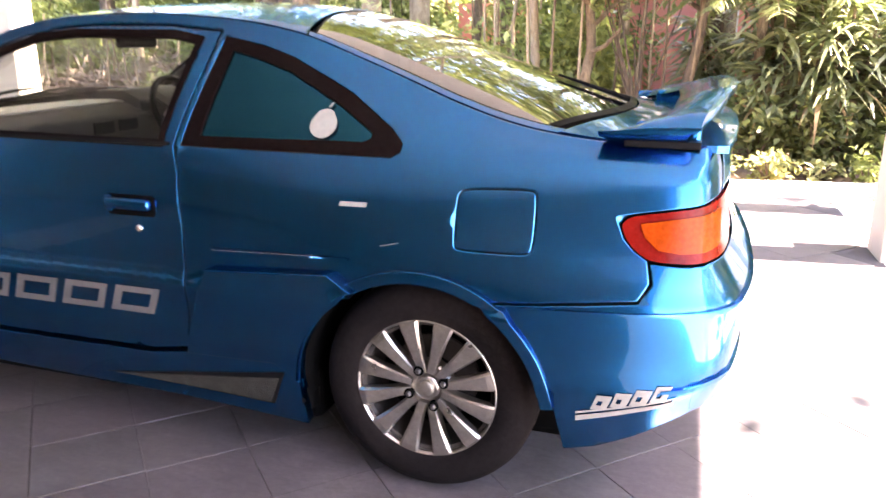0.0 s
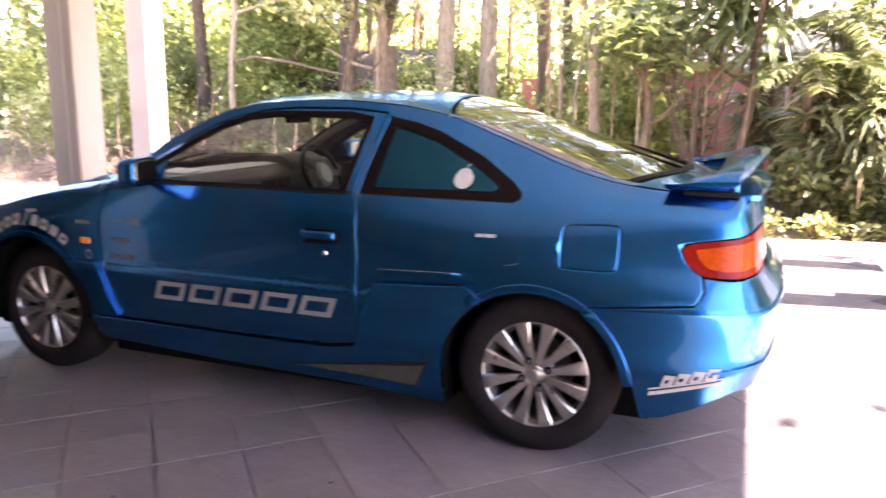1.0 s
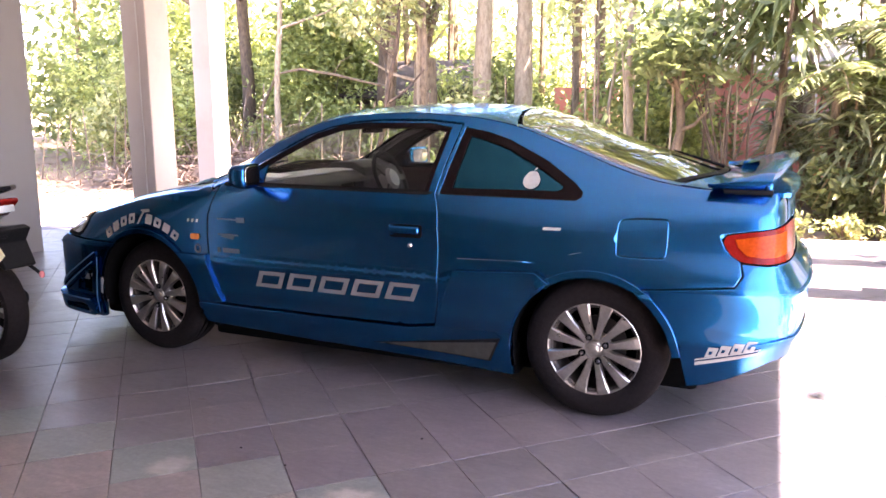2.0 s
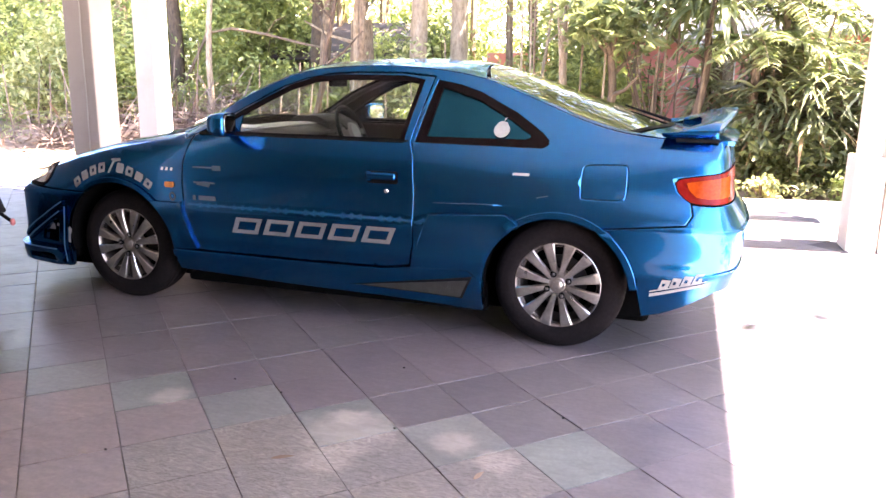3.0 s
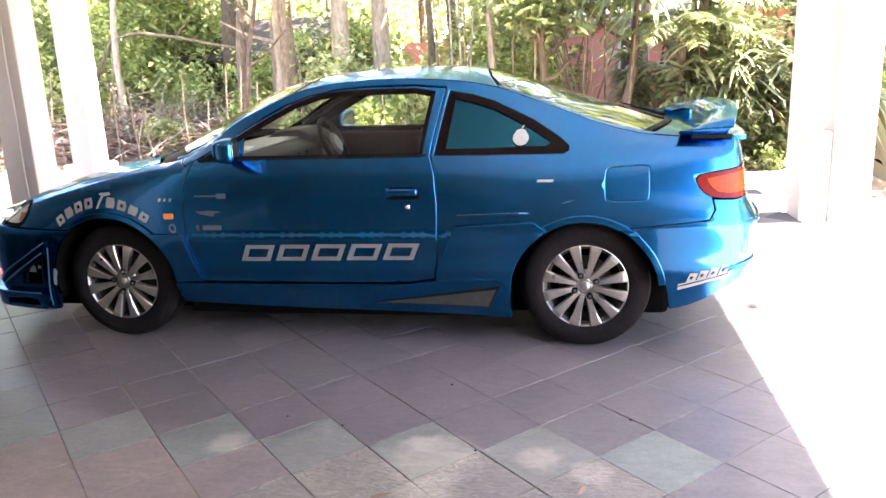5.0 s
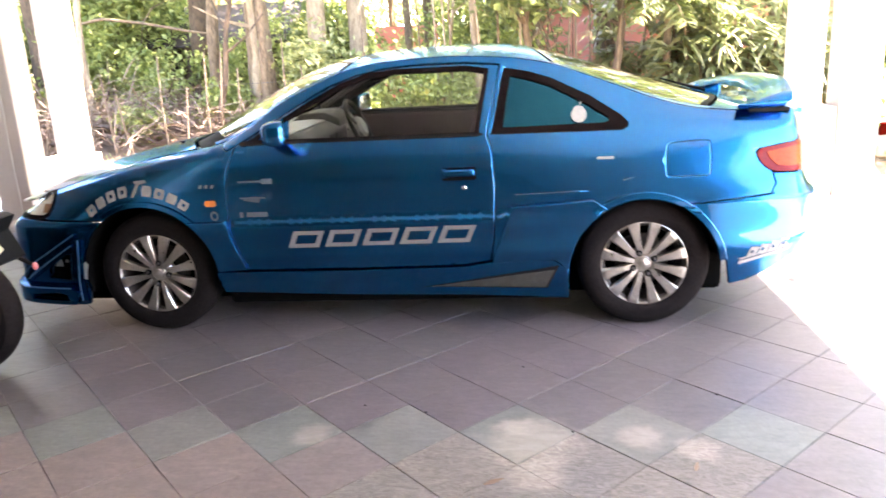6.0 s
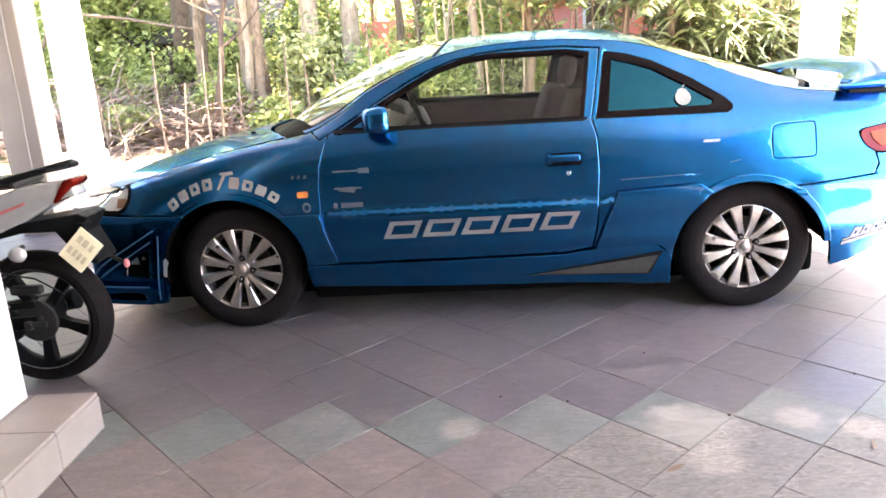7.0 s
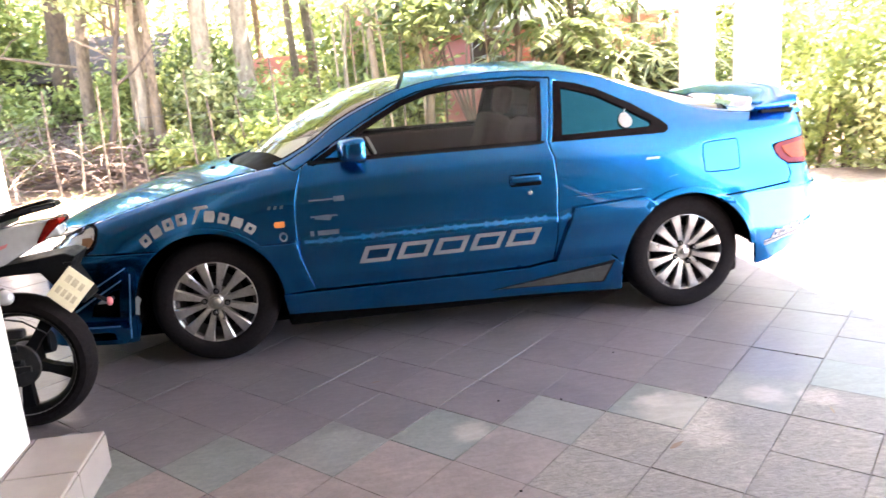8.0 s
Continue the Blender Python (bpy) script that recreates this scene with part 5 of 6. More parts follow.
        b.transform(Matrix.Rotation(radians(72 * k + 20), 4, "Y"))
        part("spoke", b, BLACK, rim)
    part("hub", lathe_bm([(0, -.06), (.03, -.06), (.06, -.045), (.075, -.03), (.075, .03), (0, .05)], 28), BLACK, w, smooth=True)
    return w


bike_wheel(0)
bike_wheel(-1.30)
part("sprocket", lathe_bm([(0, -.068), (.085, -.068), (.09, -.064), (.09, -.060), (0, -.058)], 30), BIKE_STEEL, bike).matrix_basis = Matrix.Translation((0, 0, .285))
part("swingarm", box_bm(-.50, .04, -.115, -.075, -.03, .025, .012, pose(0, 0, .292, 0, -3, 0)), BLACK, bike, "black steel swingarm")
part("swingarm", box_bm(-.50, .04, .075, .115, -.03, .025, .012, pose(0, 0, .292, 0, -3, 0)), BLACK, bike)
part("chain_guard", box_bm(-.45, .02, -.085, -.070, .06, .09, .005, pose(0, 0, .285, 0, -4, 0)), BLACK, bike)
part("axle_nut", lathe_bm([(0, -.135), (.016, -.135), (.02, -.128), (.02, -.10)], 6), BIKE_STEEL, bike).matrix_basis = Matrix.Translation((0, 0, .285))
part("chain_adjuster", box_bm(-.02, .075, -.128, -.116, .275, .30, .004), BIKE_STEEL, bike)
part("silencer", join_bm(tube_bm([(-.62, .16, .22), (-.30, .17, .25), (.05, .18, .30)], [.03, .045, .048], 16)), BLACK, bike, smooth=True)
part("brake_drum_cover", lathe_bm([(0, -.115), (.05, -.11), (.07, -.09), (.07, -.07)], 28), BLACK, bike, smooth=True).matrix_basis = Matrix.Translation((-.12, .02, .27))
part("brake_caliper", box_bm(-.07, .06, -.10, -.06, .405, .445, .012, pose(0, 0, 0)), BIKE_STEEL, bike, "dull steel caliper above the swingarm")
shock = part("shock_absorber", tube_bm([(-.08, -.13, .33), (-.22, -.14, .66)], .018, 10), BLACK, bike)
part("spring", tube_bm([(-.08 - .14 * k / 64 - .0, -.13 - .01 * k / 64 + .026 * math.cos(k * .8), .36 + .28 * k / 64 + .026 * math.sin(k * .8) * .4) for k in range(65)], .006, 5), STEEL, shock)
# tail unit
tail_prof = [(.255, .795), (.20, .79), (.02, .695), (-.20, .615), (-.45, .56), (-.60, .62), (-.55, .72), (-.25, .77), (.05, .845), (.235, .860)]
b = prism_bm(tail_prof, -.105, .105, .012)
for v in b.verts:
    v.co.y *= 1 - .55 * step(-.15, .27, v.co.x)
tailc = part("tail_cowl", b, SILVER, bike, "silver-white tail cowl with red stripe", smooth=True, angle=45)
part("stripe", prism_bm([(-.06, .735), (.06, .775), (.07, .79), (-.06, .75)], -.0925, -.090), PINK_LENS, tailc)
b = prism_bm([(.262, .848), (.170, .768), (.158, .776), (.215, .862), (.255, .868)], -.062, .062, .008)
part("tail_lamp", b, RED_LENS, bike, "red tail lamp", smooth=True)
part("seat_pad", prism_bm([(.06, .845), (-.10, .83), (-.35, .79), (-.66, .775), (-.68, .80), (-.40, .835), (-.25, .865), (-.05, .88), (.05, .875)], -.115, .115, .02), SEAT_VINYL, bike, "black vinyl seat", smooth=True)
for sg in (-1, 1):
    part("grab_rail", tube_bm([(-.16, sg * .125, .835), (.05, sg * .13, .885), (.18, sg * .10, .912), (.235, sg * .03, .915)], [.012, .014, .013, .011], 10), BLACK, bike, smooth=True)
part("grab_rail", tube_bm([(.235, -.03, .915), (.235, .03, .915)], .011, 10), BLACK, bike)
# mudguard, plate and rear lamps
part("mudguard", prism_bm([(.30, .715), (.26, .73), (.02, .70), (-.28, .62), (-.28, .60), (.02, .66), (.16, .66), (.24, .55), (.30, .52), (.315, .53), (.26, .65)], -.085, .085, .006), BLACK, bike, "black plastic rear mudguard")
u_, v_ = Vector((.745, -.16, -.648)).normalized(), Vector((.66, .21, .72))
v_ = (v_ - u_ * v_.dot(u_)).normalized()
n_ = u_.cross(v_)
plate_m = Matrix(((u_.x, v_.x, n_.x, .278), (u_.y, v_.y, n_.y, -.130), (u_.z, v_.z, n_.z, .595), (0, 0, 0, 1)))
plate = part("number_plate", box_bm(-.058, .058, -.070, .070, -.004, .004, .002, plate_m), PLATE, bike, "yellow number plate with unreadable marks")
for zz, spans in ((.030, ((-.038, -.018), (-.010, .012), (.022, .038))), (-.025, ((-.043, -.025), (-.018, -.003), (.005, .020), (.028, .043)))):
    for a, c in spans:
        part("bar", box_bm(a, c, zz - .015, zz + .015, .0042, .0055, 0, plate_m), MARKS, plate)
part("plate_bracket", tube_bm([(.20, -.02, .66), (.27, -.11, .61)], [.012, .010], 8), BLACK, plate)
part("plate_lamp", box_bm(.255, .29, -.10, -.04, .675, .695, .006), BLACK, bike)
for sg, m, at in ((-1, LENS, (.070, -.21, .607)), (1, PINK_LENS, (.345, .085, .475))):
    stem = part("indicator", tube_bm([(.0 if sg < 0 else .22, sg * .06, .60 if sg < 0 else .56), at], [.011, .009], 8), BLACK, bike)
    b = bmesh.new()
    bmesh.ops.create_uvsphere(b, u_segments=18, v_segments=12, radius=1)
    b.transform(Matrix.Translation(at) @ Matrix.Diagonal((.034, .026, .030, 1) if sg < 0 else (.014, .012, .019, 1)))
    part("lens", b, SILVER if sg < 0 else m, stem, "clear indicator lens" if sg < 0 else "faded red lamp lens", smooth=True)
part("cable", tube_bm([(.02, -.26, .55), (.10, -.18, .50), (.16, -.12, .42), (.15, -.1, .36)], .004, 6), BLACK, bike)
# the forward half, of which little is seen
part("engine", box_bm(-.85, -.48, -.13, .13, .20, .48, .04), BIKE_STEEL, bike, "dark cast engine", smooth=True)
part("cylinder_fins", join_bm(*[box_bm(-.87, -.68, -.11, .11, .46 + .022 * k, .472 + .022 * k, .003) for k in range(6)]), BIKE_STEEL, bike)
part("frame_tube", tube_bm([(-.45, 0, .60), (-.72, 0, .68), (-1.02, 0, .80), (-.95, 0, .55), (-.85, 0, .30)], .024, 10), BLACK, bike)
b = bmesh.new()
bmesh.ops.create_uvsphere(b, u_segments=28, v_segments=16, radius=1)
b.transform(Matrix.Translation((-.86, 0, .84)) @ Matrix.Diagonal((.26, .15, .12, 1)))
part("fuel_tank", b, SILVER, bike, "silver-white fuel tank", smooth=True)
for sg in (-1, 1):
    part("fork_leg", tube_bm([(-1.30, sg * .09, .285), (-1.12, sg * .09, .80)], .022, 10), ALLOY, bike)
    part("handlebar", tube_bm([(-1.06, 0, .93), (-1.05, sg * .15, .96), (-.98, sg * .36, .98)], .012, 8), BLACK, bike)
part("headlamp", lathe_bm([(0, .10), (.06, .08), (.085, .0), (.08, -.02), (0, -.03)], 24), CHROME, bike, smooth=True).matrix_basis = pose(-1.18, 0, .86, 0, 0, -90)
part("front_mudguard", lathe_bm([(.30, -.055), (.315, 0), (.30, .055)], 40), SILVER, bike, smooth=True).matrix_basis = Matrix.Translation((-1.30, 0, .285))
part("side_stand", tube_bm([(-.45, -.10, .27), (-.40, -.25, .012)], .010, 8), BLACK, bike)

# porch step and pillar beside the bike
porch = structure(thing("porch_step", "low porch step clad in cream stone tiles", "step"))
part("riser", box_bm(-3.0, -1.470, -3.6, -1.768, -.01, .128), PLASTER, porch)
for i in range(6):
    y1 = -1.757 - i * .295
    part("tile", box_bm(-1.692, -1.462 + (.0), y1 - .292, y1, .128, .142, .004), PALE_TILE, porch)
    part("tile", box_bm(-1.470, -1.458, y1 - .292, y1, -.002, .1275, .003), PALE_TILE, porch)
    for k in range(4):
        part("tile", box_bm(-1.695 - (k + 1) * .295, -1.698 - k * .295, y1 - .292, y1, .128, .142, .004), PALE_TILE, porch)
part("tile", box_bm(-1.71, -1.46, -1.768, -1.757, -.002, .1275, .003), PALE_TILE, porch)
pillar = structure(part("pillar", box_bm(-2.05, -1.703, -2.16, -1.785, .142, ROOF_Z, .006), WHITE_WALL), "white porch pillar on the step", "pillar")

# the garden
LEAF_BRIGHT = make_leaf("sunny_green_leaf", (0.055, 0.080, 0.018), (0.58, 0.60, 0.20))
LEAF_DEEP = make_leaf("deep_green_leaf", (0.038, 0.05, 0.016), (0.25, 0.26, 0.10))
LEAF_YELLOW = make_leaf("yellow_green_leaf", (0.10, 0.11, 0.035), (0.68, 0.64, 0.29))
LEAF_PALM = make_leaf("palm_leaf", (0.06, 0.075, 0.03), (0.44, 0.42, 0.22), 0.32)
LEAF_OLIVE = make_leaf("olive_brown_leaf", (0.10, 0.075, 0.03), (0.56, 0.46, 0.22), 0.4)
LEAF_TAN = make_leaf("dry_tan_leaf", (0.12, 0.07, 0.03), (0.42, 0.27, 0.13), 0.6)
LEAF_DRY = plain("dry_brown_leaf", (0.175, 0.115, 0.078), 0.85, grain=6, amount=0.6)
BARK = make_bark("grey_brown_bark", (0.060, 0.040, 0.022), (0.26, 0.180, 0.105))
BARK_PALE = make_bark("pale_trunk_bark", (0.17, 0.12, 0.072), (0.44, 0.335, 0.215), 6)
BARK_DARK = make_bark("dark_bark", (0.03, 0.02, 0.012), (0.14, 0.09, 0.052))
STICK = make_bark("weathered_stick", (0.07, 0.05, 0.032), (0.19, 0.145, 0.10), 20)
rng = np.random.default_rng(11)


def mesh_object(name, verts, faces, material, parent=None, label="", smooth=False):
    me = bpy.data.meshes.new(name)
    me.from_pydata(verts.tolist() if hasattr(verts, "tolist") else verts, [], faces.tolist() if hasattr(faces, "tolist") else faces)
    if smooth:
        me.polygons.foreach_set("use_smooth", [True] * len(me.polygons))
    me.materials.append(material)
    ob = new(name, me)
    if parent is not None:
        ob.parent = parent
    if label:
        tagged(ob, label)
    return ob


def unit(v):
    return v / np.maximum(np.linalg.norm(v, axis=-1, keepdims=True), 1e-9)


def leaf_mesh(centres, size, droop=.35):
    """Folded pointed leaves, one at each centre, turned at random but mostly facing up."""
    n = len(centres)
    d = rng.normal(size=(n, 3))
    d[:, 2] = d[:, 2] * .5 - droop
    d = unit(d)
    up = unit(rng.normal(size=(n, 3)) * .6 + np.array([0, 0, 1.0]))
    s = unit(np.cross(d, up))
    u = np.cross(s, d)
    L = size * rng.uniform(.6, 1.35, (n, 1))
    w = L * rng.uniform(.2, .34, (n, 1))
    base = centres - d * L * .5
    tip = centres + d * L * .5 - np.array([0, 0, 1]) * L * .12
    mid = centres - u * w * .25
    v = np.stack([base, centres + s * w + u * w * .2, tip, centres - s * w + u * w * .2, mid], 1).reshape(-1, 3)
    k = np.arange(n)[:, None] * 5
    f = np.concatenate([k + np.array([[0, 1, 4]]), k + np.array([[1, 2, 4]]), k + np.array([[2, 3, 4]]), k + np.array([[3, 0, 4]])], 0)
    return v, f


def blade_mesh(bases, dirs, length, width, droop, segs=4):
    """Long drooping blades from their bases."""
    n = len(bases)
    L = np.broadcast_to(np.asarray(length, float), (n,))[:, None]
    W = np.broadcast_to(np.asarray(width, float), (n,))[:, None]
    d = unit(dirs)
    s = unit(np.cross(d, np.array([0, 0, 1.0]) + rng.normal(size=(n, 3)) * .25))
    rows_ = []
    for i in range(segs + 1):
        t = i / segs
        p = bases + d * L * t - np.array([0, 0, 1]) * (droop * L * t * t)
        w = W * (.35 + 1.9 * t) if t < .35 else W * (1 - ((t - .35) / .65) ** 1.6)
        w = np.maximum(w, .0015)
        rows_.append(np.stack([p - s * w * .5, p + s * w * .5], 1))
    v = np.stack(rows_, 1).reshape(-1, 3)
    m = (segs + 1) * 2
    k = np.arange(n)[:, None] * m
    f = np.concatenate([k + np.array([[2 * i, 2 * i + 1, 2 * i + 3, 2 * i + 2]]) for i in range(segs)], 0)
    return v, f


def clumps(centre, radii, n, tight=.28, count=14):
    """Points gathered in clumps within an ellipsoid, denser at its rim."""
    c = rng.normal(size=(count, 3))
    c = unit(c) * rng.uniform(.35, 1.0, (count, 1)) ** .6
    pick = rng.integers(0, count, n)
    p = c[pick] + rng.normal(size=(n, 3)) * tight
    return np.asarray(centre) + p * np.asarray(radii)


def tree(x, y, height, r, crown_z, crown_r, leaves, size, leaf, bark, lean=(0, 0), limbs=6, label="", name="tree"):
    z = ground_height(x, y) - .05
    t = thing(name, label or "garden tree with grey-brown trunk and sunlit green crown", "tree", "garden trees", "", Matrix.Translation((x, y, z)))
    seg = 9
    path = [(lean[0] * k / seg + .03 * math.sin(k * 1.7 + x), lean[1] * k / seg + .03 * math.cos(k * 1.3 + y), height * k / seg) for k in range(seg + 1)]
    rad = [r * (1.25 if k == 0 else 1) * (1 - .55 * k / seg) for k in range(seg + 1)]
    bms = [tube_bm(path, rad, 12)]
    ends = []
    for k in range(limbs):
        i = 4 + (k * 5) // max(1, limbs)
        b0 = Vector(path[min(i, seg)])
        a = rng.uniform(0, math.tau)
        e = b0 + Vector((math.cos(a), math.sin(a), rng.uniform(.4, 1.1))) * crown_r * rng.uniform(.5, .95)
        m = (b0 + e) / 2 + Vector((0, 0, -.06 * crown_r))
        bms.append(tube_bm([b0, m, e], [rad[min(i, seg)] * .6, rad[min(i, seg)] * .4, .012], 7))
        ends.append(e)
    part("trunk", join_bm(*bms), bark, t, smooth=True)
    pts = []
    ends.append(Vector(path[-1]))
    per = leaves // len(ends)
    for e in ends:
        pts.append(clumps((e.x, e.y, max(e.z, crown_z - height * .0)), (crown_r * .55, crown_r * .55, crown_r * .42), per, .3, 7))
    v, f = leaf_mesh(np.concatenate(pts), size)
    mesh_object("crown", v, f, leaf, t)
    return t


def shrub(x, y, rx, ry, h, leaves, size, leaf, label, stems=5, z0=0.0):
    z = ground_height(x, y)
    s = thing("shrub", label, "shrub", "garden shrubs", "", Matrix.Translation((x, y, z)))
    bms = []
    for k in range(stems):
        a = rng.uniform(0, math.tau)
        e = (math.cos(a) * rx * .6, math.sin(a) * ry * .6, h * rng.uniform(.55, .9))
        bms.append(tube_bm([(e[0] * .12, e[1] * .12, -.05), (e[0] * .5, e[1] * .5, e[2] * .55), e], [.018, .013, .006], 6))
    part("stem", join_bm(*bms), BARK_DARK, s)
    v, f = leaf_mesh(clumps((0, 0, z0 + h * .55), (rx * .75, ry * .75, h * .42), leaves, .30, 16), size)
    v[:, 2] = np.maximum(v[:, 2], .01)
    mesh_object("foliage", v, f, leaf, s)
    return s


def rosette(x, y, z, n, length, width, up=.5, droop=.55):
    a = rng.uniform(0, math.tau, n)
    e = rng.uniform(-.15, 1.2, n) * up * 1.6
    d = np.stack([np.cos(a), np.sin(a), e], 1)
    b = np.tile(np.array([x, y, z]), (n, 1)) + rng.normal(size=(n, 3)) * .02
    return blade_mesh(b, d, length * rng.uniform(.7, 1.2, n), width, droop)


def stack(parts_):
    vs, fs, n = [], [], 0
    for v, f in parts_:
        vs.append(v)
        fs.append(f + n)
        n += len(v)
    return np.concatenate(vs), np.concatenate(fs)


def cane_plant(x, y, canes, spread, h0, h1, length, width, leaf, label, name="cane_plant", n=26):
    """Several thin canes that each carry rosettes of long leaves."""
    z = ground_height(x, y) - .03
    t = thing(name, label, "plant", "garden cane plants", "", Matrix.Translation((x, y, z)))
    tubes, sets = [], []
    for k in range(canes):
        a, r = rng.uniform(0, math.tau), spread * math.sqrt(rng.uniform(0, 1))
        h = rng.uniform(h0, h1)
        e = (math.cos(a) * r, math.sin(a) * r, h)
        tubes.append(tube_bm([(e[0] * .35, e[1] * .35, 0), (e[0] * .6, e[1] * .6, h * .5), e], [.022, .018, .012], 7))
        for q in (1.0, .80, .62):
            if h * q > h0 * .55:
                sets.append(rosette(e[0] * (.4 + .6 * q), e[1] * (.4 + .6 * q), h * q, n, length, width))
    part("cane", join_bm(*tubes), BARK, t, smooth=True)
    v, f = stack(sets)
    mesh_object("leaves", v, f, leaf, t)
    dry = []
    for k in range(canes):
        a, r = rng.uniform(0, math.tau), spread * rng.uniform(.2, .8)
        dry.append(rosette(math.cos(a) * r, math.sin(a) * r, h0 * rng.uniform(.5, 1.2), 7, length * .9, width, .1, 1.1))
    v, f = stack(dry)
    mesh_object("dry_leaves", v, f, LEAF_TAN, t, "dry tan leaves hanging low on the canes")
    return t


def frond(base, direction, length, leaflets=34, leaf_len=.34, width=.028, droop=.5):
    """One feathered palm frond: leaflets along a curved rib, and the rib's points."""
    d = np.array(direction, float)
    d /= np.linalg.norm(d)
    side = unit(np.cross(d, np.array([0, 0, 1.0])))
    ts = np.linspace(.15, 1, leaflets)
    rib = np.array(base) + d * length * ts[:, None] - np.array([0, 0, 1]) * (droop * length * ts[:, None] ** 2)
    out = []
    for sg in (-1, 1):
        dirs = side * sg * 1.0 + d * .7 + np.array([0, 0, -.25]) + rng.normal(size=(leaflets, 3)) * .12
        out.append(blade_mesh(rib, dirs, leaf_len * (1.05 - .65 * ts), width, .35, 3))
    ribs = [tuple(np.array(base) + d * length * t - np.array([0, 0, 1]) * droop * length * t * t) for t in (0, .25, .5, .75, 1.0)]
    return out, ribs


def palm(x, y, height, r, fronds, length, bark, label, lean=(0, 0), upright=.9, name="palm_tree", leaf=None, stalk=1.0):
    z = ground_height(x, y) - .05
    t = thing(name, label, "palm tree", "garden palms", "", Matrix.Translation((x, y, z)))
    n = 10
    tubes = [tube_bm([(lean[0] * k / n, lean[1] * k / n, height * k / n) for k in range(n + 1)], [r * (1.2 - .35 * k / n) * (1 + .05 * (k % 2)) for k in range(n + 1)], 14)]
    part("trunk", join_bm(*tubes), bark, t, smooth=True)
    sets, ribs = [], []
    for k in range(fronds):
        a = k * 2.4 + rng.uniform(-.3, .3)
        d = (math.cos(a), math.sin(a), rng.uniform(.2, 1.3) * upright)
        o, rb = frond((lean[0], lean[1], height), d, length * rng.uniform(.75, 1.15))
        sets += o
        ribs.append(tube_bm(rb, [.016 * stalk, .012 * stalk, .009 * stalk, .006, .003], 6))
    part("frond_rib", join_bm(*ribs), BARK_PALE if stalk == 1.0 else BARK, t)
    v, f = stack(sets)
    mesh_object("fronds", v, f, leaf or LEAF_PALM, t)
    return t


# house among the trees
PINK = make_plaster("faded_red_wall_paint", (0.62, 0.22, 0.17), (0.66, 0.36, 0.29))
ROOF_SHEET = plain("weathered_roof_tile", (0.40, 0.35, 0.31), 0.9, grain=12, amount=0.5)
house = thing("house", "faded red plastered house behind the garden trees", "house", at=Matrix.Translation((0, 0, ground_height(1.6, 10.4))))
for wall_box in (box_bm(.85, 2.75, 9.3, 9.5, -.2, 1.80), box_bm(-2.1, -.9, 10.6, 10.8, -.2, 1.55), box_bm(.85, 1.05, 9.5, 10.6, -.2, 1.80), box_bm(-.25, .85, 9.9, 10.1, -.2, 2.15), box_bm(2.75, 6.6, 10.2, 10.4, -.2, 1.95)):
    part("wall", wall_box, PINK, house)
for x0, x1, y0, z0 in ((.6, 3.0, 8.95, 1.72), (2.8, 7.0, 9.45, 1.86)):
    roof = part("roof", box_bm(x0, x1, 0, 2.7, -.05, -.02, 0, pose(0, y0, z0, 30, 0, 0)), ROOF_SHEET, house, "weathered tiled roof")
    for k in range(9):
        part("course", box_bm(x0, x1, -.02, .30, 0, .03, .006, pose(0, y0 + .27 * k, z0 + .155 * k, 30, 0, 0)), ROOF_SHEET, roof)
win = part("window", box_bm(1.9, 2.35, 9.285, 9.31, .95, 1.65, .004), BARK_DARK, house)
part("frame", join_bm(box_bm(1.87, 2.38, 9.27, 9.30, 1.64, 1.70), box_bm(1.87, 2.38, 9.27, 9.30, .90, .96), box_bm(1.87, 1.92, 9.27, 9.30, .93, 1.67), box_bm(2.33, 2.38, 9.27, 9.30, .93, 1.67)), WHITE_WALL, win)

# shed of boards and thatch behind the fence
THATCH = plain("old_brown_thatch", (0.045, 0.030, 0.020), 0.95, grain=30, amount=0.6, bump=0.6)
shed = thing("shed", "low dark shed of boards with a thatched lean-to roof", "shed", at=Matrix.Translation((-5.4, 10.0, ground_height(-5.4, 10.0))))
for k in range(16):
    part("board", box_bm(-1.6 + k * .2, -1.42 + k * .2, -.02 + .006 * (k % 3), .01 + .006 * (k % 3), 0, 1.35 + .05 * (k % 4)), BARK_DARK, shed)
for k in range(6):
    part("thatch", box_bm(-1.9, 1.9, -.02, .34, 0, .05, .01, pose(0, -.5 + .24 * k, 1.25 + .12 * k, 27, 0, 0)), THATCH, shed, "brown thatch")
for x in (-1.6, 0, 1.6):
    part("post", tube_bm([(x, -.4, -.1), (x, -.4, 1.3)], .05, 8), BARK_DARK, shed)

# trunks and trees that stand out
palm(-3.25, 7.2, 1.95, .19, 11, 2.6, BARK, "squat palm with several upright fronds", upright=5.5, stalk=3.4)
palm(2.42, 5.55, 1.75, .05, 11, .95, BARK, "slender dark green palm with drooping fronds", upright=.45, leaf=LEAF_DEEP)
palm(2.75, 6.1, 2.2, .05, 11, 1.0, BARK, "slender dark green palm with drooping fronds", upright=.4, leaf=LEAF_DEEP)
palm(-1.9, 8.0, 3.3, .135, 12, 2.1, BARK_PALE, "palm with a pale ringed trunk")
tree(.04, 6.5, 6.4, .06, 5.6, 1.8, 2600, .15, LEAF_BRIGHT, BARK_PALE, (-.06, .1), 5, "slim tree with a pale straight trunk")
tree(.72, 6.0, 2.2, .075, 1.9, .9, 1900, .15, LEAF_DEEP, BARK, (.02, .05), 7, "short tree with a bushy deep green crown")
tree(1.74, 5.6, 3.2, .06, 2.7, 1.1, 300, .16, LEAF_DEEP, BARK_DARK, (.26, 0), 5, "leaning dark tree with long drooping leaves")
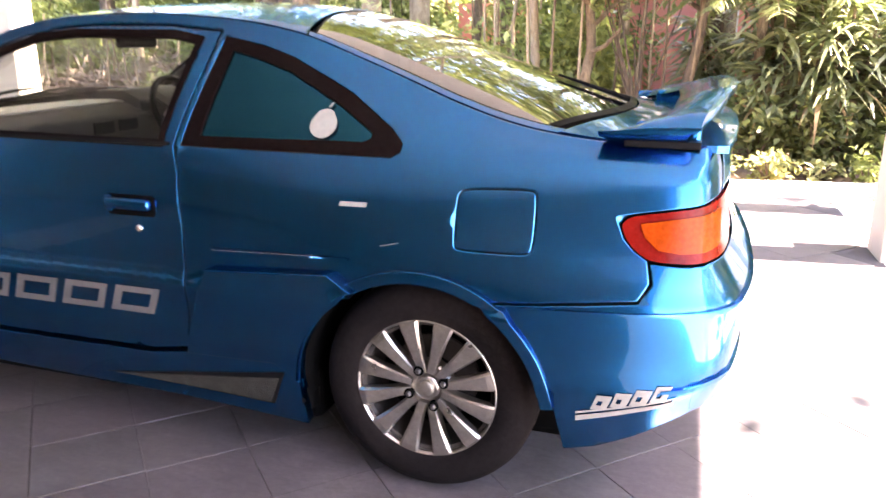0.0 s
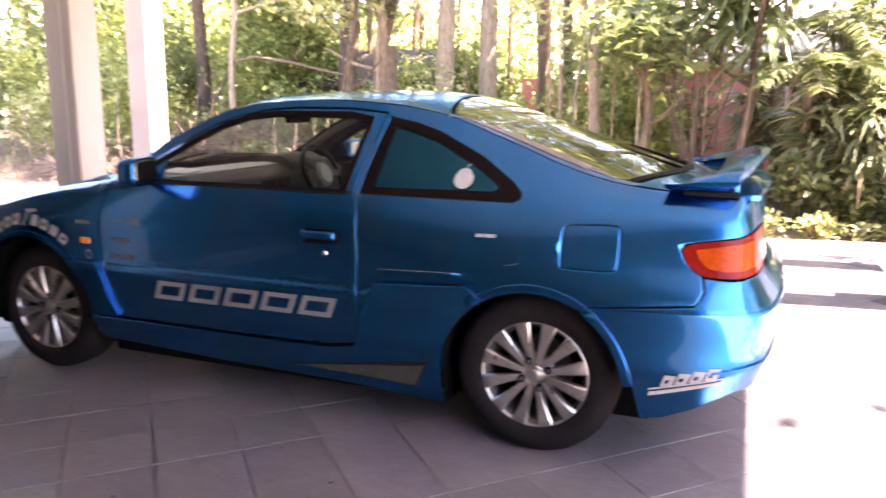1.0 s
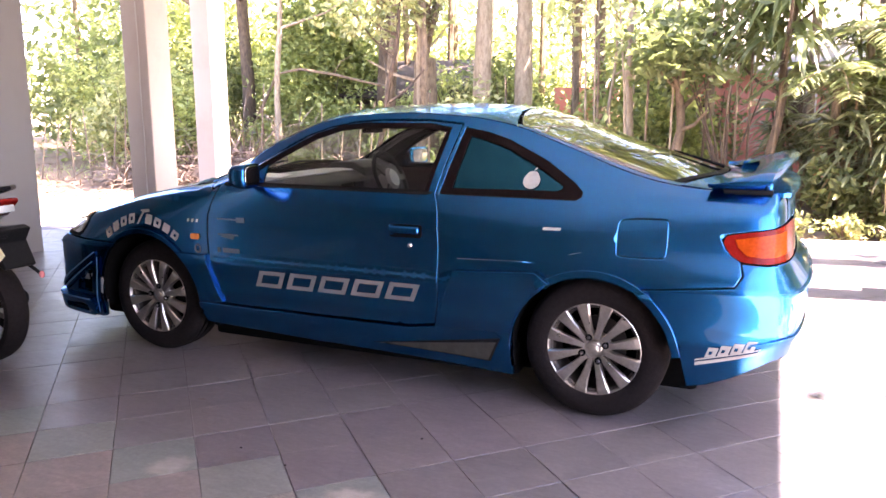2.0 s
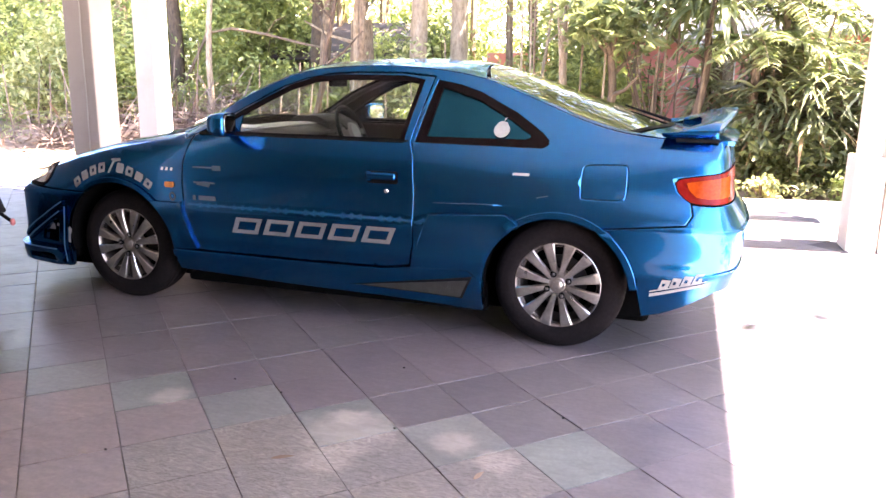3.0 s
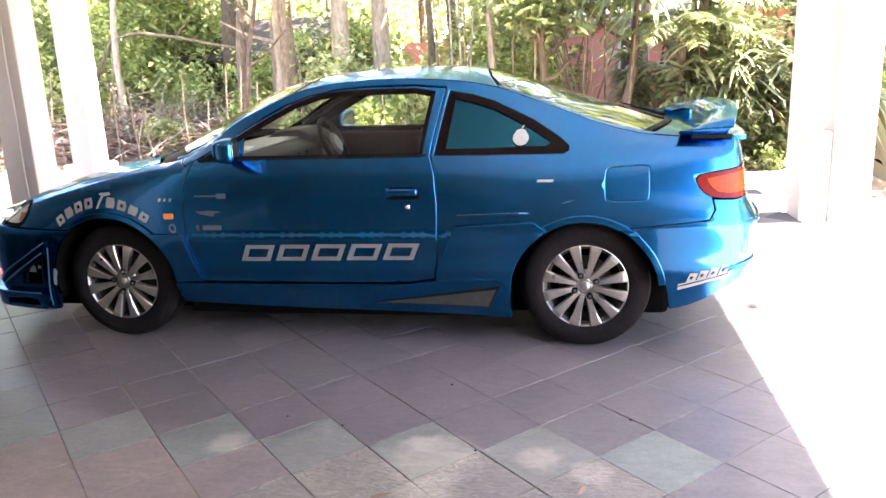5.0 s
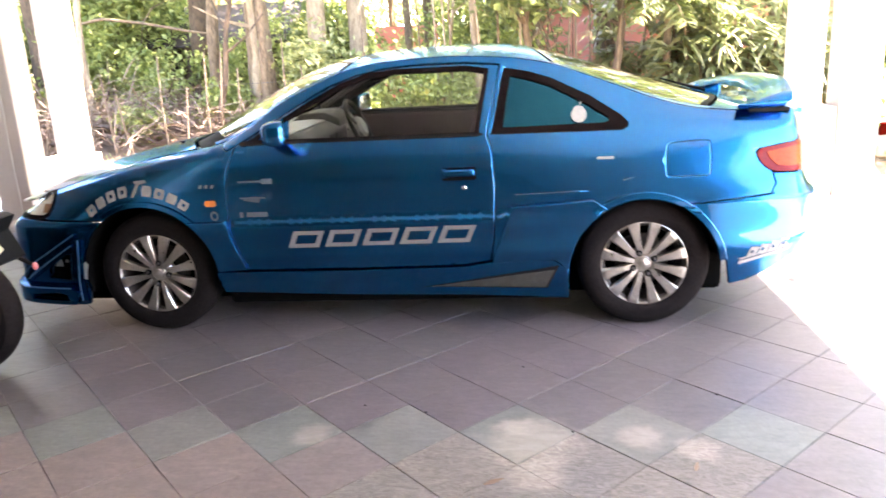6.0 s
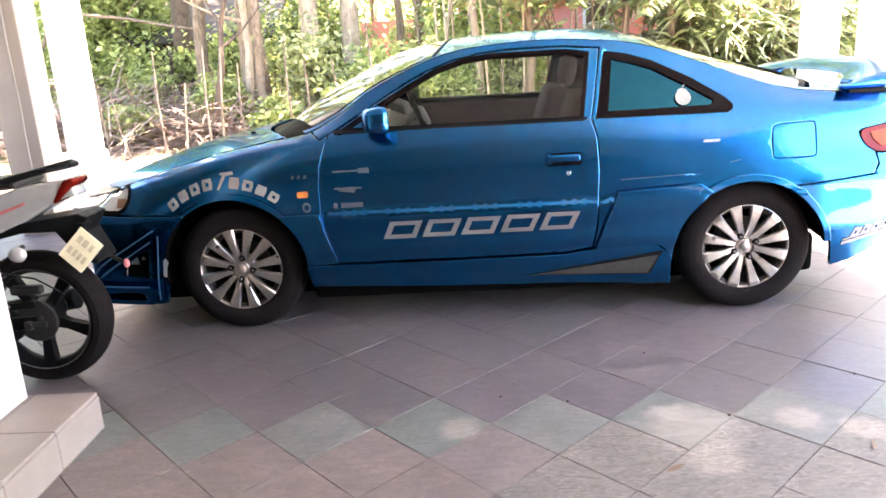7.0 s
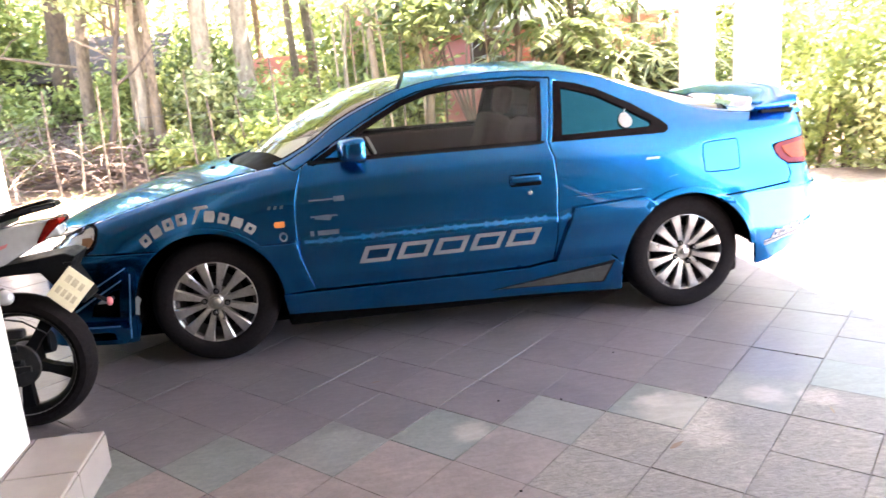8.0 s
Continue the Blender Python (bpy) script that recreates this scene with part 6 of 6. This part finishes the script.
tree(-2.95, 6.5, 6.4, .066, 5.6, 1.9, 2800, .15, LEAF_BRIGHT, BARK, (-.1, .1), 5, "slim tree with a grey trunk")
tree(-3.30, 7.0, 3.6, .07, 3.8, .9, 500, .13, LEAF_BRIGHT, BARK_PALE, (.10, 0), 4, "old pale post-like trunk with few leaves")
tree(-3.56, 6.0, 2.9, .05, 2.6, .9, 900, .12, LEAF_YELLOW, BARK_DARK, (.50, .1), 4, "thin leaning dark tree")
palm(-2.50, 7.6, 3.4, .13, 12, 2.0, BARK_PALE, "palm with a pale ringed trunk", lean=(.1, 0))
tree(-5.0, 9.2, 7.5, .19, 6.6, 2.7, 4600, .19, LEAF_BRIGHT, BARK_DARK, (.15, 0), 7, "large tree with a brown fissured trunk")
tree(-4.3, 8.0, 7.0, .11, 6.0, 2.3, 3600, .18, LEAF_BRIGHT, BARK, (.25, 0), 6)
tree(-7.6, 8.5, 7.2, .14, 5.8, 2.6, 4200, .19, LEAF_DEEP, BARK_DARK, (-.2, 0), 7)
tree(-9.8, 9.5, 7.4, .16, 5.6, 2.8, 4400, .19, LEAF_BRIGHT, BARK, (.3, 0), 7)
tree(-6.2, 7.4, 5.6, .06, 4.8, 1.7, 1700, .13, LEAF_YELLOW, BARK_PALE, (.2, 0), 5)
tree(-.9, 9.0, 7.2, .10, 6.2, 2.4, 3800, .18, LEAF_BRIGHT, BARK, (0, 0), 6)
tree(-.4, 7.2, 3.8, .03, 3.4, .8, 900, .11, LEAF_YELLOW, BARK_PALE, (.15, 0), 4, "thin young tree with yellow-green leaves")
tree(4.3, 7.4, 4.4, .09, 3.8, 1.9, 3200, .15, LEAF_BRIGHT, BARK, (-.2, 0), 7)
tree(3.0, 8.0, 7.0, .10, 5.8, 2.3, 3600, .18, LEAF_YELLOW, BARK_DARK, (.1, 0), 6)
tree(7.5, 6.8, 4.8, .12, 3.8, 2.2, 3600, .16, LEAF_BRIGHT, BARK, (0, 0), 7)
tree(9.5, 4.0, 4.4, .12, 3.4, 2.1, 3200, .16, LEAF_DEEP, BARK, (0, 0), 7)

tree(.9, 8.3, 6.2, .08, 4.5, 2.0, 3000, .15, LEAF_BRIGHT, BARK, (.1, 0), 6)
tree(2.3, 9.0, 6.6, .09, 4.9, 2.1, 3200, .15, LEAF_DEEP, BARK, (-.1, 0), 6)
tree(-1.2, 8.4, 6.4, .07, 4.8, 1.9, 2600, .14, LEAF_BRIGHT, BARK, (.1, 0), 6)
tree(4.9, 9.2, 6.4, .09, 5.1, 2.0, 2800, .15, LEAF_BRIGHT, BARK, (0, 0), 6)
tree(12.0, 3.0, 8.5, .18, 6.0, 3.0, 4200, .2, LEAF_DEEP, BARK, (0, 0), 7)
tree(13.0, -2.5, 8.5, .18, 6.2, 3.0, 4200, .2, LEAF_BRIGHT, BARK, (0, 0), 7)

# long drooping leaves in the leaning tree
drop = thing("hanging_palm_leaves", "long drooping leaves of a climbing palm on the leaning tree", "plant", at=Matrix.Translation((1.74, 5.6, ground_height(1.74, 5.6))))
sets = []
for k in range(22):
    zz = rng.uniform(1.5, 3.1)
    sets.append(rosette(.24 * zz / 3.2 + rng.normal() * .16, rng.normal() * .16, zz, 9, .52, .075, .25, .95))
v, f = stack(sets)
mesh_object("leaves", v, f, LEAF_DEEP, drop)
part("vine_stem", tube_bm([(.02, -.05, 0), (.13, -.07, 1.5), (.24, -.04, 3.1)], [.018, .016, .01], 7), BARK, drop)
# bare branching stems before the red wall
bare = thing("bare_stem_shrub", "leafless dark branching shrub", "shrub", at=Matrix.Translation((1.30, 5.9, ground_height(1.3, 5.9))))
tubes = []
for k in range(9):
    a = rng.uniform(-.8, .8)
    h = rng.uniform(.9, 1.6)
    tubes.append(tube_bm([(0, 0, 0), (a * .15, 0, h * .4), (a * .55, .1, h)], [.022, .016, .006], 6))
part("stem", join_bm(*tubes), BARK_DARK, bare)

# thin pale saplings that stand in a loose row
saplings = thing("thin_saplings", "row of thin pale upright saplings with few leaves", "saplings")
tubes, pts = [], []
for k in range(13):
    x, y = -.75 + .19 * k + rng.normal() * .06, 6.2 + rng.normal() * .35
    z, l, h = ground_height(x, y) - .05, rng.normal() * .16, rng.uniform(2.6, 4.2)
    stem = part("stem", tube_bm([(x, y, z), (x + l * .3, y, z + h * .5), (x + l, y + .05, z + h)], [.017, .014, .007], 7), BARK_PALE if k % 3 else BARK, saplings, smooth=True)
    pts.append(np.array([x + l, y, z + h * .85]) + rng.normal(size=(110, 3)) * np.array([.22, .2, .4]))
v, f = leaf_mesh(np.concatenate(pts), .11)
mesh_object("leaves", v, f, LEAF_YELLOW, saplings)
# sparse tall shrubs before the red wall
for x, y, h in ((.25, 8.9, 1.7), (1.0, 8.6, 1.9), (-1.2, 9.6, 1.5), (2.75, 7.3, 1.6)):
    shrub(x, y, .5, .4, h, 420, .14, LEAF_YELLOW if h < 1.6 else LEAF_DEEP, "thin open shrub before the red wall", 7)

# cane plants and shrubs on the right
for x, y, c, s, h0, h1 in ((2.75, 5.5, 6, .40, 1.0, 1.9), (3.2, 5.4, 8, .5, .7, 1.75), (3.9, 5.9, 8, .55, .7, 1.9), (2.9, 6.5, 8, .6, 1.0, 2.5), (3.7, 6.9, 8, .6, 1.0, 2.0), (4.6, 6.6, 8, .6, 1.0, 2.0), (2.1, 6.6, 6, .4, .6, 1.7)):
    cane_plant(x, y, c, s, h0, h1, .50, .050, LEAF_OLIVE if c % 2 else LEAF_PALM, "clump of cane palms with long arching sunlit leaves")
for x, y, r, h, n in ((2.05, 4.85, .30, .24, 260), (2.55, 4.70, .22, .30, 240), (2.95, 4.95, .34, .22, 260), (3.35, 4.72, .20, .34, 240), (3.75, 4.95, .32, .42, 420), (1.55, 4.75, .30, .20, 220), (1.0, 4.8, .34, .30, 300)):
    shrub(x, y, r, r * .8, h, n, .075, LEAF_YELLOW if h < .31 else LEAF_BRIGHT, "low pale green ground-cover plant by the kerb", 4)
for x, y in ((2.95, 5.15), (3.4, 5.3), (2.45, 5.25)):
    shrub(x, y, .35, .3, .75, 700, .11, LEAF_DEEP, "dark leafy low shrub", 4)
# hedge beyond the columns, by the falling drive
for x, y, h in ((4.75, 3.6, 1.7), (5.45, 3.2, 2.0), (6.2, 3.5, 2.2), (7.0, 3.2, 2.2), (5.9, 4.6, 2.6), (6.9, 4.8, 2.8), (7.9, 4.0, 2.6), (5.15, 2.75, 1.0), (6.1, 2.65, 1.0)):
    shrub(x, y, .75, .65, h, 2100, .10, LEAF_BRIGHT if h > 1.5 else LEAF_YELLOW, "dense untrimmed leafy hedge shrub", 6)

# shrubs of the middle ground
spots_mid = [(.4, 6.9, .7, .6, 1.4), (-2.1, 6.9, .8, .6, 1.3), (-1.6, 5.5, .6, .45, .7), (.35, 7.6, .6, .5, 1.2), 
             (-7.8, 6.8, 1.0, .8, 1.7), (-9.2, 7.0, 1.1, .9, 1.9), (-6.6, 10.4, 1.0, .8, 2.6), (-2.8, 8.9, .9, .8, 1.8), (-.2, 8.2, .9, .8, 2.0), (.2, 8.8, .7, .6, 1.3), (-6.9, 8.8, 1.1, .9, 2.2), (-8.8, 9.0, 1.2, 1.0, 2.4), (-10.9, 8.2, 1.3, 1.0, 2.3), (3.6, 8.4, .9, .8, 1.7), (5.4, 8.4, 1.1, .9, 1.9), (6.5, 7.6, 1.1, .9, 2.6)]
for k, (x, y, rx, ry, h) in enumerate(spots_mid):
    shrub(x, y, rx, ry, h, int(1500 * h), .115, (LEAF_BRIGHT, LEAF_YELLOW, LEAF_BRIGHT, LEAF_DEEP)[k % 4], "leafy green garden shrub in dappled sun", 6)
for x, y, h in ((-6.4, 9.3, 2.9), (-7.0, 9.6, 2.8), (-5.9, 9.8, 2.5)):
    shrub(x, y, .8, .7, h, 2400, .15, LEAF_BRIGHT, "tall bright green leafy shrub", 6, .4)

for x, y, r, h in ((-1.2, 6.4, .75, 1.2), (-.5, 5.9, .65, .95), (-4.84, 6.3, .5, .5), (-3.75, 6.7, .5, .8), (-2.6, 5.9, .45, .55), (-5.5, 8.3, .7, 1.3), (-4.5, 9.0, .8, 1.4), (-6.9, 7.5, .6, .8), (-2.3, 8.6, .8, 1.8), (-3.6, 9.4, .9, 2.0)):
    shrub(x, y, r, r * .8, h, int(900 + 900 * h), .10, LEAF_BRIGHT, "loose green shrub among the trunks", 6)

# fence of thin upright sticks with two wires
fence = thing("stick_fence", "fence of thin crooked sticks with rusty wire", "fence")
fence_rng = random.Random(4)
fx = -11.0
while fx < -1.2:
    fy = 5.35 + fence_rng.uniform(-.08, .08) + .02 * fx
    h = fence_rng.uniform(.8, 1.35) if fx < -5.6 else fence_rng.uniform(.9, 1.7)
    lean = fence_rng.uniform(-.18, .18)
    z = ground_height(fx, fy) - .05
    part("stick", tube_bm([(fx, fy, z), (fx + lean * .5 + fence_rng.uniform(-.03, .03), fy, z + h * .5), (fx + lean, fy + .03, z + h)], [.016, .013, .008], 6), STICK, fence)
    fx += fence_rng.choice((.18, .30, .42, .60))
for h in (.45, .85):
    part("wire", tube_bm([(x, 5.35 + .02 * x, ground_height(x, 5.3) + h + .02 * math.sin(x * 3)) for x in np.linspace(-11, -1.2, 20)], .003, 4), STEEL, fence)

# heaps of dry fronds, litter, stones
for x, y, s in ((-4.2, 6.2, 1.1), (-3.4, 5.9, .8), (-4.9, 7.0, 1.5), (-3.9, 7.3, 1.2), (-6.0, 7.4, 1.3), (-5.6, 6.4, 1.3), (-6.8, 6.6, 1.4), (-5.9, 5.7, .9), (-7.4, 5.3, .8), (-6.4, 5.0, .5)):
    n = 430
    heap = thing("dry_frond_heap", "heap of dry brown palm fronds", "garden waste", "heaps of dry fronds", "", Matrix.Translation((x, y, ground_height(x, y))))
    p = rng.normal(size=(n, 3)) * np.array([s * .45, s * .3, .0])
    p[:, 2] = np.abs(rng.normal(size=n)) * .24 * s + .02
    dd = rng.normal(size=(n, 3)) * np.array([1, .7, .25])
    v, f = blade_mesh(p, dd, .75 * s * rng.uniform(.4, 1.3, n), .022, .16, 3)
    v[:, 2] = np.maximum(v[:, 2], .0)
    mesh_object("fronds", v, f, LEAF_DRY, heap)
n = 9000
px, py = rng.uniform(-12, 5, n), rng.uniform(2.0, 9.5, n)
keep = (py > 3.55 + .205 * np.minimum(px, 3.9) + .33) & ~((px > 3.8) & (py < 2.2))
px, py = px[keep], py[keep]
cc = np.stack([px, py, np.array([ground_height(a, b) for a, b in zip(px, py)]) + .02], 1)
v, f = leaf_mesh(cc, .085, 0.0)
v[:, 2] = np.repeat(cc[:, 2], 5) + (v[:, 2] - np.repeat(cc[:, 2], 5)) * .35
tagged(mesh_object("leaf_litter", v, f, LEAF_DRY), "dry brown leaves strewn over the soil", "leaf litter", "", "stuff")
n = 5200
px, py = rng.uniform(-11, 4.6, n), rng.uniform(3.0, 8.5, n)
keep = (py > 3.55 + .205 * np.minimum(px, 3.9) + .36) & (np.array([noise.noise((a * .7, b * .7, 3)) for a, b in zip(px, py)]) > (-.05 - .25 * (px > .5)))
px, py = px[keep], py[keep]
cc = np.stack([px, py, np.array([ground_height(a, b) for a, b in zip(px, py)]) - .01], 1)
dd = rng.normal(size=(len(cc), 3)) * .6 + np.array([0, 0, 1.0])
v, f = blade_mesh(cc, dd, rng.uniform(.08, .26, len(cc)), .012, .5, 3)
tagged(mesh_object("grass", v, f, LEAF_BRIGHT), "tufts of thin green grass and weeds", "grass", "", "stuff")


# far woods: crowns massed behind everything
def woods(x0, x1, y0, y1, h, n, size, leaf, masses):
    pts = []
    for k in range(masses):
        cx, cy = rng.uniform(x0, x1), rng.uniform(y0, y1)
        pts.append(clumps((cx, cy, rng.uniform(.3, h)), (1.7, 1.2, 1.3), n // masses, .3, 10))
    v_, f_ = leaf_mesh(np.concatenate(pts), size)
    tagged(mesh_object("far_woods", v_, f_, leaf), "sunlit mass of far garden trees", "woods", "", "stuff")


woods(-22, 14, 12, 18, 4.2, 34000, .24, LEAF_BRIGHT, 105)
woods(-22, 14, 13, 20, 5.5, 22000, .26, LEAF_YELLOW, 70)
woods(-24, 16, 17, 23, 4.5, 14000, .34, LEAF_DEEP, 50)
woods(8, 16, -2, 10, 5.5, 16000, .24, LEAF_BRIGHT, 46)
woods(-20, -12, -2, 12, 6.0, 18000, .25, LEAF_DEEP, 50)
trunks = thing("far_trunks", "slender far tree trunks among the leaves", "tree trunks", "", "stuff")
tubes = []
for k in range(28):
    x, y = rng.uniform(-16, 10), rng.uniform(10.5, 16)
    l = rng.uniform(-.5, .5)
    tubes.append(tube_bm([(x, y, -.2), (x + l * .5, y, 3), (x + l, y, 7)], [.10 * rng.uniform(.4, 1.2), .07, .05], 7))
part("trunk", join_bm(*tubes), BARK, trunks, smooth=True)

# pale car parked on the lower drive
WHITE_PAINT = plain("pale_car_paint", (0.66, 0.68, 0.64), 0.3, amount=0.06, Coat_Weight=0.8)
van = thing("parked_car", "pale parked car seen between the columns", "car", at=pose(6.0, 7.4, ground_height(6.0, 7.4), 0, 0, 8))
side_prof = [(-.9, .35), (-.92, .62), (-.86, .86), (-.70, .92), (-.48, 1.38), (-.3, 1.44), (1.4, 1.44), (2.2, .98), (3.1, .86), (3.2, .4), (2.9, .25), (-.7, .25)]
b = prism_bm([(z, w) for z, w in side_prof], -.82, .82, .04)
for v_ in b.verts:
    if v_.co.z > .95:
        v_.co.y *= 1 - .25 * (v_.co.z - .95) / .5
b.transform(Matrix.Rotation(radians(90), 4, "Z"))
part("body", b, WHITE_PAINT, van, smooth=True)
b = box_bm(-.60, .60, -.02, .02, 0, .40, .01)
b.transform(pose(0, -.61, .955, -25.5, 0, 0))
part("rear_window", b, make_glass("pale_green_glass", (.25, .35, .28), .9, .15), van, "greenish rear window")
part("bumper", box_bm(-.84, .84, -.99, -.86, .34, .52, .04), WHITE_PAINT, van)
for sx in (-1, 1):
    for yy in (-.30, 2.3):
        b = lathe_bm([(.18, -.09), (.27, -.09), (.29, -.06), (.29, .06), (.27, .09), (.18, .09)], 32)
        b.transform(pose(sx * .72, yy, .29, 0, 0, 90))
        w = part("tyre", b, RUBBER, van, smooth=True)
    part("tail_lamp", box_bm(sx * .70 - .10, sx * .70 + .10, -.93, -.88, .62, .80, .02), RED_LENS, van)

# overhead cable, cable on the column, dead branch against the tree
cable = thing("overhead_cable", "thin black overhead cable slung between the trees", "cable")
part("cable", tube_bm([(-16 + 13.05 * k / 12, 4.9 + 1.53 * (k / 12) ** 2, 3.36 + .24 * (k / 12) ** 2 - .12 * math.sin(k / 12 * math.pi)) for k in range(13)], .008, 6), BLACK, cable)
conduit = thing("column_cable", "thin pale cable clipped to the column", "cable")
part("cable", tube_bm([(-3.515 + .004 * math.sin(k * 1.9), 1.549, .02 + .248 * k) for k in range(13)], .006, 6), WHITE_WALL, conduit)
branch = thing("dead_branch", "long dead grey branch leaning on a tree", "branch")
part("limb", tube_bm([(-7.4, 7.9, ground_height(-7.4, 7.9) + .0), (-7.0, 7.95, 1.2), (-6.6, 8, 1.95), (-6.1, 8, 2.03), (-5.4, 7.98, 1.93), (-4.7, 7.94, 1.78), (-4.25, 7.92, 1.70)], [.035, .032, .028, .026, .024, .022, .016], 8), BARK, branch, smooth=True)
part("twig", tube_bm([(-5.4, 7.98, 1.93), (-5.2, 7.95, 2.15), (-4.95, 7.95, 2.25)], [.012, .009, .004], 6), BARK, branch)

# small things on the floor
for x, y in ((.01, -1.634), (.254, -1.691), (.791, -1.838), (-.057, -2.305), (1.35, -1.55), (.62, -1.28)):
    g = thing("grit", "tiny dark bit of grit on the tiles", "grit", "bits of grit", "", pose(x, y, .001, 0, 0, 400 * x))
    b = bmesh.new()
    bmesh.ops.create_icosphere(b, subdivisions=1, radius=.0055)
    b.transform(Matrix.Translation((0, 0, .003)) @ Matrix.Diagonal((1.2, .8, .5, 1)))
    part("bit", b, DARK, g)
for k, (x, y, a) in enumerate(((.53, -2.163, 30), (1.168, -2.057, 70), (-.45, -1.30, 10), (1.9, -2.3, 140))):
    l = thing("fallen_leaf", "curled dry fallen leaf on the tiles", "leaf", "fallen leaves", "", pose(x, y, .004, 0, 0, a))
    v, f = blade_mesh(np.array([[-.04, 0, .004]]), np.array([[1, 0, .12]]), (.075, .06, .05, .06)[k], (.022, .016, .02, .02)[k], .1, 5)
    mesh_object("blade", v, f, LEAF_DRY, l)

# floor tiles, 30 cm, laid diagonally
# tiles stop short at x 2.95; pale concrete beyond is added to bounce light
floor_bm = bmesh.new()
floor_bm.faces.new([floor_bm.verts.new(v) for v in ((-7.4, -6.2, -.0075), (2.95, -6.2, -.0075), (2.95, kerb_line(2.95) - .1, -.0075), (-7.4, kerb_line(-7.4) - .1, -.0075))])
floor = structure(part("floor", floor_bm, GROUT), "carport floor of diagonal slate tiles, grey with green and brown ones", "floor")
TA, TB, ORIGIN = Vector((.2085, -.2165, 0)), Vector((.2085, .2165, 0)), Vector((.806, -1.401, 0))


def tile_bm(size=1.0, lift=0.0):
    """One tile with eased edges, round its own centre."""
    bm = bmesh.new()
    rings = []
    for g, z in ((.0015, -.010), (.0015, -.0010), (.0025, 0.0)):
        k = 1 - 2 * g / .30
        rings.append([bm.verts.new((TA * a + TB * b) * k + Vector((0, 0, z))) for a, b in ((-.5, -.5), (.5, -.5), (.5, .5), (-.5, .5))])
    for r, s in zip(rings, rings[1:]):
        for i in range(4):
            bm.faces.new((r[i], r[(i + 1) % 4], s[(i + 1) % 4], s[i]))
    bm.faces.new(rings[-1])
    return bm


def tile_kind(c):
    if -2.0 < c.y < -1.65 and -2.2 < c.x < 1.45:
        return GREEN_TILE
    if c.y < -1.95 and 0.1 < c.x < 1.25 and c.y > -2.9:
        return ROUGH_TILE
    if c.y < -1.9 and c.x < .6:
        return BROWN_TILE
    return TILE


tile_rng = random.Random(5)
tile_meshes = {}
for mat in (TILE, GREEN_TILE, BROWN_TILE, ROUGH_TILE):
    me = bpy.data.meshes.new("tile")
    b = tile_bm()
    b.to_mesh(me)
    b.free()
    me.materials.append(mat)
    tile_meshes[mat.name] = me
rest = {m: ([], []) for m in tile_meshes}
spots = []
for i in range(-40, 41):
    for j in range(-40, 41):
        c = ORIGIN + TA * (i + .5) + TB * (j + .5)
        if -7.2 < c.x < 2.72 and -5.9 < c.y < kerb_line(c.x) - .33:
            spots.append(c)
spots.sort(key=lambda c: (c.x - .4) ** 2 * .45 + (c.y + 1.55) ** 2)
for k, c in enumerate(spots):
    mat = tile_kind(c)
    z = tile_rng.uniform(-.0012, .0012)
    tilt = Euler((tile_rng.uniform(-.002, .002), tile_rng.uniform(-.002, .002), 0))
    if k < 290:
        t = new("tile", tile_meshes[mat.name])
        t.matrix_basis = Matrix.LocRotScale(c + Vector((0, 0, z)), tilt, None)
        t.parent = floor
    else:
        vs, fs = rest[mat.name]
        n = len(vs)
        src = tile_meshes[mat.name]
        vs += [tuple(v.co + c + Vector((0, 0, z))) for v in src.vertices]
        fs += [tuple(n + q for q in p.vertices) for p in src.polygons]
for name, (vs, fs) in rest.items():
    if vs:
        me = bpy.data.meshes.new("tiles")
        me.from_pydata(vs, [], fs)
        me.materials.append(bpy.data.materials[name])
        o = new("tiles", me)
        o.parent = floor
        tagged(o, kind="stuff")
